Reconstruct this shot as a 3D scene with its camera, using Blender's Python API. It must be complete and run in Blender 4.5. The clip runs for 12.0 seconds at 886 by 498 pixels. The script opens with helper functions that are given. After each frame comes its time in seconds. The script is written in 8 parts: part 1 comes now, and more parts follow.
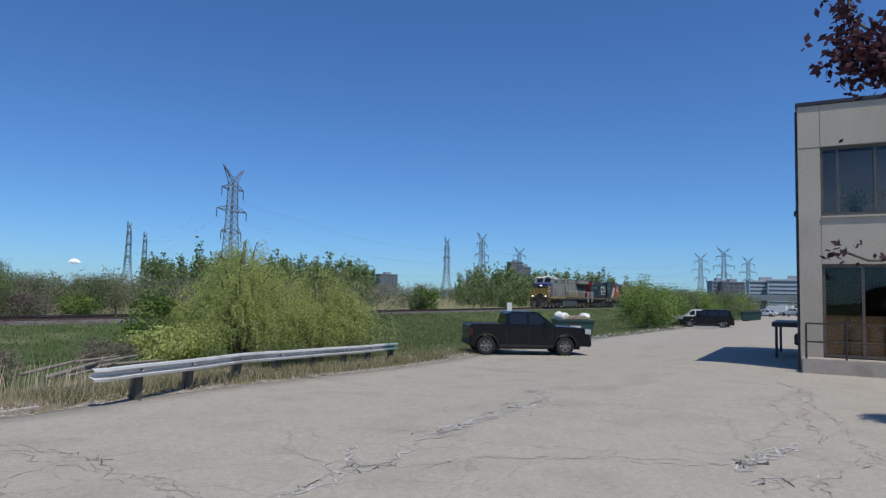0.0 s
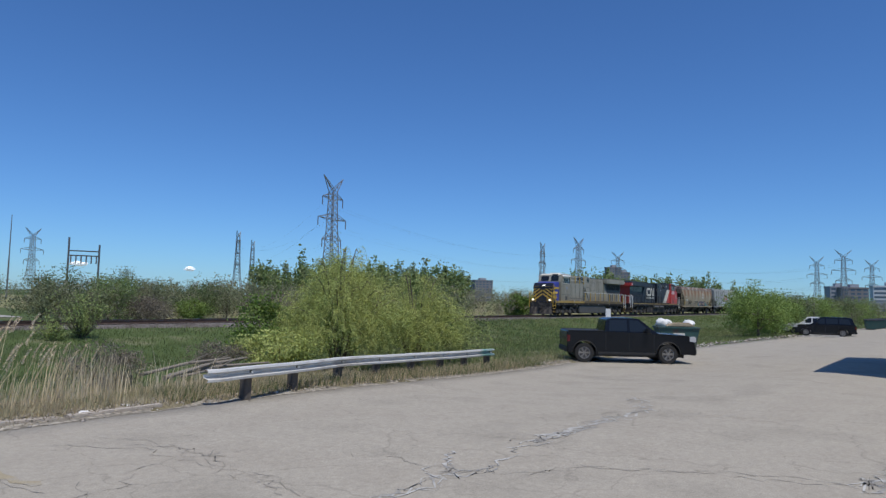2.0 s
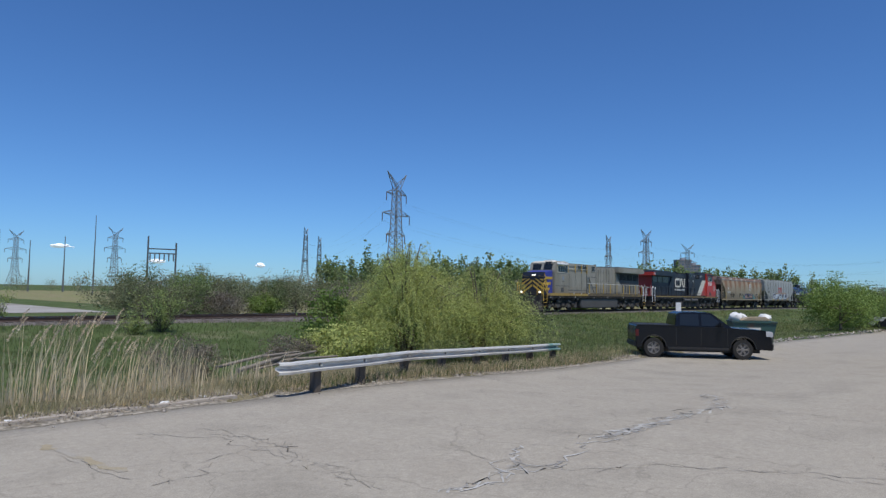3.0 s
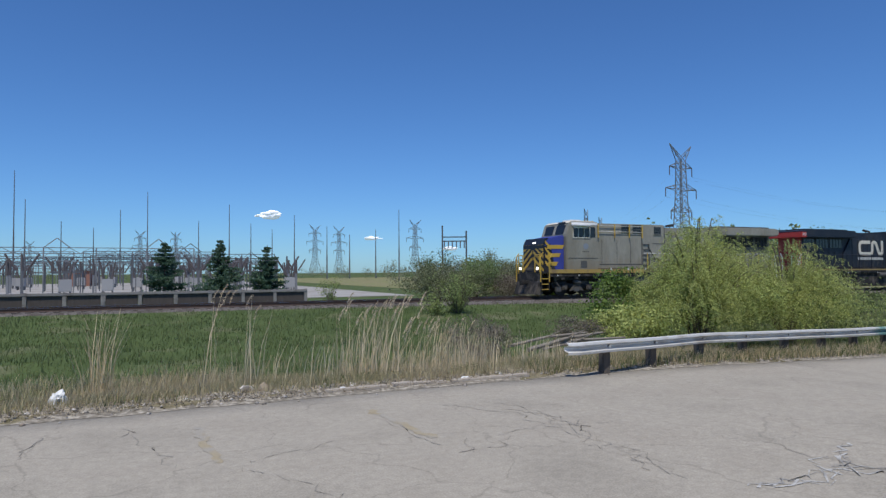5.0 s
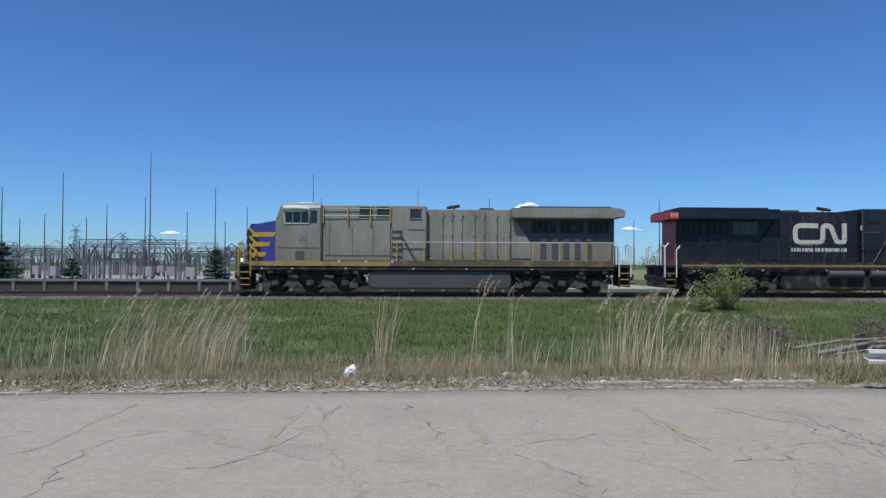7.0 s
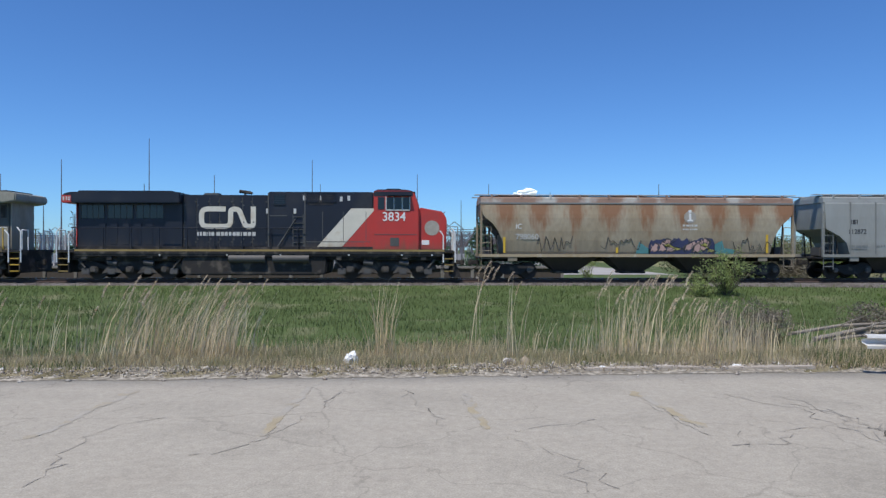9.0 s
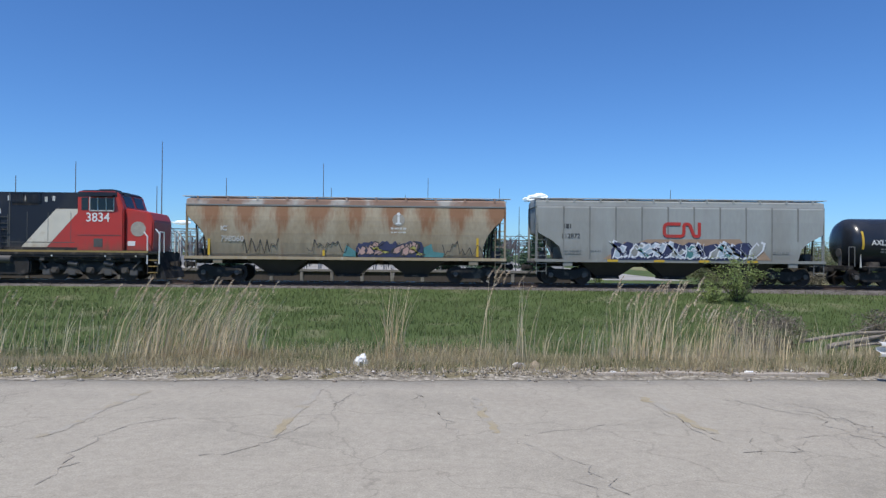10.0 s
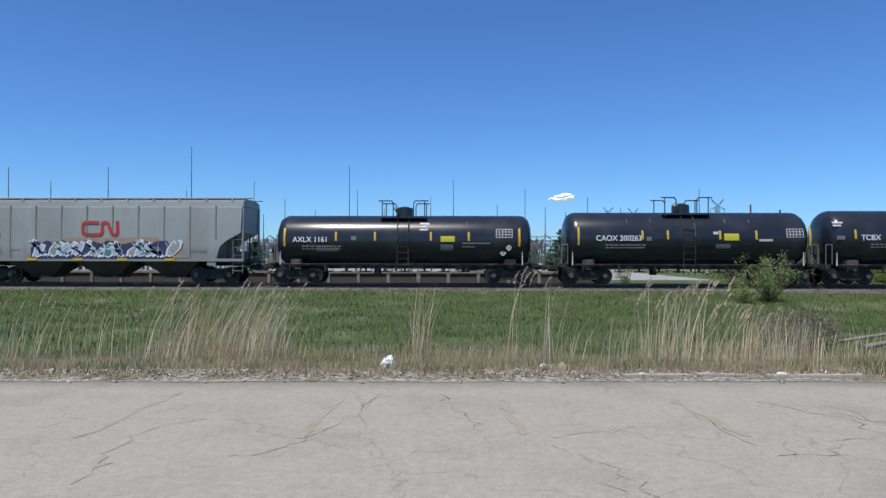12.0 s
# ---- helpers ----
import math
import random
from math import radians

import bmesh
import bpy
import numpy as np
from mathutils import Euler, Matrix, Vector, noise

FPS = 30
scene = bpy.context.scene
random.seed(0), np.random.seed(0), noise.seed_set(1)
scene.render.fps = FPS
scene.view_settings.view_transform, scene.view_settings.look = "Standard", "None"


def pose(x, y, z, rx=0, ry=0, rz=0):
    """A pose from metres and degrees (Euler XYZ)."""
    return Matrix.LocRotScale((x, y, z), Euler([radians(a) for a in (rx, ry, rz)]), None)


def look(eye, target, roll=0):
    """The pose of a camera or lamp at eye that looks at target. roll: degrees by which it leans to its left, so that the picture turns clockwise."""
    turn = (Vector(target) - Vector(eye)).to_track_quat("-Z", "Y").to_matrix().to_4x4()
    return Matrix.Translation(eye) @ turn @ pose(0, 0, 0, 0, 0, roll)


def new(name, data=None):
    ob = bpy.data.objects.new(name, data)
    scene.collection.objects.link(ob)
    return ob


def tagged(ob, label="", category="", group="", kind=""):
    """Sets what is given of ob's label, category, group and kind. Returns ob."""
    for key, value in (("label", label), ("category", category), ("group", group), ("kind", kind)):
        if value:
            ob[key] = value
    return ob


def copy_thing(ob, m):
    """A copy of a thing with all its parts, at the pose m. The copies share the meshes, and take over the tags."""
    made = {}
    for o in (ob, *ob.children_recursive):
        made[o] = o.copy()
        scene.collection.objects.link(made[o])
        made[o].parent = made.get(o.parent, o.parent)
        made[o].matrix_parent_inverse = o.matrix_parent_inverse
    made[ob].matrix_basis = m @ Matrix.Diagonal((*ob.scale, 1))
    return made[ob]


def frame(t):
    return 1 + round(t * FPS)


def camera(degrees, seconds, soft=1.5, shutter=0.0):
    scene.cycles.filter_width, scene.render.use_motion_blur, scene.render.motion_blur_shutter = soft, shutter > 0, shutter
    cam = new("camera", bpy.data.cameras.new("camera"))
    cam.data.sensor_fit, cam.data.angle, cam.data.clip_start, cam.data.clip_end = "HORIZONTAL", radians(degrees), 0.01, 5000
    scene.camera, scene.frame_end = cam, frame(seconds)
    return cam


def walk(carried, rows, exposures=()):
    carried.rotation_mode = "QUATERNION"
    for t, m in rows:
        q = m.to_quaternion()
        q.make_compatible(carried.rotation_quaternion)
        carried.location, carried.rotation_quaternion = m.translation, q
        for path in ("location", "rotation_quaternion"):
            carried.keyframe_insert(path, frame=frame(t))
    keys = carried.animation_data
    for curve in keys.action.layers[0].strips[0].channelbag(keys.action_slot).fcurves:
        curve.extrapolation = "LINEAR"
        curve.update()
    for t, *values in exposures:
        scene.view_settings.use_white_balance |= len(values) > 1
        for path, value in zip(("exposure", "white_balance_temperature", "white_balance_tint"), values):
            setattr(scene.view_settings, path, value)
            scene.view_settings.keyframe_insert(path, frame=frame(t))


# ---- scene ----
# ---------------------------------------------------------------- camera
cam = camera(67.16, 12.0, soft=1.4)
CAM_ROWS = [
    (0.0, 0.041, -0.082, 2.127, -60.86, 3.94, 1.21),
    (0.5, 0.056, -0.059, 2.125, -58.73, 3.88, 1.56),
    (1.0, 0.053, -0.059, 2.126, -56.69, 3.81, 1.50),
    (1.5, 0.048, -0.051, 2.122, -54.78, 4.07, 1.41),
    (2.0, 0.058, -0.047, 2.120, -52.71, 4.26, 1.31),
    (2.5, 0.062, -0.029, 2.119, -50.07, 4.07, 1.26),
    (4.5, 0.053, 0.024, 2.094, -32.20, 2.26, -0.17),
    (5.0, 0.041, 0.034, 2.098, -23.35, 1.96, -0.38),
    (5.5, 0.003, 0.023, 2.106, -14.89, 1.87, 0.08),
    (6.0, -0.023, 0.025, 2.105, -7.03, 1.77, 0.26),
    (6.5, -0.030, 0.031, 2.105, -1.63, 1.54, 0.25),
    (8.5, -0.043, 0.027, 2.106, -1.78, 0.16, 0.13),
    (9.0, -0.039, 0.027, 2.115, -1.70, 0.05, 0.07),
    (9.5, -0.041, 0.019, 2.111, -1.24, 0.21, 0.44),
    (10.0, -0.049, 0.024, 2.102, -0.83, 0.41, 0.53),
    (10.5, -0.052, 0.028, 2.108, 0.20, 0.40, 0.52),
    (11.0, -0.053, 0.021, 2.111, 0.98, 0.40, 0.37),
    (11.5, -0.046, 0.028, 2.102, 1.38, 0.49, -0.08),
    (12.0, -0.049, 0.025, 2.108, 1.39, 0.49, 0.11),
]
walk(cam, [(t, pose(x, y, z, 90 + pitch, -roll, yaw)) for t, x, y, z, yaw, pitch, roll in CAM_ROWS],
     exposures=[(0.0, -0.1), (2.5, -0.1), (6.5, -0.1), (8.5, 0.15), (12.0, 0.15)])

# ---------------------------------------------------------------- light
SUN_WAY = Vector((-0.20, -0.36, 0.911)).normalized()      # towards the sun
scene.view_settings.exposure = 0.0
world = bpy.data.worlds.new("sky")
scene.world = world
world.use_nodes = True
wn, wl = world.node_tree.nodes, world.node_tree.links
sky = wn.new("ShaderNodeTexSky")
sky.sky_type, sky.sun_disc = "NISHITA", False
sky.sun_elevation = math.asin(SUN_WAY.z)
sky.sun_rotation = math.atan2(SUN_WAY.x, SUN_WAY.y)
sky.altitude, sky.air_density, sky.dust_density, sky.ozone_density = 100, 0.9, 0.25, 3.2
wn["Background"].inputs["Strength"].default_value = 0.088
tint = wn.new("ShaderNodeMix")
tint.data_type, tint.blend_type = "RGBA", "MULTIPLY"
tint.inputs[0].default_value, tint.inputs[7].default_value = 1.0, (0.60, 0.98, 1.45, 1)
wl.new(sky.outputs[0], tint.inputs[6])
wl.new(tint.outputs[2], wn["Background"].inputs["Color"])
sun_data = bpy.data.lights.new("sun", "SUN")
sun_data.energy, sun_data.angle, sun_data.color = 3.8, radians(0.6), (1.0, 0.95, 0.87)
sun = new("sun", sun_data)
sun.matrix_world = look(tuple(SUN_WAY * 60), (0, 0, 0))

# ---------------------------------------------------------------- materials
def material(name, colour, rough=0.6, metal=0.0, spread=0.15, size=3.0, second=None, amount=0.0, bump=0.0, fine=40.0, stretch=(1, 1, 1), random_value=0.0, spec=0.5, coord="Object"):
    """Base colour varied by a coarse and a fine noise, a second colour in patches, and fine relief."""
    m = bpy.data.materials.new(name)
    m.use_nodes = True
    n, l = m.node_tree.nodes, m.node_tree.links
    b = n["Principled BSDF"]
    b.inputs["Roughness"].default_value, b.inputs["Metallic"].default_value = rough, metal
    b.inputs["Specular IOR Level"].default_value = spec
    tc, mp = n.new("ShaderNodeTexCoord"), n.new("ShaderNodeMapping")
    mp.inputs["Scale"].default_value = stretch
    l.new(tc.outputs[coord], mp.inputs["Vector"])
    big, small = n.new("ShaderNodeTexNoise"), n.new("ShaderNodeTexNoise")
    big.inputs["Scale"].default_value, big.inputs["Detail"].default_value = 1.0 / size, 5
    small.inputs["Scale"].default_value, small.inputs["Detail"].default_value = fine, 4
    l.new(mp.outputs[0], big.inputs["Vector"])
    l.new(mp.outputs[0], small.inputs["Vector"])
    base = n.new("ShaderNodeMix")
    base.data_type = "RGBA"
    base.inputs[6].default_value, base.inputs[7].default_value = (*colour, 1), (*(second or colour), 1)
    ramp = n.new("ShaderNodeValToRGB")
    ramp.color_ramp.elements[0].position, ramp.color_ramp.elements[1].position = 0.62 - 0.3 * amount, 0.75 - 0.3 * amount
    l.new(big.outputs["Fac"], ramp.inputs["Fac"])
    l.new(ramp.outputs["Color"], base.inputs[0])
    if amount == 0:
        l.remove(base.inputs[0].links[0])
        base.inputs[0].default_value = 0
    add = n.new("ShaderNodeMath")
    l.new(big.outputs["Fac"], add.inputs[0])
    l.new(small.outputs["Fac"], add.inputs[1])
    rng = n.new("ShaderNodeMapRange")
    rng.inputs["From Min"].default_value, rng.inputs["From Max"].default_value = 0.6, 1.4
    rng.inputs["To Min"].default_value, rng.inputs["To Max"].default_value = 1 - spread, 1 + spread
    l.new(add.outputs[0], rng.inputs["Value"])
    hsv = n.new("ShaderNodeHueSaturation")
    l.new(base.outputs[2], hsv.inputs["Color"])
    if random_value:
        g = n.new("ShaderNodeNewGeometry")
        r2 = n.new("ShaderNodeMapRange")
        r2.inputs["To Min"].default_value, r2.inputs["To Max"].default_value = 1 - random_value, 1 + random_value
        l.new(g.outputs["Random Per Island"], r2.inputs["Value"])
        mul = n.new("ShaderNodeMath")
        mul.operation = "MULTIPLY"
        l.new(r2.outputs[0], mul.inputs[0])
        l.new(rng.outputs[0], mul.inputs[1])
        l.new(mul.outputs[0], hsv.inputs["Value"])
    else:
        l.new(rng.outputs[0], hsv.inputs["Value"])
    l.new(hsv.outputs[0], b.inputs["Base Color"])
    if bump:
        bp = n.new("ShaderNodeBump")
        bp.inputs["Strength"].default_value, bp.inputs["Distance"].default_value = 0.5, bump
        l.new(small.outputs["Fac"], bp.inputs["Height"])
        l.new(bp.outputs[0], b.inputs["Normal"])
    return m


def leaf_material(name, colour, second, random_value=0.35):
    m = material(name, colour, 0.6, 0, 0.15, 2.0, second, 0.5, random_value=random_value, spec=0.2)
    n, l = m.node_tree.nodes, m.node_tree.links
    b, out = n["Principled BSDF"], n["Material Output"]
    tr, mix = n.new("ShaderNodeBsdfTranslucent"), n.new("ShaderNodeMixShader")
    src = b.inputs["Base Color"].links[0].from_socket
    l.new(src, tr.inputs["Color"])
    mix.inputs[0].default_value = 0.35
    l.new(b.outputs[0], mix.inputs[1])
    l.new(tr.outputs[0], mix.inputs[2])
    l.new(mix.outputs[0], out.inputs["Surface"])
    return m


M = {}
def asphalt_material():
    """Worn pale asphalt: aggregate grain, blotches, faint hairline crazing."""
    m = material("asphalt", (0.360, 0.328, 0.272), 0.93, 0, 0.30, 1.7, (0.307, 0.278, 0.230), 0.4, 0.008, 48, spec=0.2)
    n, l = m.node_tree.nodes, m.node_tree.links
    b = n["Principled BSDF"]
    src = b.inputs["Base Color"].links[0].from_socket
    tc = n.new("ShaderNodeTexCoord")
    grain = n.new("ShaderNodeTexNoise")
    grain.inputs["Scale"].default_value, grain.inputs["Detail"].default_value, grain.inputs["Roughness"].default_value = 9.0, 8, 0.78
    l.new(tc.outputs["Object"], grain.inputs["Vector"])
    rg_ = n.new("ShaderNodeMapRange")
    rg_.inputs["From Min"].default_value, rg_.inputs["From Max"].default_value = 0.36, 0.64
    rg_.inputs["To Min"].default_value, rg_.inputs["To Max"].default_value = 0.88, 1.12
    l.new(grain.outputs["Fac"], rg_.inputs["Value"])
    warp = n.new("ShaderNodeTexNoise")
    warp.inputs["Scale"].default_value, warp.inputs["Detail"].default_value = 1.3, 4
    l.new(tc.outputs["Object"], warp.inputs["Vector"])
    off = n.new("ShaderNodeVectorMath")
    off.operation = "MULTIPLY_ADD"
    off.inputs[1].default_value = (1.1, 1.1, 0)
    l.new(warp.outputs["Color"], off.inputs[0])
    l.new(tc.outputs["Object"], off.inputs[2])
    craze = n.new("ShaderNodeTexVoronoi")
    craze.feature = "DISTANCE_TO_EDGE"
    craze.inputs["Scale"].default_value = 0.42
    l.new(off.outputs[0], craze.inputs["Vector"])
    line = n.new("ShaderNodeMapRange")
    line.inputs["From Min"].default_value, line.inputs["From Max"].default_value = 0.0, 0.007
    line.inputs["To Min"].default_value, line.inputs["To Max"].default_value = 0.80, 1.0
    l.new(craze.outputs["Distance"], line.inputs["Value"])
    both = n.new("ShaderNodeMath")
    both.operation = "MULTIPLY"
    l.new(rg_.outputs[0], both.inputs[0])
    l.new(line.outputs[0], both.inputs[1])
    mul = n.new("ShaderNodeMix")
    mul.data_type, mul.blend_type = "RGBA", "MULTIPLY"
    mul.inputs[0].default_value = 1.0
    l.new(src, mul.inputs[6])
    l.new(both.outputs[0], mul.inputs[7])
    l.new(mul.outputs[2], b.inputs["Base Color"])
    return m


M["asphalt"] = asphalt_material()
M["tar"] = material("tar", (0.262, 0.241, 0.207), 0.9, 0, 0.3, 0.5, (0.30, 0.275, 0.235), 0.5, 0.004, 30, spec=0.25)
M["pale_crack"] = material("pale_crack", (0.5, 0.49, 0.46), 0.9, 0, 0.3, 0.4, (0.28, 0.27, 0.25), 0.5, 0.004, 30, spec=0.2)
M["yellow_line"] = material("worn_yellow_line", (0.37, 0.315, 0.215), 0.9, 0, 0.25, 0.5, (0.325, 0.30, 0.255), 0.75, 0.004, 50, spec=0.2)
M["ballast"] = material("ballast", (0.15, 0.135, 0.125), 0.95, 0, 0.6, 0.5, (0.075, 0.065, 0.058), 0.5, 0.03, 10, spec=0.2)
M["gravel"] = material("pale_gravel", (0.36, 0.345, 0.325), 0.95, 0, 0.2, 6.0, (0.24, 0.225, 0.20), 0.4, 0.02, 6, spec=0.2)
M["rail_side"] = material("rusty_rail", (0.07, 0.045, 0.035), 0.8, 0.2, 0.3, 0.6)
M["rail_top"] = material("polished_rail", (0.62, 0.60, 0.58), 0.25, 1.0, 0.1, 0.6)
M["tie"] = material("tie_wood", (0.08, 0.065, 0.055), 0.9, 0, 0.4, 0.5)
M["galv"] = material("galvanised_steel", (0.64, 0.63, 0.60), 0.5, 0.15, 0.15, 0.8, (0.45, 0.42, 0.38), 0.25, 0.002, 30)
M["teal"] = material("teal_paint", (0.17, 0.33, 0.30), 0.6, 0, 0.25, 0.3, (0.4, 0.42, 0.40), 0.45)
M["post_wood"] = material("weathered_post", (0.10, 0.085, 0.07), 0.9, 0, 0.35, 0.3, bump=0.006, stretch=(4, 4, 1))
M["loco_grey"] = material("weathered_grey_paint", (0.305, 0.29, 0.238), 0.6, 0, 0.2, 1.6, (0.225, 0.21, 0.165), 0.5, 0.002, 8, (1, 1, 0.35))
M["loco_dark"] = material("dark_grey_paint", (0.09, 0.09, 0.085), 0.7, 0, 0.25, 1.2)
M["loco_black"] = material("black_loco_paint", (0.016, 0.019, 0.029), 0.42, 0, 0.25, 2.0, (0.030, 0.030, 0.034), 0.4, spec=0.4)
M["red"] = material("red_paint", (0.50, 0.045, 0.035), 0.45, 0, 0.12, 1.6, (0.40, 0.05, 0.04), 0.4)
M["blue"] = material("blue_paint", (0.045, 0.06, 0.30), 0.5, 0, 0.12, 1.0)
M["yellow"] = material("yellow_paint", (0.56, 0.36, 0.05), 0.55, 0, 0.15, 0.8, (0.38, 0.24, 0.06), 0.35)
M["sill_dim"] = material("dull_yellow_stripe", (0.30, 0.21, 0.07), 0.6, 0, 0.2, 0.8)
M["sill_gold"] = material("dusty_yellow_stripe", (0.40, 0.27, 0.075), 0.65, 0, 0.2, 0.8, (0.24, 0.165, 0.07), 0.4)
M["sill_grime"] = material("grimy_sill", (0.13, 0.10, 0.06), 0.8, 0, 0.3, 0.8, (0.22, 0.16, 0.06), 0.3)
M["emblem_grey"] = material("worn_grey_emblem", (0.36, 0.33, 0.28), 0.65, 0, 0.25, 0.3)
M["emblem_blue"] = material("faded_blue_emblem", (0.235, 0.265, 0.30), 0.6, 0, 0.1, 0.3)
M["cream"] = material("cream_paint", (0.66, 0.62, 0.52), 0.6, 0, 0.12, 0.8, (0.5, 0.42, 0.30), 0.3)
M["white"] = material("white_paint", (0.78, 0.78, 0.76), 0.5, 0, 0.08, 0.8)
M["under"] = material("grimy_underframe", (0.028, 0.025, 0.023), 0.8, 0.1, 0.5, 0.5, (0.09, 0.075, 0.06), 0.35)
M["tank_side"] = material("fuel_tank_grime", (0.085, 0.08, 0.075), 0.65, 0, 0.2, 0.9)
M["wheel"] = material("wheel_steel", (0.05, 0.042, 0.038), 0.6, 0.6, 0.4, 0.4)
M["glass"] = material("cab_glass", (0.015, 0.018, 0.02), 0.06, 0, 0.1, 1.0)
M["hop_roof"] = material("rusty_hopper_roof", (0.30, 0.19, 0.14), 0.75, 0, 0.2, 1.2, (0.42, 0.40, 0.36), 0.3)
M["hop_grey"] = material("grey_hopper_paint", (0.335, 0.35, 0.335), 0.6, 0, 0.09, 2.0, (0.285, 0.29, 0.27), 0.4, 0.001, 8, (1, 1, 0.3))
M["hop_seam"] = material("grey_hopper_seam", (0.20, 0.205, 0.195), 0.7, 0, 0.2, 1.0)
M["hop_under"] = material("dark_hopper_bay", (0.05, 0.044, 0.038), 0.8, 0, 0.3, 0.8)
M["tank_black"] = material("black_tank_paint", (0.021, 0.024, 0.031), 0.27, 0, 0.25, 1.5, (0.030, 0.032, 0.037), 0.4)
M["marker"] = material("reflective_yellow", (0.62, 0.40, 0.04), 0.5, 0, 0.1)
M["lime"] = material("yellow_placard", (0.60, 0.55, 0.04), 0.5, 0, 0.1)
M["decal"] = material("faded_white_decal", (0.55, 0.55, 0.52), 0.6, 0, 0.12, 0.3)
M["decal_dim"] = material("faint_decal", (0.17, 0.17, 0.16), 0.6, 0, 0.15, 0.3)
M["mark_dark"] = material("dark_stencil", (0.05, 0.05, 0.05), 0.6)
M["spray_navy"] = material("navy_spray", (0.035, 0.042, 0.10), 0.6, 0, 0.3, 0.5)
M["spray_white"] = material("white_spray", (0.68, 0.70, 0.74), 0.6, 0, 0.1, 0.5)
M["spray_teal"] = material("teal_spray", (0.075, 0.22, 0.225), 0.6, 0, 0.25, 0.4)
M["spray_orange"] = material("orange_spray", (0.36, 0.25, 0.17), 0.65, 0, 0.25, 0.4)
M["spray_pink"] = material("dusty_pink_spray", (0.46, 0.30, 0.26), 0.65, 0, 0.15, 0.4)
M["spray_olive"] = material("olive_spray", (0.36, 0.34, 0.09), 0.65, 0, 0.15, 0.4)
M["lamp_glow"] = bpy.data.materials.new("headlight_glow")
M["lamp_glow"].use_nodes = True
_b = M["lamp_glow"].node_tree.nodes["Principled BSDF"]
_b.inputs["Emission Color"].default_value, _b.inputs["Emission Strength"].default_value = (1, 0.93, 0.8, 1), 2.2


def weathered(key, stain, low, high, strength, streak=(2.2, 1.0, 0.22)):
    """Ragged upright streaks of a second colour, thickest by the sill, thinning above it."""
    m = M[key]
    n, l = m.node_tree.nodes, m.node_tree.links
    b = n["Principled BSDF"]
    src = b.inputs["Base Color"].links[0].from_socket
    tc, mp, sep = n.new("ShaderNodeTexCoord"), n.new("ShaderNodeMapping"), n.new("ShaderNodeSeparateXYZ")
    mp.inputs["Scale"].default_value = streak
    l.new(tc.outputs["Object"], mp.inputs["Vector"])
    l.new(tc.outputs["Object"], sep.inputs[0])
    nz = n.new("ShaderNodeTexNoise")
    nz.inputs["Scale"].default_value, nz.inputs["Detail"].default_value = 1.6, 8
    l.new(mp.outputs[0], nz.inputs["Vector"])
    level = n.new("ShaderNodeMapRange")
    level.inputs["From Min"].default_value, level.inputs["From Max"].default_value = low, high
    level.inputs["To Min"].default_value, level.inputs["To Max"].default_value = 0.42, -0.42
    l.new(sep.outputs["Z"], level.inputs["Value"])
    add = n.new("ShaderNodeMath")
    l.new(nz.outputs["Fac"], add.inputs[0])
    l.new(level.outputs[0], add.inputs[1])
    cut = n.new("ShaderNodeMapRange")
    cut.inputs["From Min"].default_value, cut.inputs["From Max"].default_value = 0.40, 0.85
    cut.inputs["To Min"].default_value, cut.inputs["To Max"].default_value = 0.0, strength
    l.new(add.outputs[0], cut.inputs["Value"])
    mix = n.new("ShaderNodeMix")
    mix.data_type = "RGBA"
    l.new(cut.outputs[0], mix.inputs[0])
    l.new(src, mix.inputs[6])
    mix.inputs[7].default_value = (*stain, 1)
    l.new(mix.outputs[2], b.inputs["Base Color"])


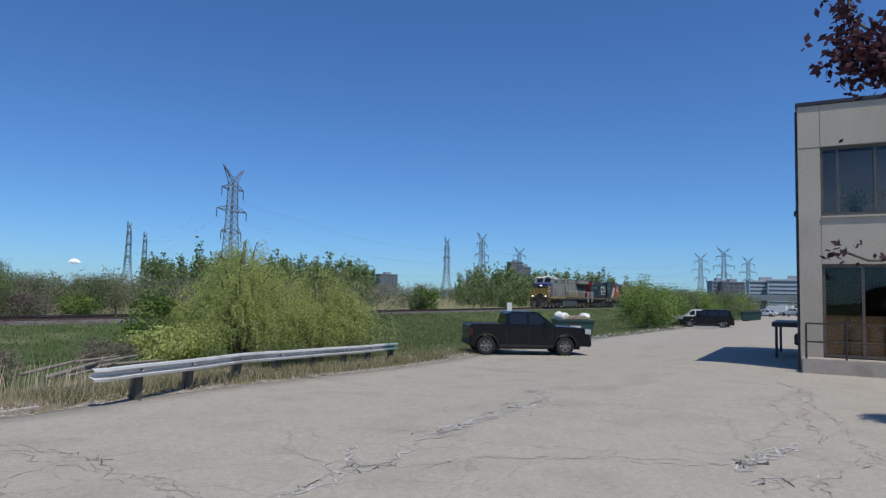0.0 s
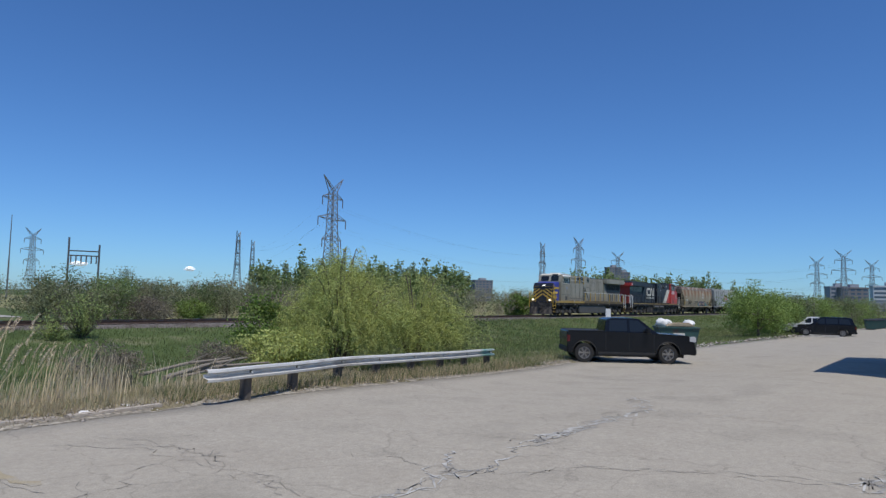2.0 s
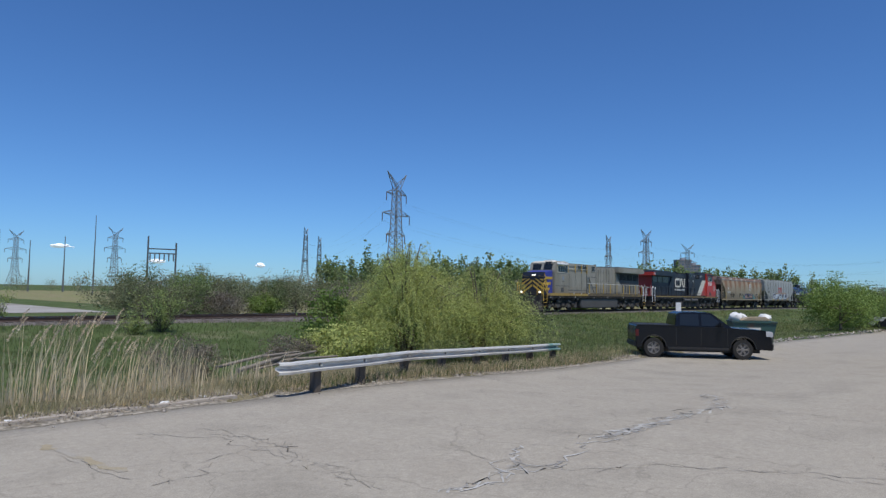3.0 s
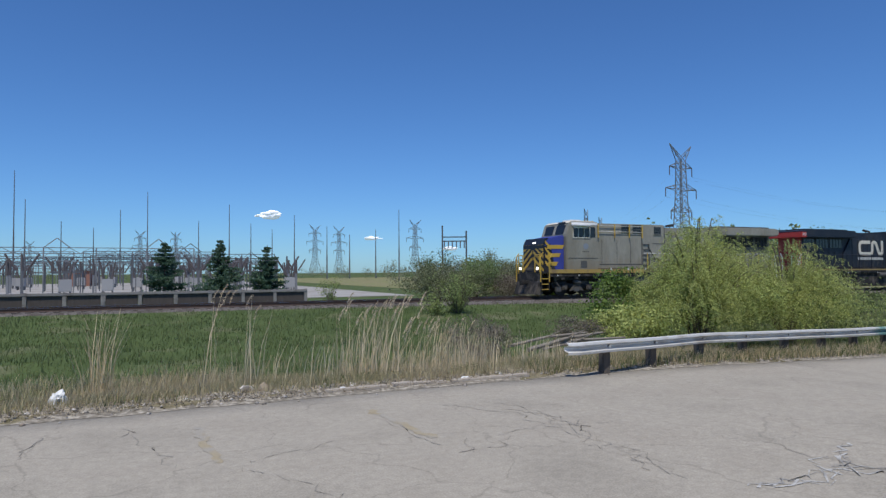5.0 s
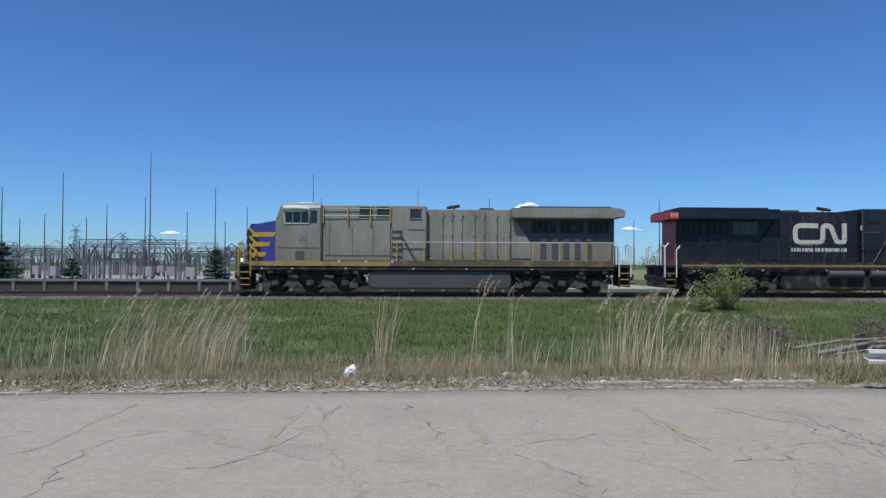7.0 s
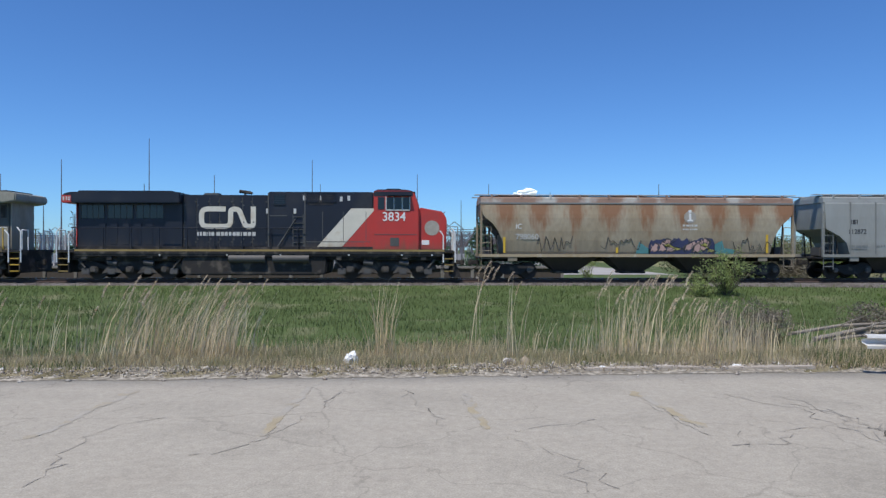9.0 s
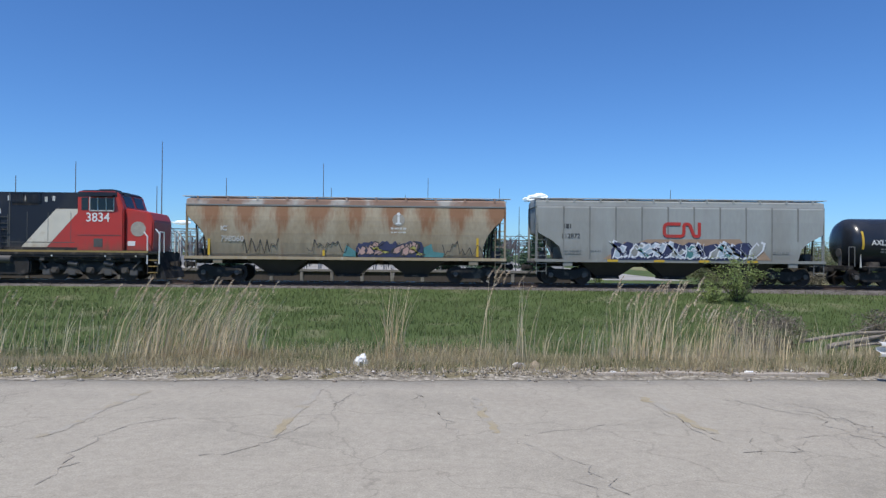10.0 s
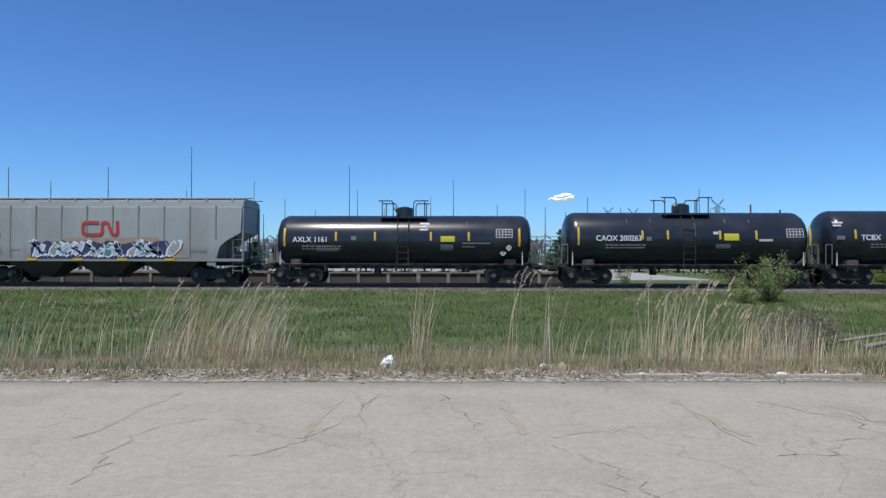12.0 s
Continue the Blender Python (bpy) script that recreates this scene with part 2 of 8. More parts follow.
def rust_columns(key, rust):
    """Broad rusty runs down from the roof at the panel joints, frayed at their lower ends."""
    m = M[key]
    n, l = m.node_tree.nodes, m.node_tree.links
    b = n["Principled BSDF"]
    src = b.inputs["Base Color"].links[0].from_socket
    tc, mp, sep = n.new("ShaderNodeTexCoord"), n.new("ShaderNodeMapping"), n.new("ShaderNodeSeparateXYZ")
    mp.inputs["Scale"].default_value = (1.0, 1.0, 0.25)
    l.new(tc.outputs["Object"], mp.inputs["Vector"])
    l.new(tc.outputs["Object"], sep.inputs[0])
    nz, broad = n.new("ShaderNodeTexNoise"), n.new("ShaderNodeTexNoise")
    nz.inputs["Scale"].default_value, nz.inputs["Detail"].default_value = 4.5, 9
    broad.inputs["Scale"].default_value, broad.inputs["Detail"].default_value = 0.45, 2
    l.new(mp.outputs[0], nz.inputs["Vector"])
    l.new(mp.outputs[0], broad.inputs["Vector"])

    def calc(op, a, c):
        q = n.new("ShaderNodeMath")
        q.operation = op
        for i, v in enumerate((a, c)):
            if isinstance(v, (int, float)):
                q.inputs[i].default_value = v
            elif v is not None:
                l.new(v, q.inputs[i])
        return q.outputs[0]

    turn = calc("ADD", calc("MULTIPLY", sep.outputs["X"], 3.35), calc("MULTIPLY", broad.outputs["Fac"], 4.0))
    wave = calc("MULTIPLY", calc("SINE", turn, None), 0.22)
    level = n.new("ShaderNodeMapRange")
    level.inputs["From Min"].default_value, level.inputs["From Max"].default_value = 2.2, 3.7
    level.inputs["To Min"].default_value, level.inputs["To Max"].default_value = -0.32, 0.10
    l.new(sep.outputs["Z"], level.inputs["Value"])
    total = calc("ADD", calc("ADD", wave, level.outputs[0]), calc("MULTIPLY", nz.outputs["Fac"], 0.75))
    cut = n.new("ShaderNodeMapRange")
    cut.inputs["From Min"].default_value, cut.inputs["From Max"].default_value = 0.27, 0.58
    cut.inputs["To Max"].default_value = 0.85
    l.new(total, cut.inputs["Value"])
    mix = n.new("ShaderNodeMix")
    mix.data_type = "RGBA"
    l.new(cut.outputs[0], mix.inputs[0])
    l.new(src, mix.inputs[6])
    mix.inputs[7].default_value = (*rust, 1)
    l.new(mix.outputs[2], b.inputs["Base Color"])


M["hop_rust"] = material("rusty_hopper_paint", (0.36, 0.305, 0.215), 0.7, 0, 0.2, 1.2, (0.29, 0.235, 0.155), 0.5, 0.002, 9, (0.85, 1, 0.4))
rust_columns("hop_rust", (0.225, 0.095, 0.038))
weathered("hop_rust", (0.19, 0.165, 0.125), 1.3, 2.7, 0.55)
# road dust and grime on the locomotives' lower bodies
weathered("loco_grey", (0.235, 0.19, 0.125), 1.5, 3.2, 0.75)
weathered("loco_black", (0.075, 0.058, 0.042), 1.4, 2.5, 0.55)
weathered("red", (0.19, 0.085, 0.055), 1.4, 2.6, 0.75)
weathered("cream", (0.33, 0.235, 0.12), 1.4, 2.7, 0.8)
# grey hopper: darker streaks towards the sill
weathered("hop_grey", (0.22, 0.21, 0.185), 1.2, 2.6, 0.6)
M["truck_dust"] = material("dusty_truck_casting", (0.105, 0.092, 0.078), 0.85, 0.1, 0.4, 0.4, (0.05, 0.044, 0.038), 0.5)
M["spray_pale"] = material("pale_blue_spray", (0.40, 0.48, 0.55), 0.6, 0, 0.2, 0.4)


# ---------------------------------------------------------------- mesh helpers
class Bm:
    """A bmesh with a few ways of adding to it."""
    def __init__(self):
        self.bm = bmesh.new()

    def box(self, x0, x1, y0, y1, z0, z1, bevel=0.0):
        m = Matrix.Translation(((x0 + x1) / 2, (y0 + y1) / 2, (z0 + z1) / 2)) @ Matrix.Diagonal((abs(x1 - x0), abs(y1 - y0), abs(z1 - z0), 1))
        r = bmesh.ops.create_cube(self.bm, size=1, matrix=m)
        if bevel:
            es = {e for v in r["verts"] for e in v.link_edges}
            bmesh.ops.bevel(self.bm, geom=list(es), offset=bevel, segments=2, affect="EDGES")
        return self

    def rod(self, a, b, r, r2=None, n=8):
        a, b = Vector(a), Vector(b)
        d = b - a
        m = Matrix.Translation((a + b) / 2) @ d.to_track_quat("Z", "Y").to_matrix().to_4x4()
        bmesh.ops.create_cone(self.bm, cap_ends=True, segments=n, radius1=r, radius2=r if r2 is None else r2, depth=d.length, matrix=m)
        return self

    def pipe(self, pts, r, n=6):
        for a, b in zip(pts, pts[1:]):
            self.rod(a, b, r, n=n)
        return self

    def prism(self, outline, y0, y1, bevel=0.0):
        """A polygon in x and z, drawn out along y."""
        f = [self.bm.verts.new((x, y0, z)) for x, z in outline]
        g = [self.bm.verts.new((x, y1, z)) for x, z in outline]
        fs = [self.bm.faces.new(f), self.bm.faces.new(g[::-1])]
        k = len(f)
        for i in range(k):
            fs.append(self.bm.faces.new((f[i], g[i], g[(i + 1) % k], f[(i + 1) % k])))
        bmesh.ops.recalc_face_normals(self.bm, faces=fs)
        if bevel:
            bmesh.ops.bevel(self.bm, geom=list({e for q in fs for e in q.edges}), offset=bevel, segments=2, affect="EDGES")
        return self

    def loft(self, rings, caps=True):
        vs = [[self.bm.verts.new(p) for p in ring] for ring in rings]
        fs = []
        k = len(vs[0])
        for a, b in zip(vs, vs[1:]):
            for i in range(k):
                fs.append(self.bm.faces.new((a[i], a[(i + 1) % k], b[(i + 1) % k], b[i])))
        if caps:
            fs += [self.bm.faces.new(vs[0][::-1]), self.bm.faces.new(vs[-1])]
        bmesh.ops.recalc_face_normals(self.bm, faces=fs)
        return self


def part(name, b, mat, parent=None, label="", smooth=False):
    me = bpy.data.meshes.new(name)
    b.bm.to_mesh(me)
    b.bm.free()
    me.materials.append(M[mat])
    if smooth:
        me.shade_smooth()
        me.set_sharp_from_angle(angle=radians(35))
    ob = new(name, me)
    if parent is not None:
        ob.parent = parent
    if label:
        tagged(ob, label)
    return ob


def soup(name, verts, faces, mat):
    """A mesh of many loose triangles or quads, from arrays."""
    me = bpy.data.meshes.new(name)
    faces = np.asarray(faces, dtype=np.int32)
    me.vertices.add(len(verts))
    me.vertices.foreach_set("co", np.asarray(verts, dtype=np.float32).ravel())
    k = faces.shape[1]
    me.loops.add(faces.size)
    me.loops.foreach_set("vertex_index", faces.ravel())
    me.polygons.add(len(faces))
    me.polygons.foreach_set("loop_start", np.arange(0, faces.size, k, dtype=np.int32))
    me.update(calc_edges=True)
    me.materials.append(M[mat])
    return new(name, me)


def lettering(name, text, size, mat, parent, at, turn=(90, 0, 0), squeeze=1.0, bold=0.0):
    """Raised letters in the built-in font, as a mesh."""
    cu = bpy.data.curves.new(name, "FONT")
    cu.body, cu.size, cu.extrude, cu.offset = text, size, 0.006, bold
    tmp = new("tmp", cu)
    bpy.context.view_layer.update()
    me = bpy.data.meshes.new_from_object(tmp.evaluated_get(bpy.context.evaluated_depsgraph_get()))
    bpy.data.objects.remove(tmp)
    me.materials.clear()
    me.materials.append(M[mat])
    me.transform(Matrix.Diagonal((squeeze, 1, 1, 1)))
    ob = new(name, me)
    ob.parent = parent
    ob.matrix_basis = pose(*at, *turn)
    return ob


def empty(name, m=None):
    ob = new(name)
    ob.empty_display_size = 0.3
    if m is not None:
        ob.matrix_basis = m
    return ob


# ---------------------------------------------------------------- ground
RAIL_Z, TRACK_Y = 0.52, 37.0


def sm(a, b, v):
    u = np.clip((v - a) / (b - a), 0, 1)
    return u * u * (3 - 2 * u)


def lot_z(x, y):
    return -0.5 * sm(4, 28, x) * sm(2, 10, y) - 0.0035 * np.clip(x - 28, 0, 400)


def lot_edge(x):
    """Where the asphalt ends, towards the track."""
    return np.interp(x, [-400, -7, 0, 7, 11, 18, 26, 44, 67, 120, 400], [10.8, 11.05, 11.25, 11.6, 12.0, 12.3, 13.1, 12.8, 11.8, 10.5, 10])


def ground_z(x, y):
    """The height of the soil: a shallow ditch between asphalt and ballast."""
    e = lot_edge(x)
    lot = lot_z(x, np.minimum(y, e))
    u = y - e
    ditch = np.interp(u, [0, 0.6, 2.2, 6, 14, 19, 22, 23.6, 40], [0.0, 0.05, -0.10, -0.34, -0.34, -0.14, 0.09, 0.22, 0.22])
    far = 0.02 + 0.0 * x
    fade = sm(14, 21, u)
    z = np.where(u < 0, lot - 0.12 * sm(0, 0.5, -u), lot * (1 - fade) + ditch * 1.0)
    z = np.where(y > 35.5, far + (z - far) * (1 - sm(35.5, 41, y)), z)
    bumps = 0.06 * np.sin(x * 0.9 + 1.3 * np.sin(y * 0.7)) * np.sin(y * 1.1 + 0.6 * np.sin(x * 0.5)) * sm(0.4, 2.5, u) * (1 - sm(18, 21, u))
    return z + bumps


def grid_mesh(name, xs, ys, zf, mat):
    X, Y = np.meshgrid(xs, ys)
    V = np.stack([X, Y, zf(X, Y)], -1).reshape(-1, 3)
    nx, ny = len(xs), len(ys)
    i = (np.arange(ny - 1)[:, None] * nx + np.arange(nx - 1)[None, :]).ravel()
    return soup(name, V, np.stack([i, i + 1, i + nx + 1, i + nx], -1), mat)


def ground_material():
    m = material("grassy_soil", (0.080, 0.112, 0.040), 0.95, 0, 0.35, 2.5, (0.13, 0.135, 0.075), 0.2, 0.03, 9, spec=0.1)
    return m


M["soil"] = ground_material()
M["litter"] = material("dry_litter", (0.235, 0.205, 0.13), 0.95, 0, 0.45, 0.4, (0.12, 0.105, 0.06), 0.5, 0.03, 12, spec=0.1)
xs = np.concatenate([-np.geomspace(3000, 42, 22), np.arange(-40, 62, 0.8), np.geomspace(64, 3000, 30)])
ys = np.concatenate([-np.geomspace(3000, 14, 16), np.arange(-12, 10, 2.0), np.arange(10, 40, 0.5), np.geomspace(41, 3500, 34)])
tagged(grid_mesh("ground", xs, ys, ground_z, "soil"), "grassy soil with a shallow ditch beside the railway", "ground", kind="structure")

# the asphalt lot, a sheet with a broken rim
rng = np.random.default_rng(4)
lx = np.concatenate([np.arange(-60, 60, 0.5), np.geomspace(60.5, 300, 40)])
lv = np.concatenate([[-60, -40, -25, -15], np.arange(-10, 0, 1.0), np.linspace(0, 1, 14) * 1.0])
X = np.repeat(lx[None, :], len(lv), 0)
rim = lot_edge(lx) + 0.05 * rng.standard_normal(len(lx)) * (lx < 60)
Yl = np.where(lv[:, None] < 0, lv[:, None], lv[:, None] * rim[None, :])
Zl = lot_z(X, Yl)
V = np.stack([X, Yl, Zl], -1)
low = V[-1:].copy()
low[..., 2] -= 0.14
low[..., 1] += 0.02
V = np.concatenate([V, low], 0)
nx, ny = len(lx), V.shape[0]
ii = (np.arange(ny - 1)[:, None] * nx + np.arange(nx - 1)[None, :]).ravel()
tagged(soup("pavement", V.reshape(-1, 3), np.stack([ii, ii + 1, ii + nx + 1, ii + nx], -1), "asphalt"), "cracked pale grey asphalt of a parking lot", "pavement", kind="structure")


def strip_on_lot(name, pts, width, mat, label, cat, seed=0, lift=0.004, jitter=0.3):
    """A thin ragged band that follows the asphalt."""
    r = np.random.default_rng(seed)
    P = []
    for (x0, y0), (x1, y1) in zip(pts, pts[1:]):
        k = max(2, int(math.hypot(x1 - x0, y1 - y0) / 0.12))
        for i in range(k):
            P.append((x0 + (x1 - x0) * i / k, y0 + (y1 - y0) * i / k))
    P.append(pts[-1])
    P = np.array(P, float)
    P[1:-1] += r.normal(0, 0.035 * jitter / 0.3, P[1:-1].shape)
    d = np.gradient(P, axis=0)
    nrm = np.stack([-d[:, 1], d[:, 0]], -1) / (np.hypot(d[:, 0], d[:, 1])[:, None] + 1e-6)
    w = width * (1 + jitter * r.standard_normal(len(P)))[:, None] * 0.5
    A, B = P + nrm * w, P - nrm * w
    V = np.concatenate([A, B])
    V = np.concatenate([V, (lot_z(V[:, 0], V[:, 1]) + lift)[:, None]], 1)
    k = len(P)
    i = np.arange(k - 1)
    return tagged(soup(name, V, np.stack([i, i + 1, i + 1 + k, i + k], -1), mat), label, cat, kind="structure")


M["meadow"] = material("dry_meadow", (0.24, 0.22, 0.12), 0.95, 0, 0.3, 5.0, (0.17, 0.19, 0.075), 0.45, 0.03, 4, spec=0.1)
tagged(grid_mesh("meadow", np.geomspace(29, 420, 30), np.geomspace(42.5, 260, 26), lambda X, Y: ground_z(X, Y) + 0.02, "meadow"), "rough tan meadow beyond the track", "meadow", kind="structure")

# ---------------------------------------------------------------- railway track
bal = Bm()
sec = [(-2.35, -0.62), (-1.6, -0.20), (1.6, -0.20), (2.35, -0.62)]
bal.loft([[(x, TRACK_Y + y, RAIL_Z + z) for y, z in sec] for x in (-260, -60, 0, 60, 420)])
tagged(part("ballast", bal, "ballast"), "grey crushed-stone ballast bed of the railway", "ballast", kind="structure")
rail_sec = [(-0.075, -0.17), (0.075, -0.17), (0.02, -0.14), (0.018, -0.045), (0.037, -0.035), (0.037, -0.004), (-0.037, -0.004), (-0.037, -0.035), (-0.018, -0.045), (-0.02, -0.14)]
for y0 in (-0.7525, 0.7525):
    b = Bm().loft([[(x, TRACK_Y + y0 + y, RAIL_Z + z) for y, z in rail_sec] for x in (-260, 420)])
    rail = tagged(part("track_rail", b, "rail_side"), "rusty steel rail with a polished running surface", "rail", "track rails", "structure")
    part("running_surface", Bm().box(-260, 420, TRACK_Y + y0 - 0.03, TRACK_Y + y0 + 0.03, RAIL_Z - 0.004, RAIL_Z), "rail_top", rail, "polished steel surface")
ties = empty("track_ties")
tagged(ties, "dark timber ties under the rails", "railway ties", kind="structure")
tie_me = None
for i in range(150):
    x = -40 + i * 0.56
    if tie_me is None:
        first = part("tie", Bm().box(-0.11, 0.11, -1.3, 1.3, -0.09, 0.09), "tie", ties)
        tie_me, ob = first.data, first
    else:
        ob = new("tie", tie_me)
        ob.parent = ties
    ob.location = (x, TRACK_Y, RAIL_Z - 0.255)

# ---------------------------------------------------------------- train
CARS = []          # (object, distance of its front behind the train's front)


def wheelset(parent, x, r=0.5, y=0.76, name="wheelset"):
    b = Bm()
    for s in (-1, 1):
        b.rod((0, s * y - 0.07, 0), (0, s * y + 0.07, 0), r, n=28)
        b.rod((0, s * (y + 0.07), 0), (0, s * (y + 0.12), 0), r * 0.55, n=20)
    b.rod((0, -y, 0), (0, y, 0), 0.09, n=10)
    ob = part(name, b, "wheel", parent, smooth=True)
    ob.location = (x, 0, r)
    return ob


def freight_truck(car, x, wheels):
    """A two-axle truck: cast side frames, springs, bearing caps."""
    base = part("truck_frame", Bm().box(x - 0.25, x + 0.25, -1.0, 1.0, 0.45, 0.8, 0.03), "under", car)
    for s in (-1, 1):
        y = s * 1.08
        o = [(-1.15, 0.62), (-1.05, 0.72), (-0.45, 0.78), (0.45, 0.78), (1.05, 0.72), (1.15, 0.62), (1.1, 0.42), (0.75, 0.45), (0.4, 0.25), (-0.4, 0.25), (-0.75, 0.45), (-1.1, 0.42)]
        part("side_frame", Bm().prism([(x + a, z) for a, z in o], y - 0.09, y + 0.09, 0.02), "under", base)
        sp = Bm()
        for k in (-0.22, 0, 0.22):
            sp.rod((x + k, y - s * 0.0, 0.33), (x + k, y, 0.66), 0.085, n=10)
        part("spring", sp, "wheel", base)
        for k in (-0.89, 0.89):
            part("bearing_cap", Bm().rod((x + k, y, 0.5), (x + k, y + s * 0.16, 0.5), 0.13, n=14), "tank_side", base)
    for k in (-0.89, 0.89):
        wheels.append(wheelset(car, x + k, 0.46))


def coupler(car, x, s):
    b = Bm().box(min(x, x + s * 0.55), max(x, x + s * 0.55), -0.12, 0.12, 0.78, 1.02, 0.03)
    b.box(min(x + s * 0.4, x + s * 0.62), max(x + s * 0.4, x + s * 0.62), -0.2, 0.2, 0.72, 1.06, 0.05)
    part("coupler", b, "under", car)
    h = [(x + s * 0.02, -0.35, 0.85), (x + s * 0.2, -0.36, 0.62), (x + s * 0.45, -0.34, 0.5), (x + s * 0.66, -0.3, 0.55)]
    part("air_hose", Bm().pipe(h, 0.03), "under", car)


def locomotive(label, flip, hood, cabm, nose, wing, sill, rail_mat, dark):
    """A six-axle road locomotive 21.6 m long; its cab end is at x = 0, or at the far end if flipped."""
    L = 21.6
    car = tagged(empty("locomotive"), label, "locomotive", "train")
    wheels = []
    X = (lambda x: L - x) if flip else (lambda x: x)

    def bx(b, x0, x1, *a):
        q = sorted((X(x0), X(x1)))
        return b.box(q[0], q[1], *a)

    def pr(b, o, *a):
        return b.prism([(X(x), z) for x, z in o], *a)

    # frame and deck
    part("underframe", bx(Bm(), 0.55, L - 0.45, -1.05, 1.05, 1.0, 1.42, 0.03), "under", car)
    part("deck", bx(Bm(), 0.45, L - 0.3, -1.52, 1.52, 1.42, 1.56, 0.02), "under", car)
    for s in (-1, 1):
        if flip:
            part("side_sill", bx(Bm(), 0.95, L - 1.3, s * 1.50, s * 1.535, 1.36, 1.49), "under", car)
            part("sill_stripe", bx(Bm(), 0.95, L - 1.3, s * 1.50, s * 1.535, 1.49, 1.59), sill[0], car, sill[1])
        else:
            part("side_sill", bx(Bm(), 0.95, 8.35, s * 1.50, s * 1.535, 1.44, 1.68), sill[0], car, sill[1])
            part("side_sill", bx(Bm(), 8.352, L - 1.3, s * 1.50, s * 1.535, 1.44, 1.68), "sill_grime", car, "grimy rear sill")
        # dark strip standing in for the shadow under the sill
        part("sill_shadow_strip", bx(Bm(), 0.95, L - 1.3, s * 1.44, s * 1.50, 1.24, 1.38), "under", car)
    # walkway skirts and the machinery between the wheels
    for s in (-1, 1):
        part("walkway_skirt", bx(Bm(), 4.75, 20.3, s * 1.34, s * 1.37, 1.56, 1.74), "sill_grime" if not flip else "under", car)
    for xc in (4.1, 17.55):
        part("traction_block", bx(Bm(), xc - 2.6, xc + 2.6, -0.62, 0.62, 0.28, 1.02, 0.05), "under", car)
        for s in (-1, 1):
            part("equipment_rack", bx(Bm(), xc - 2.7, xc + 2.7, s * 0.95, s * 1.28, 0.98, 1.26, 0.03), "under", car)
            for k in (-2.3, -0.95, 0.95, 2.3):
                part("brake_rigging", bx(Bm(), xc + k - 0.22, xc + k + 0.22, s * 1.16, s * 1.30, 0.26, 0.60, 0.04), "tank_side", car)
    # nose
    o = [(0.85, 1.56), (0.80, 3.2), (1.0, 3.62), (2.3, 3.86), (2.3, 1.56)]
    part("nose", pr(Bm(), o, -1.25, 1.25, 0.06), nose, car)
    # cab with raked windscreen
    o = [(2.28, 1.56), (2.28, 3.84), (2.55, 4.62), (2.75, 4.72), (4.70, 4.72), (4.70, 1.56)]
    cab = part("cab", pr(Bm(), o, -1.5, 1.5, 0.05), cabm, car)
    part("cab_roof", pr(Bm(), [(2.5, 4.62), (2.7, 4.74), (3.0, 4.80), (4.5, 4.80), (4.72, 4.70), (4.72, 4.62)], -1.3, 1.3, 0.03), "cream" if not flip else "loco_black", cab)
    part("roof_hatch", bx(Bm(), 3.3, 4.1, -0.5, 0.5, 4.80, 4.92, 0.03), "white" if not flip else "loco_black", cab)
    for s in (-1, 1):
        y = s * 1.502
        part("side_window", bx(Bm(), 2.80, 4.02, min(y, y + s * 0.012), max(y, y + s * 0.012), 3.72, 4.36), "glass", cab, "dark sliding cab window")
        part("side_window", bx(Bm(), 4.12, 4.48, min(y, y + s * 0.012), max(y, y + s * 0.012), 3.72, 4.38), "glass", cab)
        f = Bm()
        for x in (2.78, 3.18, 3.62, 4.04):
            bx(f, x - 0.025, x + 0.025, min(y, y + s * 0.03), max(y, y + s * 0.03), 3.68, 4.40)
        bx(f, 2.76, 4.06, min(y, y + s * 0.03), max(y, y + s * 0.03), 3.66, 3.72)
        part("window_frame", f, "cream" if not flip else "decal", cab)
        sh = Bm()
        pr(sh, [(2.72, 4.44), (4.0, 4.44), (3.7, 4.52), (2.72, 4.52)], min(y, y + s * 0.32), max(y, y + s * 0.32), 0.01)
        part("sun_visor", sh, "white" if not flip else "loco_black", cab, "sun visor over the cab window")
        part("vent_panel", bx(Bm(), 3.35, 3.82, min(y, y + s * 0.012), max(y, y + s * 0.012), 1.78, 2.22), "loco_dark", cab)
        part("panel_seam", bx(Bm(), 2.4, 4.66, min(y, y + s * 0.01), max(y, y + s * 0.01), 2.38, 2.41), "loco_dark", cab)
    for s in (-1, 1):
        w = Bm().loft([[(X(2.33), s * 0.15, 3.92), (X(2.33), s * 1.1, 3.92), (X(2.29), s * 1.1, 3.93), (X(2.29), s * 0.15, 3.93)],
                       [(X(2.53), s * 0.15, 4.50), (X(2.53), s * 1.15, 4.50), (X(2.49), s * 1.15, 4.51), (X(2.49), s * 0.15, 4.51)]])
        part("windscreen", w, "glass", cab, "raked windscreen pane")
    if not flip:
        for s in (-1, 1):
            y = s * 1.502
            part("roof_band", bx(Bm(), 2.66, 4.66, min(y, y + s * 0.01), max(y, y + s * 0.01), 4.50, 4.67), "white", cab, "white band under the cab roof")
            part("sun_visor", pr(Bm(), [(2.70, 4.46), (4.12, 4.50), (3.86, 4.30), (2.84, 4.30)], min(y + s * 0.02, y + s * 0.05), max(y + s * 0.02, y + s * 0.05)), "white", cab, "tilted white sun visor")
    if flip:
        for s in (-1, 1):
            y = s * 1.502
            part("roof_band", bx(Bm(), 2.62, 4.68, min(y, y + s * 0.008), max(y, y + s * 0.008), 4.42, 4.68), "loco_black", cab, "black band over the cab window")
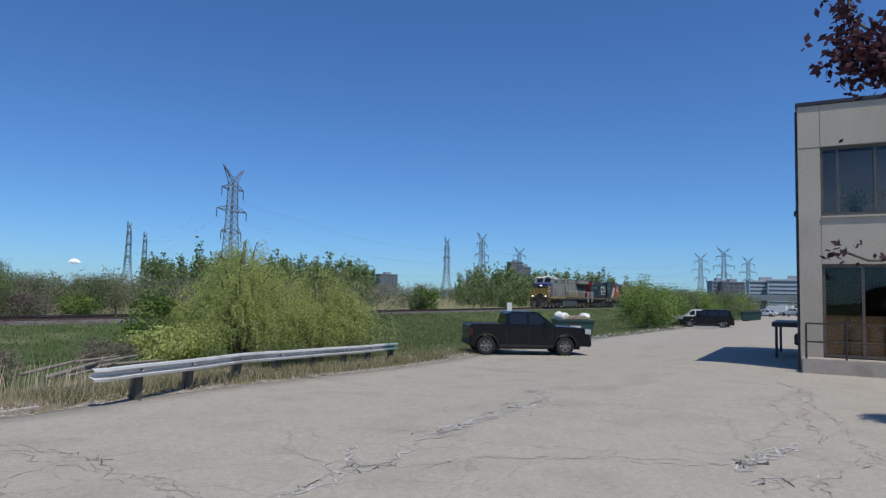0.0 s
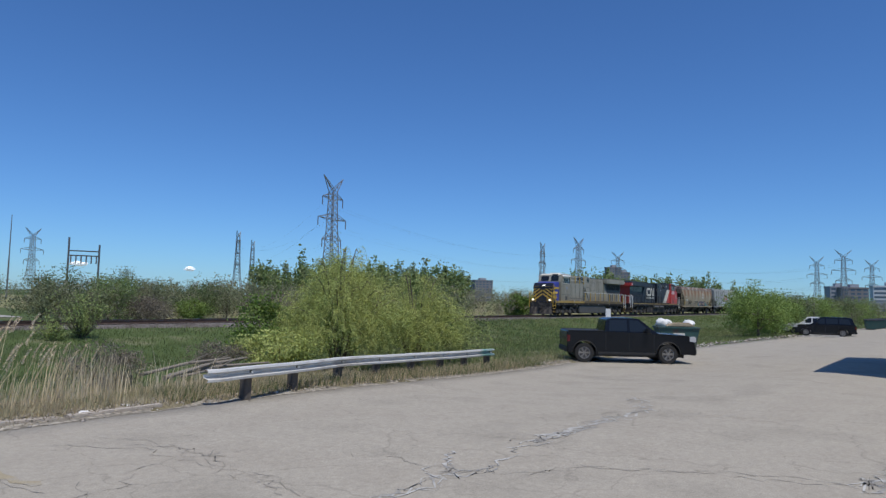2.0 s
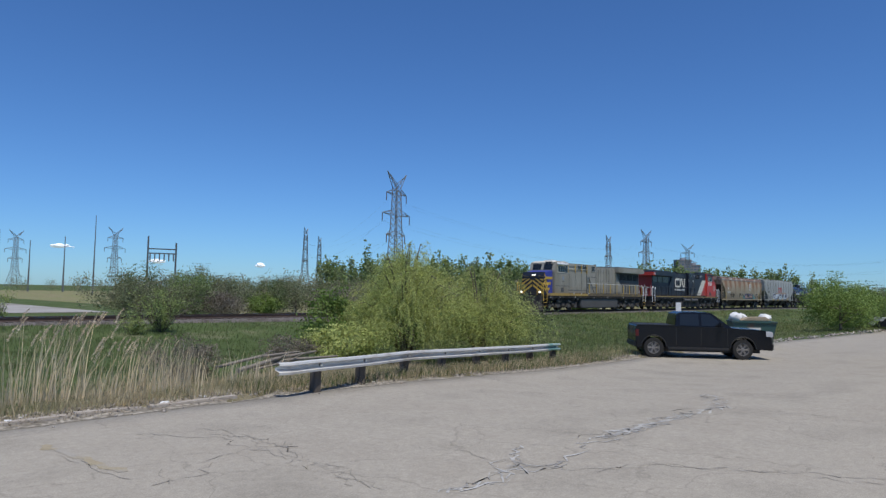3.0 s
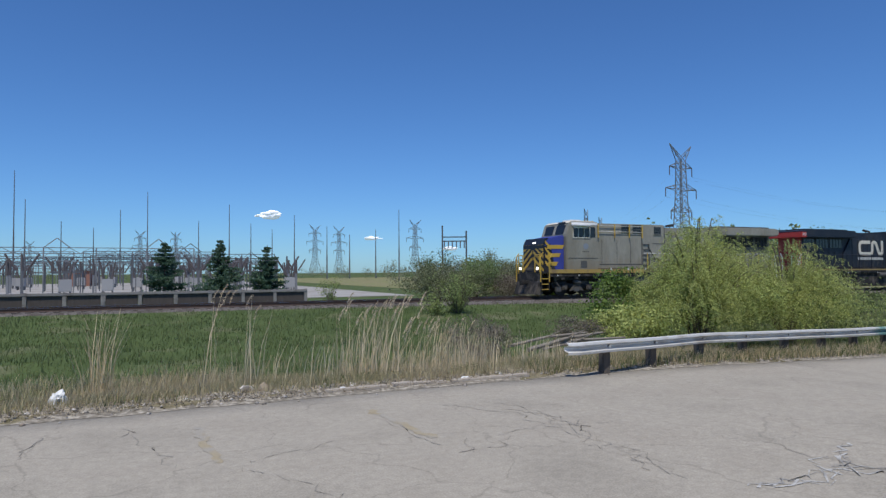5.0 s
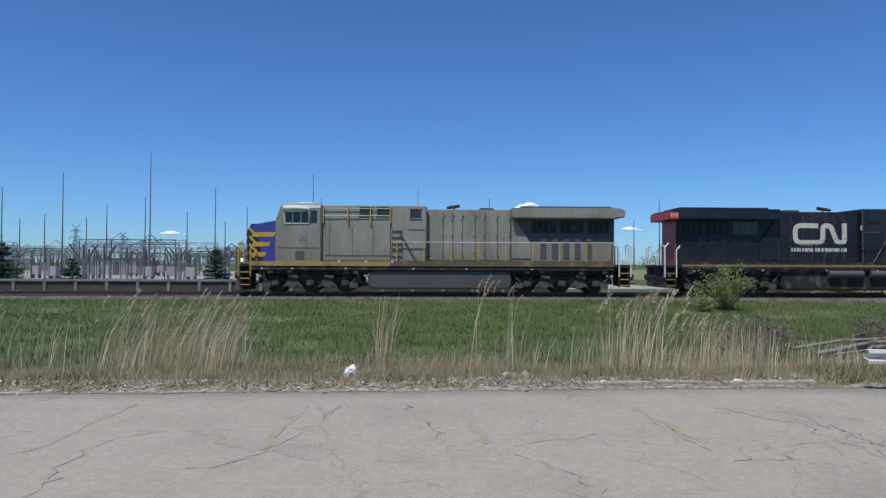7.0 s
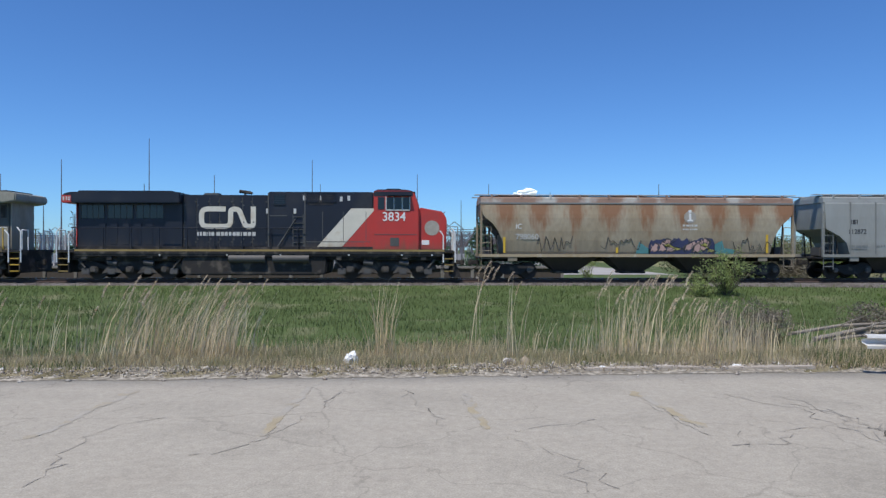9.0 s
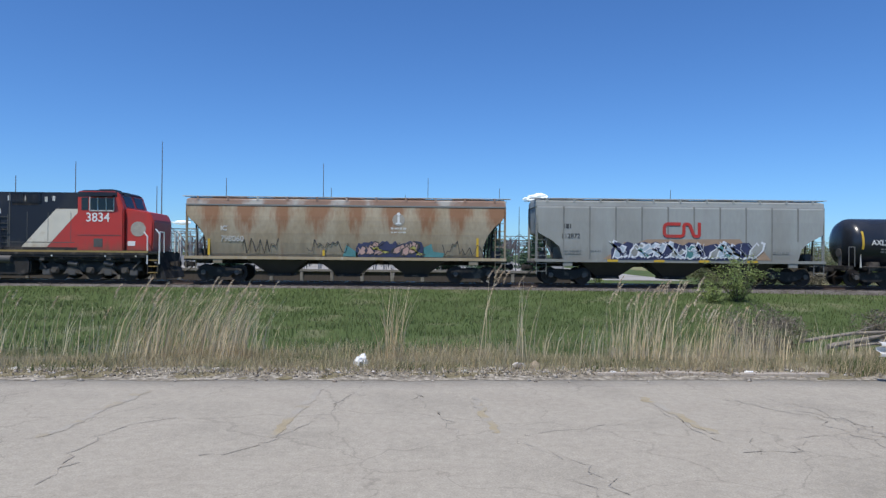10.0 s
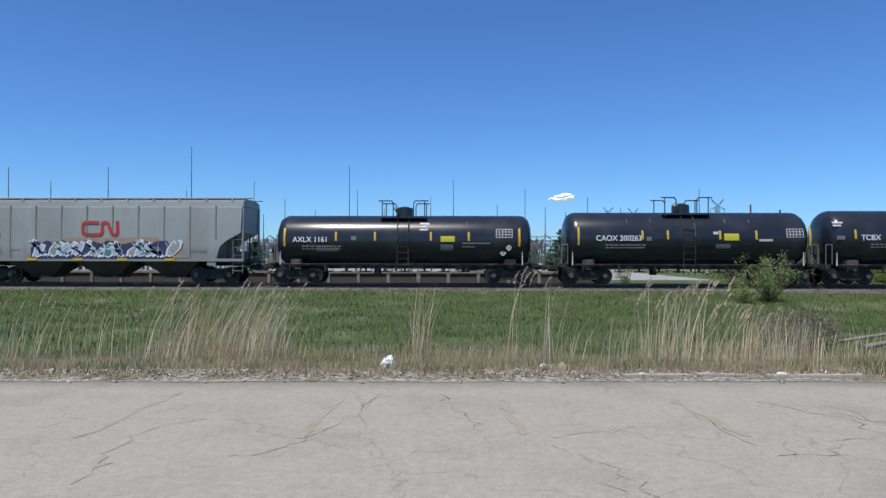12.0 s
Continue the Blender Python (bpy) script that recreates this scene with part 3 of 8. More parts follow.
    part("number_board", bx(Bm(), 2.5, 2.72, -0.95, -0.25, 4.52, 4.72, 0.01), "loco_black", cab)
    # hood: tall cabinets, engine hood, radiators with wings
    part("cabinet_hood", pr(Bm(), [(4.72, 1.56), (4.72, 4.66), (10.3, 4.66), (10.3, 1.56)], -1.32, 1.32, 0.06), hood, car)
    part("engine_hood", pr(Bm(), [(10.3, 1.56), (10.3, 4.50), (14.85, 4.50), (14.85, 1.56)], -1.05, 1.05, 0.05), hood, car)
    # lead unit: shade below the overhanging wings is put into this darker colour
    part("radiator_body", pr(Bm(), [(14.85, 1.56), (14.85, 4.55), (20.35, 4.55), (20.42, 1.56)], -1.02, 1.02, 0.05), dark, car, "dark-toned radiator section under overhanging wings")
    part("radiator_wing", pr(Bm(), [(14.85, 4.02), (14.85, 4.60), (20.6, 4.60), (20.95, 4.50), (20.95, 4.12), (20.4, 4.02)], -1.52, 1.52, 0.06), wing, car, "flared radiator wings along the roof")
    part("radiator_screen", bx(Bm(), 15.4, 20.3, -1.2, 1.2, 4.60, 4.70, 0.03), "loco_dark" if not flip else "loco_black", car)
    for s in (-1, 1):
        part("lower_hood_panel", bx(Bm(), 14.9, 20.3, s * 1.03, s * 1.06, 1.56, 2.75), hood if not flip else "loco_black", car)
        tri = Bm()
        pr(tri, [(14.86, 1.56), (14.86, 4.02), (15.0, 4.02), (15.9, 2.7), (15.9, 1.56)], min(s * 1.04, s * 1.12), max(s * 1.04, s * 1.12))
        part("hood_gusset", tri, hood, car)
    part("end_panel", bx(Bm(), 20.42, 20.47, -1.02, 1.02, 1.56, 4.05), "loco_grey" if not flip else "red", car)
    part("exhaust_stack", bx(Bm(), 13.2, 14.0, -0.35, 0.35, 4.50, 4.66, 0.04), "loco_dark", car)
    part("horn", Bm().rod((X(11.5), -0.2, 4.72), (X(12.1), -0.2, 4.76), 0.05, 0.1).rod((X(11.8), -0.2, 4.5), (X(11.8), -0.2, 4.72), 0.04).rod((X(11.95), -0.2, 4.7), (X(11.4), -0.25, 4.66), 0.05, 0.08), "under", car)
    for s in (-1, 1):
        y = s * 1.325
        for x0 in (6.7, 7.62):
            part("air_grille", bx(Bm(), x0, x0 + 0.68, min(y, y + s * 0.012), max(y, y + s * 0.012), 4.14, 4.6), "glass" if not flip else "loco_black", car, "dark air intake")
        part("air_grille", bx(Bm(), 9.4, 9.98, min(y, y + s * 0.012), max(y, y + s * 0.012), 4.0, 4.5), "glass", car)
        part("panel_seam", bx(Bm(), 4.9, 8.3, min(y, y + s * 0.01), max(y, y + s * 0.01), 1.98, 2.02), "loco_dark", car)
        for x in (8.35, 10.28):
            part("panel_seam", bx(Bm(), x - 0.03, x + 0.03, min(y, y + s * 0.01), max(y, y + s * 0.01), 1.6, 4.6), "loco_dark", car)
        y = s * 1.055
        for i, x in enumerate((10.42, 11.22, 11.74, 12.26, 12.96, 13.48, 14.16)):
            wd = (0.74, 0.46, 0.46, 0.64, 0.46, 0.62, 0.62)[i]
            door = part("hood_door", bx(Bm(), x, x + wd, min(y - s * 0.01, y + s * 0.022), max(y - s * 0.01, y + s * 0.022), 1.74, 4.34 - 0.12 * (i % 2), 0.008), hood, car)
            for z in (2.1, 3.0, 3.9):
                part("latch", bx(Bm(), x + wd - 0.07, x + wd - 0.02, min(y, y + s * 0.045), max(y, y + s * 0.045), z, z + 0.09), "loco_dark", door)
            for z in (1.95, 4.1):
                part("hinge", bx(Bm(), x - 0.03, x + 0.05, min(y, y + s * 0.035), max(y, y + s * 0.035), z, z + 0.06), "loco_dark", door)
            part("hood_door_seam", bx(Bm(), x + wd + 0.008, x + wd + 0.032, min(y, y + s * 0.006), max(y, y + s * 0.006), 1.7, 4.36), "loco_dark", car)
        y = s * 1.065
        for x in np.arange(16.6, 19.6, 0.62):
            part("hood_door", bx(Bm(), x - 0.17, x + 0.17, min(y, y + s * 0.012), max(y, y + s * 0.012), 1.85, 2.95), "loco_dark" if not flip else "loco_black", car)
        # recessed door and rungs in the tall cabinets, a stay, cabinet doors
        yc = s * 1.325
        for x0, x1, z0, z1 in ((8.42, 8.46, 1.75, 3.45), (8.96, 9.0, 1.75, 3.45), (9.3, 10.2, 3.36, 3.41), (5.1, 5.13, 2.05, 3.6), (6.3, 6.33, 2.05, 3.6), (7.4, 7.43, 2.05, 3.6)):
            part("panel_seam", bx(Bm(), x0, x1, min(yc, yc + s * 0.008), max(yc, yc + s * 0.008), z0, z1), "loco_dark", car)
        for k in range(5):
            part("rung", bx(Bm(), 8.46, 8.96, min(yc, yc + s * 0.05), max(yc, yc + s * 0.05), 1.95 + 0.34 * k, 1.98 + 0.34 * k), "loco_dark", car)
        part("stay", Bm().rod((X(8.85), s * 1.36, 3.2), (X(9.75), s * 1.45, 1.75), 0.03, n=6), "loco_dark", car)
        for x0, x1, z0, z1 in ((6.7, 7.38, 4.14, 4.6), (7.62, 8.3, 4.14, 4.6), (9.4, 9.98, 4.0, 4.5)):
            for k in range(4):
                zz = z0 + (z1 - z0) * (k + 0.5) / 4
                part("grille_slat", bx(Bm(), x0, x1, min(yc, yc + s * 0.03), max(yc, yc + s * 0.03), zz - 0.018, zz + 0.018), "loco_dark" if not flip else "loco_black", car)
            for zz in (z0 - 0.04, z1):
                part("grille_frame", bx(Bm(), x0 - 0.04, x1 + 0.04, min(yc, yc + s * 0.035), max(yc, yc + s * 0.035), zz, zz + 0.04), hood, car)
        # radiator intake screens below the wings
        for x0, x1 in ((15.9, 17.3), (17.5, 18.8), (19.0, 20.2)):
            yk = s * 1.025
            part("intake_screen", bx(Bm(), x0, x1, min(yk, yk + s * 0.012), max(yk, yk + s * 0.012), 3.25, 3.92), "under" if not flip else "glass", car, "dark intake screen")
            for k in range(5):
                xx = x0 + (x1 - x0) * k / 4
                part("screen_bar", bx(Bm(), xx - 0.015, xx + 0.015, min(yk, yk + s * 0.03), max(yk, yk + s * 0.03), 3.22, 3.95), "loco_dark", car)
        # pipes, valves and boxes under the walkway
        for z, rr_ in ((1.18, 0.035), (1.08, 0.022)):
            part("air_pipe", Bm().pipe([(X(1.4), s * 1.36, z), (X(6.9), s * 1.38, z), (X(7.4), s * 1.42, z + 0.1), (X(14.7), s * 1.42, z + 0.1), (X(15.2), s * 1.36, z), (X(20.4), s * 1.36, z)], rr_), "under", car)
        for k, x in enumerate((1.9, 2.9, 5.4, 6.4, 15.5, 16.3, 18.4, 19.7)):
            part("valve_box", bx(Bm(), x, x + 0.28, min(s * 1.36, s * 1.47), max(s * 1.36, s * 1.47), 1.02 + 0.05 * (k % 3), 1.26, 0.02), "truck_dust" if k % 2 else "under", car)
        for x in (1.6, 3.2, 6.0, 9.6, 12.4, 15.9):
            part("step_light", Bm().rod((X(x), s * 1.47, 1.30), (X(x), s * 1.52, 1.30), 0.05, n=10), "decal", car)
        # handrails on their stanchions
        yr = s * 1.47
        st = np.arange(8.7, 20.6, 1.45)
        for x in st:
            part("handrail_post", Bm().rod((X(x), yr, 1.5), (X(x), yr, 2.72), 0.032, n=6), rail_mat, car)
        part("handrail", Bm().pipe([(X(8.4), yr, 2.72), (X(20.5), yr, 2.72)], 0.022), "decal" if not flip else "loco_black", car)
        if not flip:
            for x in (4.79, 6.10, 7.29, 8.35):
                part("grab_post", Bm().rod((X(x), s * 1.40, 3.72), (X(x), s * 1.40, 4.62), 0.04, n=6), "yellow", car)
            part("grab_rail", Bm().pipe([(X(4.79), s * 1.40, 4.5), (X(8.35), s * 1.40, 4.5)], 0.018), "decal", car)
            part("grab_rail", Bm().pipe([(X(4.79), s * 1.40, 4.12), (X(8.35), s * 1.40, 4.12)], 0.018), "decal", car)
    # steps and end platforms
    for x0, sgn in ((0.42, 1), (L - 0.42, -1)):
        for s in (-1, 1):
            yy = s * 1.5
            for k in range(4):
                z = 0.42 + 0.33 * k
                q = sorted((X(x0), X(x0 + sgn * 0.52)))
                part("step_tread", Bm().box(q[0], q[1], min(yy, yy - s * 0.28), max(yy, yy - s * 0.28), z, z + 0.05), "yellow" if not flip else "sill_dim", car)
            side = Bm()
            for dx in (0.0, 0.54):
                q = sorted((X(x0 + sgn * dx), X(x0 + sgn * (dx + 0.04))))
                side.box(q[0], q[1], min(yy, yy - s * 0.3), max(yy, yy - s * 0.3), 0.36, 1.5)
            part("step_sides", side, "under", car)
            for dx, zt in ((-0.05, 2.75), (0.58, 2.6)):
                xx = X(x0 + sgn * dx)
                part("step_handrail", Bm().pipe([(xx, yy, 0.9), (xx, yy, zt - 0.25), (X(x0 + sgn * (dx + 0.2)), yy, zt)], 0.035), rail_mat if not flip and sgn > 0 else "white", car)
        q = sorted((X(x0 - sgn * 0.02), X(x0 + sgn * 0.1)))
        part("pilot_plate", Bm().box(q[0], q[1], -1.45, 1.45, 0.35, 1.45, 0.03), "under", car)
        coupler(car, X(x0), (-sgn if not flip else sgn))
        for s in (-1, 1):
            part("end_handrail", Bm().pipe([(X(x0), s * 1.3, 1.5), (X(x0), s * 1.3, 2.6), (X(x0), s * 0.75, 2.6), (X(x0), s * 0.75, 1.5)], 0.03), rail_mat if not flip and sgn > 0 else "white", car)
    plow = Bm()
    pr(plow, [(0.05, 0.12), (0.35, 0.95), (0.6, 0.95), (0.6, 0.12)], -1.35, 1.35, 0.02)
    part("pilot_plow", plow, "under", car)
    # lamps on the cab end
    if not flip:
        for y, z, x in ((-1.05, 1.75, 0.42), (1.05, 1.75, 0.42), (0.0, 3.35, 0.82), (-0.22, 3.35, 0.82)):
            part("headlight", Bm().rod((x - 0.06, y, z), (x + 0.03, y, z), 0.085, n=14), "lamp_glow", car, "lit headlight")
    # fuel tank
    o = [(7.2, 0.35), (7.15, 1.0), (7.35, 1.26), (14.6, 1.26), (14.85, 1.0), (14.8, 0.35), (14.5, 0.22), (7.5, 0.22)]
    part("fuel_tank", pr(Bm(), o, -1.4, 1.4, 0.08), "tank_side" if not flip else "under", car, "long grimy fuel tank between the trucks")
    if flip:
        for x0 in (8.1, 10.4):
            part("air_reservoir", Bm().rod((X(x0), -1.46, 1.1), (X(x0 + 1.9), -1.46, 1.1), 0.2, n=16), "tank_side", car, smooth=True)
    # six-wheel trucks
    for xc in (4.1, 17.55):
        for s in (-1, 1):
            y = s * 1.1
            o = [(-2.75, 0.55), (-2.7, 0.85), (-1.9, 0.95), (-1.3, 0.75), (-0.5, 0.95), (0.5, 0.95), (1.3, 0.75), (1.9, 0.95), (2.7, 0.85), (2.75, 0.55), (2.2, 0.42), (1.6, 0.55), (0.5, 0.45), (-0.5, 0.45), (-1.6, 0.55), (-2.2, 0.42)]
            ob = part("truck_frame", Bm().prism([(X(xc) + a, z) for a, z in o], y - 0.08, y + 0.08, 0.02), "under", car)
            for k in (-1.85, 0, 1.85):
                part("axle_box", Bm().box(X(xc) + k - 0.2, X(xc) + k + 0.2, y + s * 0.08, y + s * 0.24, 0.36, 0.70, 0.05), "truck_dust", ob)
                part("axle_cap", Bm().rod((X(xc) + k, y + s * 0.24, 0.53), (X(xc) + k, y + s * 0.29, 0.53), 0.12, n=14), "truck_dust", ob)
            for k in (-0.92, 0.92):
                ow = [(-0.55, 0.30), (-0.20, 0.72), (0.20, 0.72), (0.55, 0.30), (0.25, 0.36), (-0.25, 0.36)]
                part("pedestal", Bm().prism([(X(xc) + k + a, z) for a, z in ow], y + s * 0.10, y + s * 0.19, 0.015), "truck_dust", ob)
                part("damper", Bm().rod((X(xc) + k * 2.5, y + s * 0.2, 0.62), (X(xc) + k * 2.9, y + s * 0.2, 1.08), 0.06, n=10), "truck_dust", ob)
            for k in (-0.95, 0.95):
                part("brake_cylinder", Bm().rod((X(xc) + k - 0.2, y + s * 0.16, 0.92), (X(xc) + k + 0.3, y + s * 0.16, 0.84), 0.13, n=12), "tank_side", ob)
        for k in (-1.85, 0, 1.85):
            wheels.append(wheelset(car, X(xc) + k, 0.53))
    return car, wheels


def stripes(car):
    """Yellow bars on the nose's sides and chevrons on its front."""
    part("nose_front", Bm().prism([(0.74, 1.58), (0.72, 3.25), (0.93, 3.66), (1.15, 3.68), (1.1, 1.58)], -1.22, 1.22, 0.03), "loco_black", car, "black nose front under yellow chevrons")
    for s in (-1, 1):
        y = s * 1.253
        part("nose_side_panel", Bm().prism([(0.86, 1.6), (0.84, 3.15), (1.25, 3.3), (1.62, 1.6)], min(y, y + s * 0.003), max(y, y + s * 0.003)), "loco_black", car)
    for s in (-1, 1):
        for z, x1 in ((2.98, 2.26), (2.46, 2.02), (1.92, 1.80)):
            y = s * 1.258
            part("nose_stripe", Bm().prism([(0.95, z), (1.1, z + 0.24), (x1, z + 0.24), (x1 - 0.12, z)], min(y, y + s * 0.01), max(y, y + s * 0.01)), "yellow", car)
        for k in range(5):
            z = 1.55 + k * 0.42
            b = Bm()
            f = [(0.735, s * 1.20, z), (0.735, s * 0.05, z + 0.75), (0.735, s * 0.05, z + 0.95), (0.735, s * 1.20, z + 0.20)]
            b.loft([[(x - 0.012, y, min(zz, 3.25)) for x, y, zz in f], [(x + 0.03, y, min(zz, 3.25)) for x, y, zz in f]])
            part("nose_chevron", b, "yellow", car)
        y = s * 1.262
        for k in range(4):
            z = 1.75 + 0.42 * k
            part("nose_edge_stripe", Bm().prism([(0.86, z + 0.50), (0.86, z + 0.32), (1.28, z - 0.10), (1.28, z + 0.08)], min(y, y + s * 0.008), max(y, y + s * 0.008)), "yellow", car)
    for s in (-1, 1):
        y = s * 1.503
        part("cab_emblem", Bm().rod((3.75, min(y, y + s * 0.006), 3.15), (3.75, max(y, y + s * 0.006), 3.15), 0.2, n=16), "emblem_blue", car, "faded pale blue emblem")
        text_bars(car, 3.5, 4.0, 2.78, 0.06, y if s < 0 else y + 0.006, "loco_dark", 31)
        for x in (5.6, 7.0, 8.4):
            part("sill_lamp", Bm().box(x, x + 0.12, s * 1.535, s * 1.55, 1.62, 1.74), "decal", car)


def wordmark(car, x, z, w, h, t, y, mat, label):
    """The railway's mark, drawn as one bent ribbon with rounded corners."""
    P = [(0.47 * w, h - t / 2), (t / 2, h - t / 2), (t / 2, t / 2), (0.555 * w, t / 2), (0.555 * w, h - t / 2), (0.70 * w, h - t / 2), (0.82 * w, t / 2), (w - t / 2, t / 2), (w - t / 2, h)]
    path = [Vector(P[0])]
    for a, c, d in zip(P, P[1:], P[2:]):
        a, c, d = Vector(a), Vector(c), Vector(d)
        k = min(0.26 * h, 0.45 * (c - a).length, 0.45 * (d - c).length)
        p0, p1 = c + (a - c).normalized() * k, c + (d - c).normalized() * k
        for q in (0, 0.25, 0.5, 0.75, 1.0):
            path.append(p0 * (1 - q) ** 2 + c * 2 * q * (1 - q) + p1 * q * q)
    path.append(Vector(P[-1]))
    rings = []
    for k, p in enumerate(path):
        d = (path[min(k + 1, len(path) - 1)] - path[max(k - 1, 0)]).normalized()
        o = Vector((-d.y, d.x)) * t / 2
        rings.append([(x + (p + g * o).x, y + v, z + (p + g * o).y) for g, v in ((1, 0), (1, -0.008), (-1, -0.008), (-1, 0))])
    return part("painted_mark", Bm().loft(rings), mat, car, label)


def text_bars(car, x0, x1, z, h, y, mat, seed, name="small_print"):
    """Lettering too small to read, as short bars."""
    r = random.Random(seed)
    b = Bm()
    x = x0
    while x < x1:
        w = r.uniform(0.05, 0.22)
        b.box(x, min(x + w, x1), y - 0.006, y, z, z + h)
        x += w + r.uniform(0.03, 0.07)
    return part(name, b, mat, car)


def graffiti(car, x0, x1, z0, z1, y, seed, fills, outline, back):
    """Sprayed letters: a ragged backing, jagged outlined pieces and inner colour."""
    r = random.Random(seed)
    n = 26
    top = [(x0 + (x1 - x0) * i / n, z1 - (z1 - z0) * (0.10 + 0.22 * r.random() + (0.35 if i in (0, n) else 0))) for i in range(n + 1)]
    b = Bm()
    b.prism([(x0, z0)] + top + [(x1, z0)], y - 0.004, y)
    part("spray_background", b, back, car)
    k = int((x1 - x0) / 0.42)
    for i in range(k):
        xa = x0 + (x1 - x0) * (i + 0.1) / k
        w = (x1 - x0) / k * r.uniform(0.9, 1.5)
        zb, zt = z0 + r.uniform(0.0, 0.15), z1 - r.uniform(0.0, 0.45) * (z1 - z0)
        lean = r.uniform(-0.7, 0.7)
        pts = [(xa, zb), (xa + 0.25 * w, zb + 0.1), (xa + 0.5 * w, zb), (xa + w, zb + 0.12), (xa + w * 0.8 + lean, (zb + zt) / 2), (xa + w + lean, zt - 0.1), (xa + 0.55 * w + lean, zt), (xa + 0.3 * w + lean, zt - 0.22), (xa + lean, zt - 0.05), (xa + 0.2 * w, (zb + zt) / 2)]
        cx, cz = sum(p[0] for p in pts) / 10, sum(p[1] for p in pts) / 10
        lay = y - 0.006 - 0.0012 * i
        part("spray_outline", Bm().prism(pts, lay - 0.001, lay), outline, car)
        inn = [(cx + (a - cx) * 0.74, cz + (c - cz) * 0.82) for a, c in pts]
        if i % 3:
            zig = [(xa + r.uniform(-0.1, 1.1) * w, lay - 0.006, z0 + (z1 - z0) * q) for q in (0.05, 0.35, 0.55, 0.8)]
            part("spray_stroke", Bm().pipe(zig, 0.013, 4), outline, car)
        part("spray_fill", Bm().prism(inn, lay - 0.0016, lay - 0.0006), fills[i % len(fills)], car)


def hopper(label, L, rounded, paint, roof, sill_mat):
    """A covered hopper car: body, roof with running boards, three bays, end frames and ladders."""
    car = tagged(empty("hopper_car"), label, "hopper car", "train")
    wheels = []
    # body by levels: height, inset of the ends, half width
    if rounded:
        lv = [(1.30, 1.60, 1.40), (1.5, 1.56, 1.46), (2.1, 1.45, 1.53), (2.6, 1.22, 1.56), (3.0, 0.92, 1.56), (3.3, 0.55, 1.55), (3.5, 0.40, 1.53), (4.0, 0.36, 1.45), (4.1, 0.36, 1.40)]
    else:
        lv = [(1.30, 1.75, 1.52), (2.0, 1.55, 1.54), (2.35, 1.15, 1.54), (2.75, 0.42, 1.54), (3.4, 0.38, 1.54), (4.1, 0.36, 1.52), (4.18, 0.36, 1.50)]
    b = Bm()
    b.loft([[(i, -w, z), (L - i, -w, z), (L - i, w, z), (i, w, z)] for z, i, w in lv])
    part("body", b, paint, car)
    zt = lv[-1][0]
    rf = Bm()
    rf.loft([[(0.3, -1.44, zt), (L - 0.3, -1.44, zt), (L - 0.3, 1.44, zt), (0.3, 1.44, zt)], [(0.3, -1.42, zt + 0.26), (L - 0.3, -1.42, zt + 0.26), (L - 0.3, 1.42, zt + 0.26), (0.3, 1.42, zt + 0.26)],
             [(0.32, -0.75, zt + 0.42), (L - 0.32, -0.75, zt + 0.42), (L - 0.32, 0.75, zt + 0.42), (0.32, 0.75, zt + 0.42)]])
    part("roof", rf, roof, car)
    for s in (-1, 1):
        part("top_chord", Bm().box(0.28, L - 0.28, s * 1.44 - 0.03, s * 1.44 + 0.03, zt - 0.06, zt + 0.02), "hop_seam", car)
        part("running_board", Bm().box(0.0, L, s * 0.95 - 0.22, s * 0.95 + 0.22, zt + 0.44, zt + 0.47), "decal", car)
        for x in np.arange(0.9, L - 0.4, (L - 1.8) / 10):
            part("board_bracket", Bm().box(x - 0.05, x + 0.05, s * 1.4 - 0.04, s * 1.4 + 0.04, zt + 0.22, zt + 0.44), roof, car)
        part("side_sill", Bm().box(0.25, L - 0.25, s * 1.47, s * 1.55, 1.20, 1.36, 0.01), sill_mat, car, "pale lower side sill")
    for x in np.arange(2.2, L - 1.5, (L - 4.4) / 4 - 0.01):
        part("roof_hatch", Bm().box(x - 0.9, x + 0.9, -0.3, 0.3, zt + 0.42, zt + 0.54, 0.03), roof, car)
    if not rounded:
        n = 11
        for i in range(1, n):
            x = 0.36 + (L - 0.72) * i / n
            for s in (-1, 1):
                z0 = 1.36 if 2 < x + 0.5 < L - 1.5 else 2.4
                part("side_post", Bm().box(x - 0.035, x + 0.035, s * 1.52 - 0.035, s * 1.52 + 0.035, z0, zt), "hop_seam", car)
    # bays
    m = L / 2
    for c in (m - 3.7, m, m + 3.7):
        b = Bm()
        b.loft([[(c - 1.75, -1.35, 1.32), (c + 1.75, -1.35, 1.32), (c + 1.75, 1.35, 1.32), (c - 1.75, 1.35, 1.32)], [(c - 0.6, -0.55, 0.42), (c + 0.6, -0.55, 0.42), (c + 0.6, 0.55, 0.42), (c - 0.6, 0.55, 0.42)]])
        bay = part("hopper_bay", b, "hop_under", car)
        part("discharge_gate", Bm().box(c - 0.65, c + 0.65, -0.7, 0.7, 0.30, 0.42, 0.02), "under", bay)
    part("centre_sill", Bm().box(0.4, L - 0.4, -0.2, 0.2, 0.95, 1.25), "under", car)
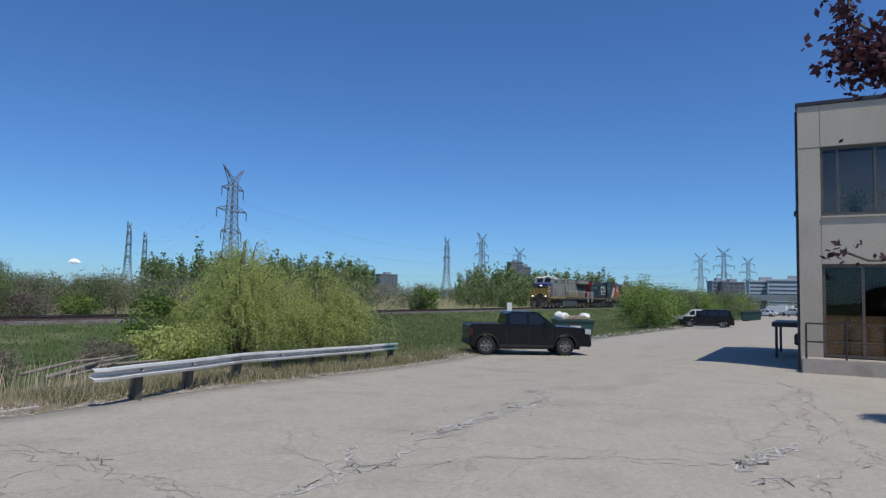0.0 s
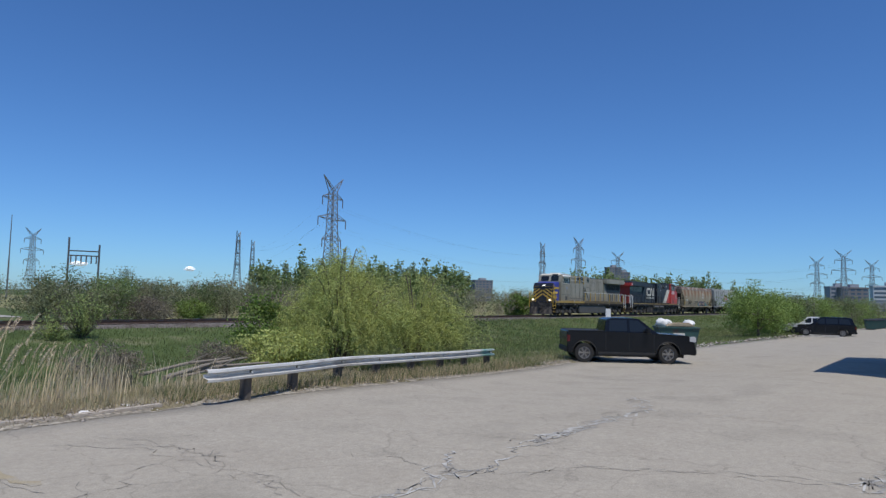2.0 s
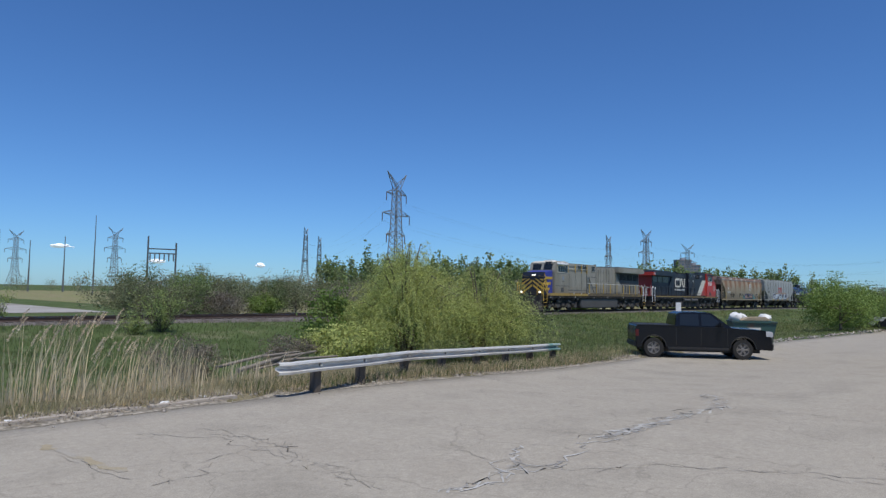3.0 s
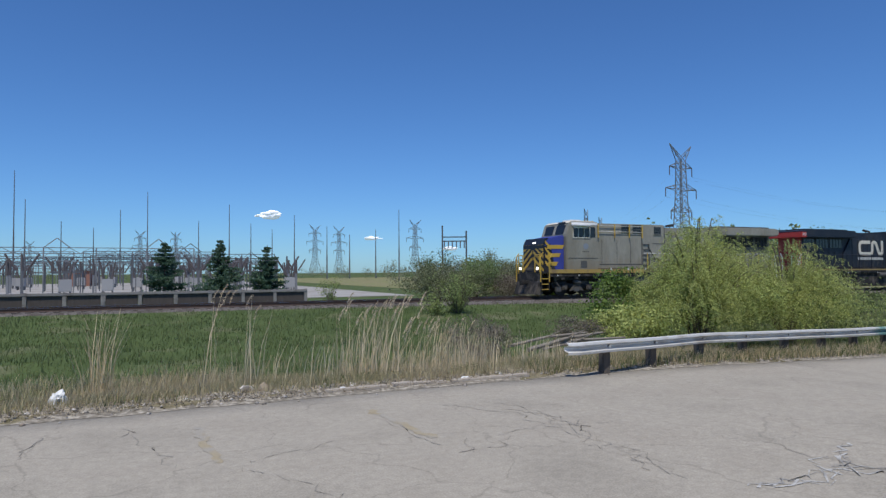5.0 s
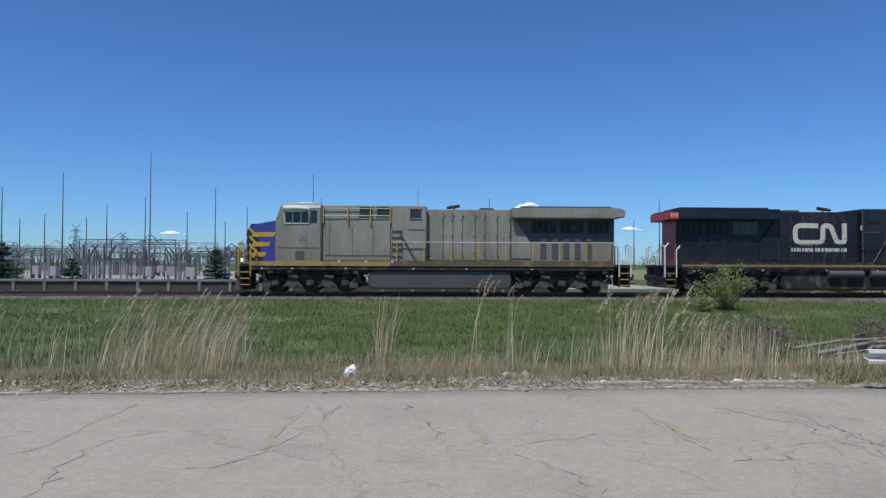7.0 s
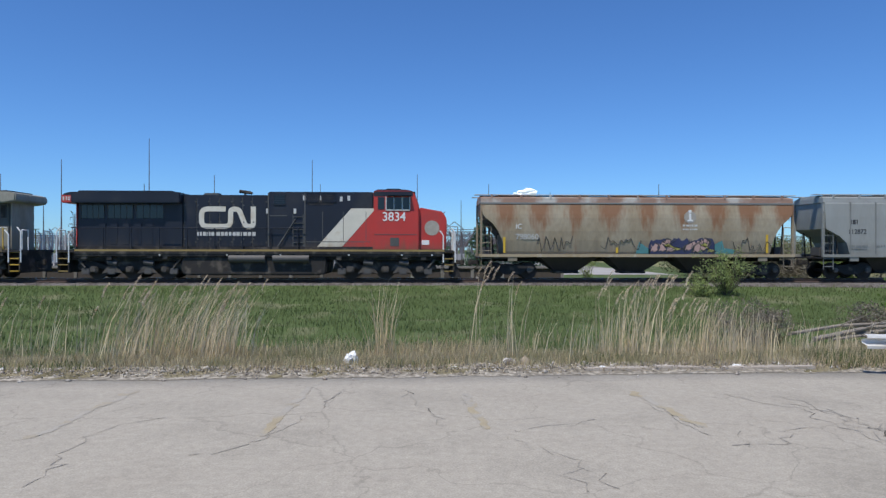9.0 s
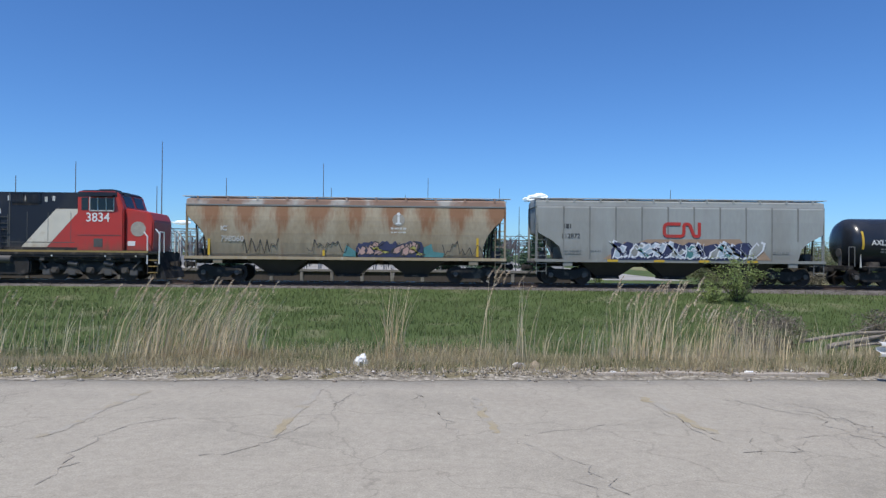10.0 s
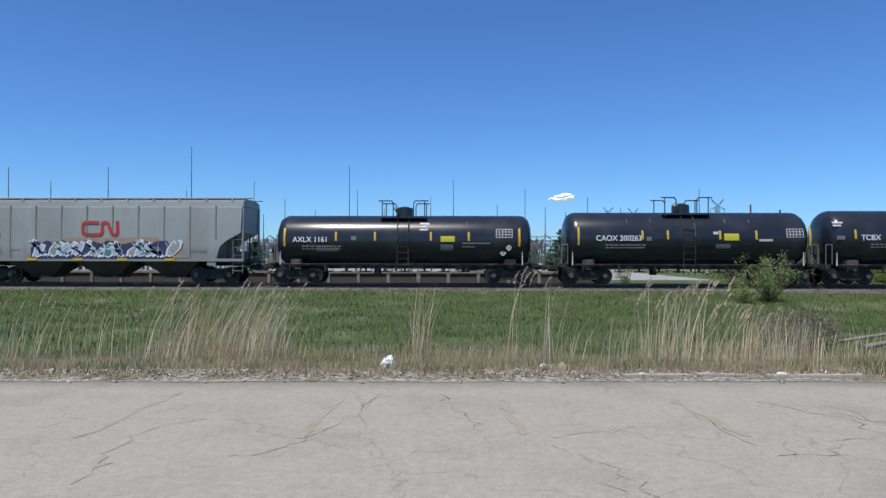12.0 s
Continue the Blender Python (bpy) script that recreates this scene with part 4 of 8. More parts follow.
    for x0, sg in ((0.0, 1), (L, -1)):
        part("end_platform", Bm().box(min(x0 + sg * 0.2, x0 + sg * 2.2), max(x0 + sg * 0.2, x0 + sg * 2.2), -1.45, 1.45, 1.12, 1.20), "under", car)
        for s in (-1, 1):
            part("corner_post", Bm().box(min(x0 + sg * 0.28, x0 + sg * 0.38), max(x0 + sg * 0.28, x0 + sg * 0.38), s * 1.4 - 0.06, s * 1.4 + 0.06, 1.2, zt), paint, car)
            for dx in (0.85, 1.25):
                part("end_strut", Bm().rod((x0 + sg * dx, s * 1.2, 1.2), (x0 + sg * (dx - 0.1), s * 1.2, 3.0 if dx < 1 else 2.5), 0.045, n=6), "under", car)
            lad = Bm()
            for k in range(8):
                lad.rod((x0 + sg * 0.32, s * 1.46, 0.7 + 0.42 * k), (x0 + sg * 0.85, s * 1.46, 0.7 + 0.42 * k), 0.018, n=5)
            lad.rod((x0 + sg * 0.85, s * 1.46, 0.55), (x0 + sg * 0.85, s * 1.46, 2.8), 0.022, n=5).rod((x0 + sg * 0.32, s * 1.46, 0.55), (x0 + sg * 0.32, s * 1.46, 3.7), 0.022, n=5)
            part("ladder", lad, "hop_seam" if not rounded else paint, car)
            part("jacking_pad", Bm().box(x0 + sg * 2.0 - 0.25, x0 + sg * 2.0 + 0.25, s * 1.42, s * 1.52, 0.98, 1.2, 0.02), paint, car)
        sheet = Bm()
        sheet.loft([[(x0 + sg * 2.3, -1.3, 1.3), (x0 + sg * 2.3, 1.3, 1.3), (x0 + sg * 2.25, 1.3, 1.3), (x0 + sg * 2.25, -1.3, 1.3)], [(x0 + sg * 0.5, -1.35, 3.4), (x0 + sg * 0.5, 1.35, 3.4), (x0 + sg * 0.45, 1.35, 3.4), (x0 + sg * 0.45, -1.35, 3.4)]])
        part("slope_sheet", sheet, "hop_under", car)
        coupler(car, x0 + sg * 0.35, -sg)
        part("brake_gear", Bm().box(min(x0 + sg * 0.5, x0 + sg * 1.0), max(x0 + sg * 0.5, x0 + sg * 1.0), -0.8, 0.1, 1.25, 1.75, 0.04), "tank_side", car)
        freight_truck(car, x0 + sg * 2.05, wheels)
    return car, wheels


def tank_car(label, L, r, marks, saddle):
    """A tank car: domed shell, manway housing with guard rails, ladders, sills and markings."""
    car = tagged(empty("tank_car"), label, "tank car", "train")
    wheels = []
    zc = 1.02 + r
    x0, x1 = 0.55, L - 0.55
    prof = [(x0, 0.25), (x0 + 0.06, 0.62), (x0 + 0.2, 0.86), (x0 + 0.42, 0.97), (x0 + 0.62, 1.0), (L * 0.3, 1.0), (L * 0.31, 1.0), (L * 0.69, 1.0), (L * 0.7, 1.0), (x1 - 0.62, 1.0), (x1 - 0.42, 0.97), (x1 - 0.2, 0.86), (x1 - 0.06, 0.62), (x1, 0.25)]
    b = Bm()
    b.loft([[(x, r * f * math.cos(a), zc + r * f * math.sin(a)) for a in np.linspace(0, 2 * math.pi, 40, endpoint=False)] for x, f in prof])
    part("tank_shell", b, "tank_black", car, smooth=True)
    for x in (L * 0.27, L * 0.5, L * 0.73):
        b = Bm()
        b.loft([[(x + d, (r + 0.006) * math.cos(a), zc + (r + 0.006) * math.sin(a)) for a in np.linspace(0, 2 * math.pi, 40, endpoint=False)] for d in (-0.03, 0.03)], caps=False)
        part("weld_band", b, "tank_black", car, smooth=True)
    m = L / 2
    dome = part("manway_housing", Bm().rod((m, 0, zc + r - 0.1), (m, 0, zc + r + 0.42), 0.48, 0.46, n=20).rod((m, 0, zc + r + 0.42), (m, 0, zc + r + 0.50), 0.40, 0.2, n=20), "tank_black", car, smooth=True)
    part("manway_lid", Bm().rod((m - 0.3, -0.3, zc + r + 0.2), (m - 0.45, -0.55, zc + r + 0.42), 0.14, n=12), "decal_dim", dome)
    for s in (-1, 1):
        part("top_walkway", Bm().box(m - 1.25, m + 1.25, s * 0.75 - 0.3, s * 0.75 + 0.3, zc + r - 0.18, zc + r - 0.14), "tank_black", car)
        for d in (-1, 1):
            g = Bm()
            xa, xb = m + d * 0.55, m + d * 1.15
            g.pipe([(xa, s * 1.0, zc + r - 0.2), (xa, s * 1.0, zc + r + 0.6), (xa + d * 0.08, s * 1.0, zc + r + 0.75), (xb + d * 0.2, s * 1.0, zc + r + 0.75)], 0.03)
            g.pipe([(xb, s * 1.0, zc + r - 0.25), (xb, s * 1.0, zc + r + 0.75)], 0.03)
            part("guard_rail", g, "tank_black", car)
        lad = Bm()
        for d in (-0.3, 0.3):
            pts = [(m + d, s * 1.42, 0.55), (m + d, s * (r + 0.1), zc)] + [(m + d, s * (r + 0.08) * math.cos(a), zc + (r + 0.08) * math.sin(a)) for a in (0.4, 0.75, 1.05)]
            lad.pipe(pts, 0.028)
        for k in range(8):
            z = 0.7 + 0.33 * k
            lad.rod((m - 0.3, s * 1.44, z), (m + 0.3, s * 1.44, z), 0.018, n=5)
        part("side_ladder", lad, "under", car)
        part("side_walk", Bm().box(1.0, L - 1.0, s * 1.3 - 0.12, s * 1.3 + 0.12, 1.0, 1.06), "under", car)
    part("centre_sill", Bm().box(0.3, L - 0.3, -0.25, 0.25, 0.82, 1.08), "under", car)
    for x in np.arange(3.4, L - 3.2, 1.05):
        part("pipe_hanger", Bm().box(x - 0.05, x + 0.05, -1.2, -1.12, 0.66, 1.0).box(x - 0.3, x + 0.3, -1.2, -1.15, 0.66, 0.72), "under", car)
    part("bottom_outlet", Bm().rod((m - 1.5, 0, 0.5), (m - 1.5, 0, 1.1), 0.2, n=12), "under", car)
    for a, sg in ((0.0, 1), (L, -1)):
        part("end_sill", Bm().box(min(a + sg * 0.25, a + sg * 0.55), max(a + sg * 0.25, a + sg * 0.55), -1.45, 1.45, 0.92, 1.14, 0.03), "under", car)
        part("bolster", Bm().box(a + sg * 1.75 - 0.3, a + sg * 1.75 + 0.3, -1.35, 1.35, 0.85, 1.35, 0.04), saddle, car)
        for s in (-1, 1):
            part("end_grab", Bm().pipe([(a + sg * 0.3, s * 1.42, 1.1), (a + sg * 0.3, s * 1.42, 2.15), (a + sg * 0.62, s * 1.42, 2.15), (a + sg * 0.62, s * 1.42, 1.1)], 0.022), "decal_dim", car)
        part("brake_stand", Bm().box(a + sg * 0.35 - 0.06, a + sg * 0.35 + 0.06, -0.6, -0.45, 1.1, 1.9).rod((a + sg * 0.3, -0.53, 1.85), (a + sg * 0.26, -0.53, 1.85), 0.24, n=14), "tank_side", car)
        freight_truck(car, a + sg * 1.75, wheels)
        coupler(car, a + sg * 0.3, -sg)

    def plate(name, xa, xb, za, zb, mat, lab=""):
        """A sheet that follows the shell between two heights."""
        aa, ab = math.asin((za - zc) / r), math.asin((zb - zc) / r)
        g = Bm()
        A = np.linspace(aa, ab, 5)
        ro, ri = r + 0.014, r + 0.002
        ring = [(-ro * math.cos(t), zc + ro * math.sin(t)) for t in A] + [(-ri * math.cos(t), zc + ri * math.sin(t)) for t in A[::-1]]
        g.loft([[(x, y, z) for y, z in ring] for x in (xa, xb)])
        return part(name, g, mat, car, lab)

    for fx, tall in marks["strips"]:
        x = fx * L
        plate("reflective_strip", x - 0.055, x + 0.055, zc - (0.05 if not tall else 0.35), zc + (0.42 if not tall else 0.62), "marker")
    for fx, fw, dz, h, mat in marks["plates"]:
        plate("placard", fx * L, (fx + fw) * L, zc + dz, zc + dz + h, mat)
    for fx, dz in marks.get("diamonds", ()):
        t_ = math.asin(dz / r)
        xx, zz, yy = fx * L, zc + dz, -(r + 0.016) * math.cos(t_)
        part("hazard_diamond", Bm().prism([(xx - 0.17, zz), (xx, zz - 0.17), (xx + 0.17, zz), (xx, zz + 0.17)], yy - 0.03, yy), "decal", car)
        part("diamond_core", Bm().prism([(xx - 0.08, zz), (xx, zz - 0.08), (xx + 0.08, zz), (xx, zz + 0.08)], yy - 0.036, yy - 0.031), "decal_dim", car)
    for fx, fz in marks.get("tables", ()):
        for k in range(6):
            plate("stencil_bar", fx * L + 0.17 * k, fx * L + 0.17 * k + 0.03, zc + fz, zc + fz + 0.46, "decal")
        for k in range(4):
            plate("stencil_bar", fx * L, fx * L + 0.88, zc + fz + 0.145 * k, zc + fz + 0.145 * k + 0.025, "decal")
    for fx in (0.062, 0.925):
        part("hand_brake_lever", Bm().rod((fx * L, -1.44, 1.05), (fx * L, -1.44, 1.75), 0.045, 0.015, n=6), "decal", car)
    for k in range(int((L - 2.4) / 1.9)):
        part("walk_bracket", Bm().box(1.4 + 1.9 * k, 1.46 + 1.9 * k, -1.43, -1.25, 0.72, 1.06), "under", car)
    part("dome_saddle", Bm().loft([[(m + a * 1.0, b_ * 0.62, zc + r - 0.165 + c) for a, b_ in ((-1.3, -1), (1.3, -1), (1.3, 1), (-1.3, 1))] for c in (0.0, 0.04)]), "decal_dim", car)
    part("side_rail", Bm().rod((1.0, -1.43, 1.09), (L - 1.0, -1.43, 1.09), 0.022, n=6), "under", car)
    for fx in (0.27, 0.36, 0.64, 0.73):
        part("seam_tab", Bm().rod((fx * L, -(r + 0.01) * math.cos(0.62), zc + (r + 0.01) * math.sin(0.62)), (fx * L, -(r + 0.01) * math.cos(0.80), zc + (r + 0.01) * math.sin(0.80)), 0.016, n=5), "decal_dim", car)
    if marks.get("text"):
        lettering("reporting_mark", marks["text"], 0.40, "white", car, (marks["text_x"] * L, -r - 0.018, zc - 0.12), squeeze=0.98, bold=0.005)
        text_bars(car, marks["text_x"] * L + 0.5, marks["text_x"] * L + 2.6, zc - 0.38, 0.07, -r + 0.02 - 0.035, "decal_dim", 5)
        text_bars(car, marks["text_x"] * L + 0.5, marks["text_x"] * L + 2.6, zc - 0.52, 0.07, -r + 0.06 - 0.035, "decal_dim", 6)
    return car, wheels


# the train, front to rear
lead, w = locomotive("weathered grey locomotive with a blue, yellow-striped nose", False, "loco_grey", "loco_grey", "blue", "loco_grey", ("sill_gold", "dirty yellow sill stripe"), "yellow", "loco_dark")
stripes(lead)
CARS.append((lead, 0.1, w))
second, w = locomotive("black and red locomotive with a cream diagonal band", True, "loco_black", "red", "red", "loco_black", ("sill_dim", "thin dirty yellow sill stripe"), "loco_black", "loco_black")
y = -1.328
part("red_cab_panel", Bm().prism([(15.1, 1.58), (16.98, 3.74), (16.98, 1.58)], y - 0.004, y), "red", second)
part("cream_band", Bm().prism([(13.75, 1.58), (15.7, 3.78), (16.98, 3.78), (16.94, 3.70), (15.08, 1.58)], y - 0.004, y), "cream", second, "cream diagonal band")
wordmark(second, 7.6, 2.68, 3.0, 1.2, 0.27, -1.074, "cream", "pale bent-bar railway mark")
text_bars(second, 7.5, 10.6, 2.32, 0.2, -1.074, "decal", 3)
lettering("road_number", "3834", 0.66, "white", second, (17.35, -1.512, 3.12), squeeze=0.96, bold=0.007)
part("emblem", Bm().rod((20.0, -1.262, 2.75), (20.0, -1.252, 2.75), 0.4, n=22), "emblem_grey", second, "round worn grey emblem")
part("end_tab", Bm().box(19.45, 19.85, -1.262, -1.25, 1.85, 2.1), "white", second)
part("red_end_wing", Bm().box(0.62, 1.15, -1.53, 1.53, 4.02, 4.45, 0.03), "red", second)
text_bars(second, 0.7, 1.1, 4.15, 0.2, -1.532, "decal", 8)
for x, z in ((11.2, 3.5), (12.65, 3.5), (13.15, 4.2), (14.0, 4.2), (15.1, 4.15), (15.5, 4.2)):
    part("small_decal", Bm().box(x, x + 0.14, -1.334, -1.328, z, z + 0.26), "decal", second)
for i in range(14):
    part("louvre", Bm().box(13.4 + 0.1 * i, 13.45 + 0.1 * i, -1.345, -1.328, 3.95, 4.5), "under", second)
CARS.append((second, 22.8, w))

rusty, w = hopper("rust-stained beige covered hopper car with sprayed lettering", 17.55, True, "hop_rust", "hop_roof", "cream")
lettering("reporting_mark", "IC", 0.36, "white", rusty, (2.15, -1.575, 2.72))
lettering("car_number", "798060", 0.42, "decal", rusty, (2.15, -1.562, 2.15), squeeze=0.98)
graffiti(rusty, 9.3, 12.9, 1.38, 2.35, -1.548, 11, ["spray_pink", "spray_pink", "spray_pink", "spray_olive"], "mark_dark", "spray_navy")
part("spray_cloud", Bm().prism([(8.6, 1.4), (8.8, 2.0), (9.4, 1.6), (9.4, 1.38)], -1.552, -1.548), "spray_teal", rusty)
part("spray_cloud", Bm().prism([(12.8, 1.4), (12.9, 1.9), (13.3, 2.1), (13.4, 1.7), (14.0, 1.6), (13.9, 1.38)], -1.552, -1.548), "spray_teal", rusty)
part("emblem", Bm().rod((11.55, -1.57, 3.35), (11.55, -1.555, 3.35), 0.33, n=22), "emblem_grey", rusty, "round grey emblem")
part("emblem_letter", Bm().box(11.49, 11.61, -1.582, -1.57, 3.2, 3.55).rod((11.55, -1.582, 3.66), (11.55, -1.57, 3.66), 0.09, n=12).box(11.4, 11.7, -1.582, -1.57, 3.12, 3.2), "white", rusty)
text_bars(rusty, 11.15, 11.95, 2.85, 0.1, -1.562, "decal", 12)
text_bars(rusty, 11.15, 11.95, 2.66, 0.07, -1.562, "decal", 13)
for k, (xa, xb) in enumerate(((3.3, 5.2), (6.7, 8.9), (13.9, 16.0))):
    r3 = random.Random(40 + k)
    pts = [(xa + (xb - xa) * i / 16, -1.56, 1.5 + r3.uniform(0.0, 0.85)) for i in range(17)]
    part("scribble", Bm().pipe(pts, 0.016, 4), "mark_dark", rusty)
for x, h in ((1.55, 0.85), (15.75, 1.0), (7.6, 0.3)):
    part("reflective_strip", Bm().box(x - 0.06, x + 0.06, -1.562, -1.535, 1.42, 1.42 + h), "marker", rusty)
CARS.append((rusty, 45.1, w))

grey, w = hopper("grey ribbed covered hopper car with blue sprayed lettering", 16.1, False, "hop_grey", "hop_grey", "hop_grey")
wordmark(grey, 7.05, 2.55, 2.05, 0.82, 0.17, -1.562, "red", "red bent-bar railway mark")
text_bars(grey, 1.75, 2.15, 3.0, 0.24, -1.545, "mark_dark", 21)
lettering("car_number", "112872", 0.36, "mark_dark", grey, (1.62, -1.548, 2.48), squeeze=0.95)
text_bars(grey, 1.7, 2.7, 1.78, 0.07, -1.545, "hop_seam", 22)
text_bars(grey, 1.7, 2.7, 1.64, 0.07, -1.545, "hop_seam", 23)
text_bars(grey, 3.2, 3.75, 1.78, 0.07, -1.545, "hop_seam", 24)
text_bars(grey, 13.0, 13.9, 1.72, 0.12, -1.545, "hop_seam", 26)
part("spray_haze", Bm().prism([(3.9, 1.38), (4.2, 1.6), (4.7, 1.75), (5.0, 2.3), (5.6, 2.2), (6.2, 2.45), (11.2, 2.5), (11.6, 2.0), (12.4, 2.1), (12.6, 1.7), (12.9, 1.38)], -1.560, -1.556), "spray_orange", grey)
graffiti(grey, 4.3, 12.0, 1.36, 2.45, -1.563, 7, ["spray_pale", "spray_navy", "hop_grey", "spray_pale", "spray_teal"], "spray_white", "spray_navy")
for x in (4.1, 6.6, 9.0, 11.6):
    part("reflective_strip", Bm().box(x, x + 0.55, -1.60, -1.55, 1.24, 1.36), "marker", grey)
CARS.append((grey, 63.68, w))

ta = {"diamonds": [(0.858, -0.70), (0.878, -0.42)], "tables": [(0.832, 0.12)], "strips": [(0.075, 1), (0.26, 0), (0.40, 0), (0.60, 0), (0.735, 0), (0.915, 1)], "text": "AXLX 1161", "text_x": 0.105,
      "plates": [(0.635, 0.05, -0.10, 0.30, "lime"), (0.635, 0.045, -0.55, 0.30, "decal_dim"), (0.56, 0.035, 0.82, 0.10, "decal"), (0.56, 0.025, 0.66, 0.09, "decal"), (0.56, 0.03, 0.50, 0.09, "decal"),
                 (0.315, 0.018, -0.02, 0.22, "decal_dim"), (0.712, 0.10, -0.22, 0.08, "decal_dim"), (0.712, 0.045, -0.4, 0.07, "decal_dim"), (0.19, 0.08, -0.62, 0.2, "decal_dim")]}
tb = {"tables": [(0.862, 0.06)], "strips": [(0.085, 1), (0.325, 0), (0.42, 0), (0.615, 0), (0.75, 0), (0.95, 1)], "text": "CAOX 200263", "text_x": 0.15,
      "plates": [(0.63, 0.055, -0.10, 0.36, "lime"), (0.60, 0.055, -0.52, 0.22, "decal_dim"), (0.59, 0.018, 0.22, 0.14, "decal"), (0.76, 0.05, -0.15, 0.12, "decal"), (0.34, 0.018, -0.12, 0.2, "decal_dim")]}
tc = {"strips": [(0.13, 0), (0.35, 0), (0.65, 0), (0.93, 1)], "text": "TCBX", "text_x": 0.15, "plates": [(0.05, 0.04, 0.75, 0.09, "decal"), (0.05, 0.03, 0.6, 0.08, "decal"), (0.06, 0.03, -0.1, 0.2, "decal_dim")]}
for L, r, marks, lab, at in ((14.99, 1.36, ta, "black tank car with yellow strips and a short white mark", 80.55), (14.02, 1.45, tb, "black tank car with a large yellow placard", 96.2), (13.9, 1.50, tc, "larger black tank car with white marks on its end", 110.03),
                             (14.4, 1.45, tb, "black tank car further back in the train", 124.3), (14.4, 1.45, ta, "black tank car at the back of the train", 139.2)):
    tank, w = tank_car(lab, L, r, marks, "under" if at < 106 else "tank_side")
    CARS.append((tank, at, w))

TRAIN = [(0.0, 96.3), (0.5, 89.0), (1.5, 74.1), (2.5, 59.1), (3.5, 44.5), (4.5, 29.35), (5.0, 21.45), (5.5, 13.56), (6.0, 5.65), (6.5, -2.29), (7.5, -18.25), (8.5, -34.25), (9.0, -42.37), (9.5, -50.48), (10.5, -66.63), (11.0, -74.73), (12.0, -91.11)]

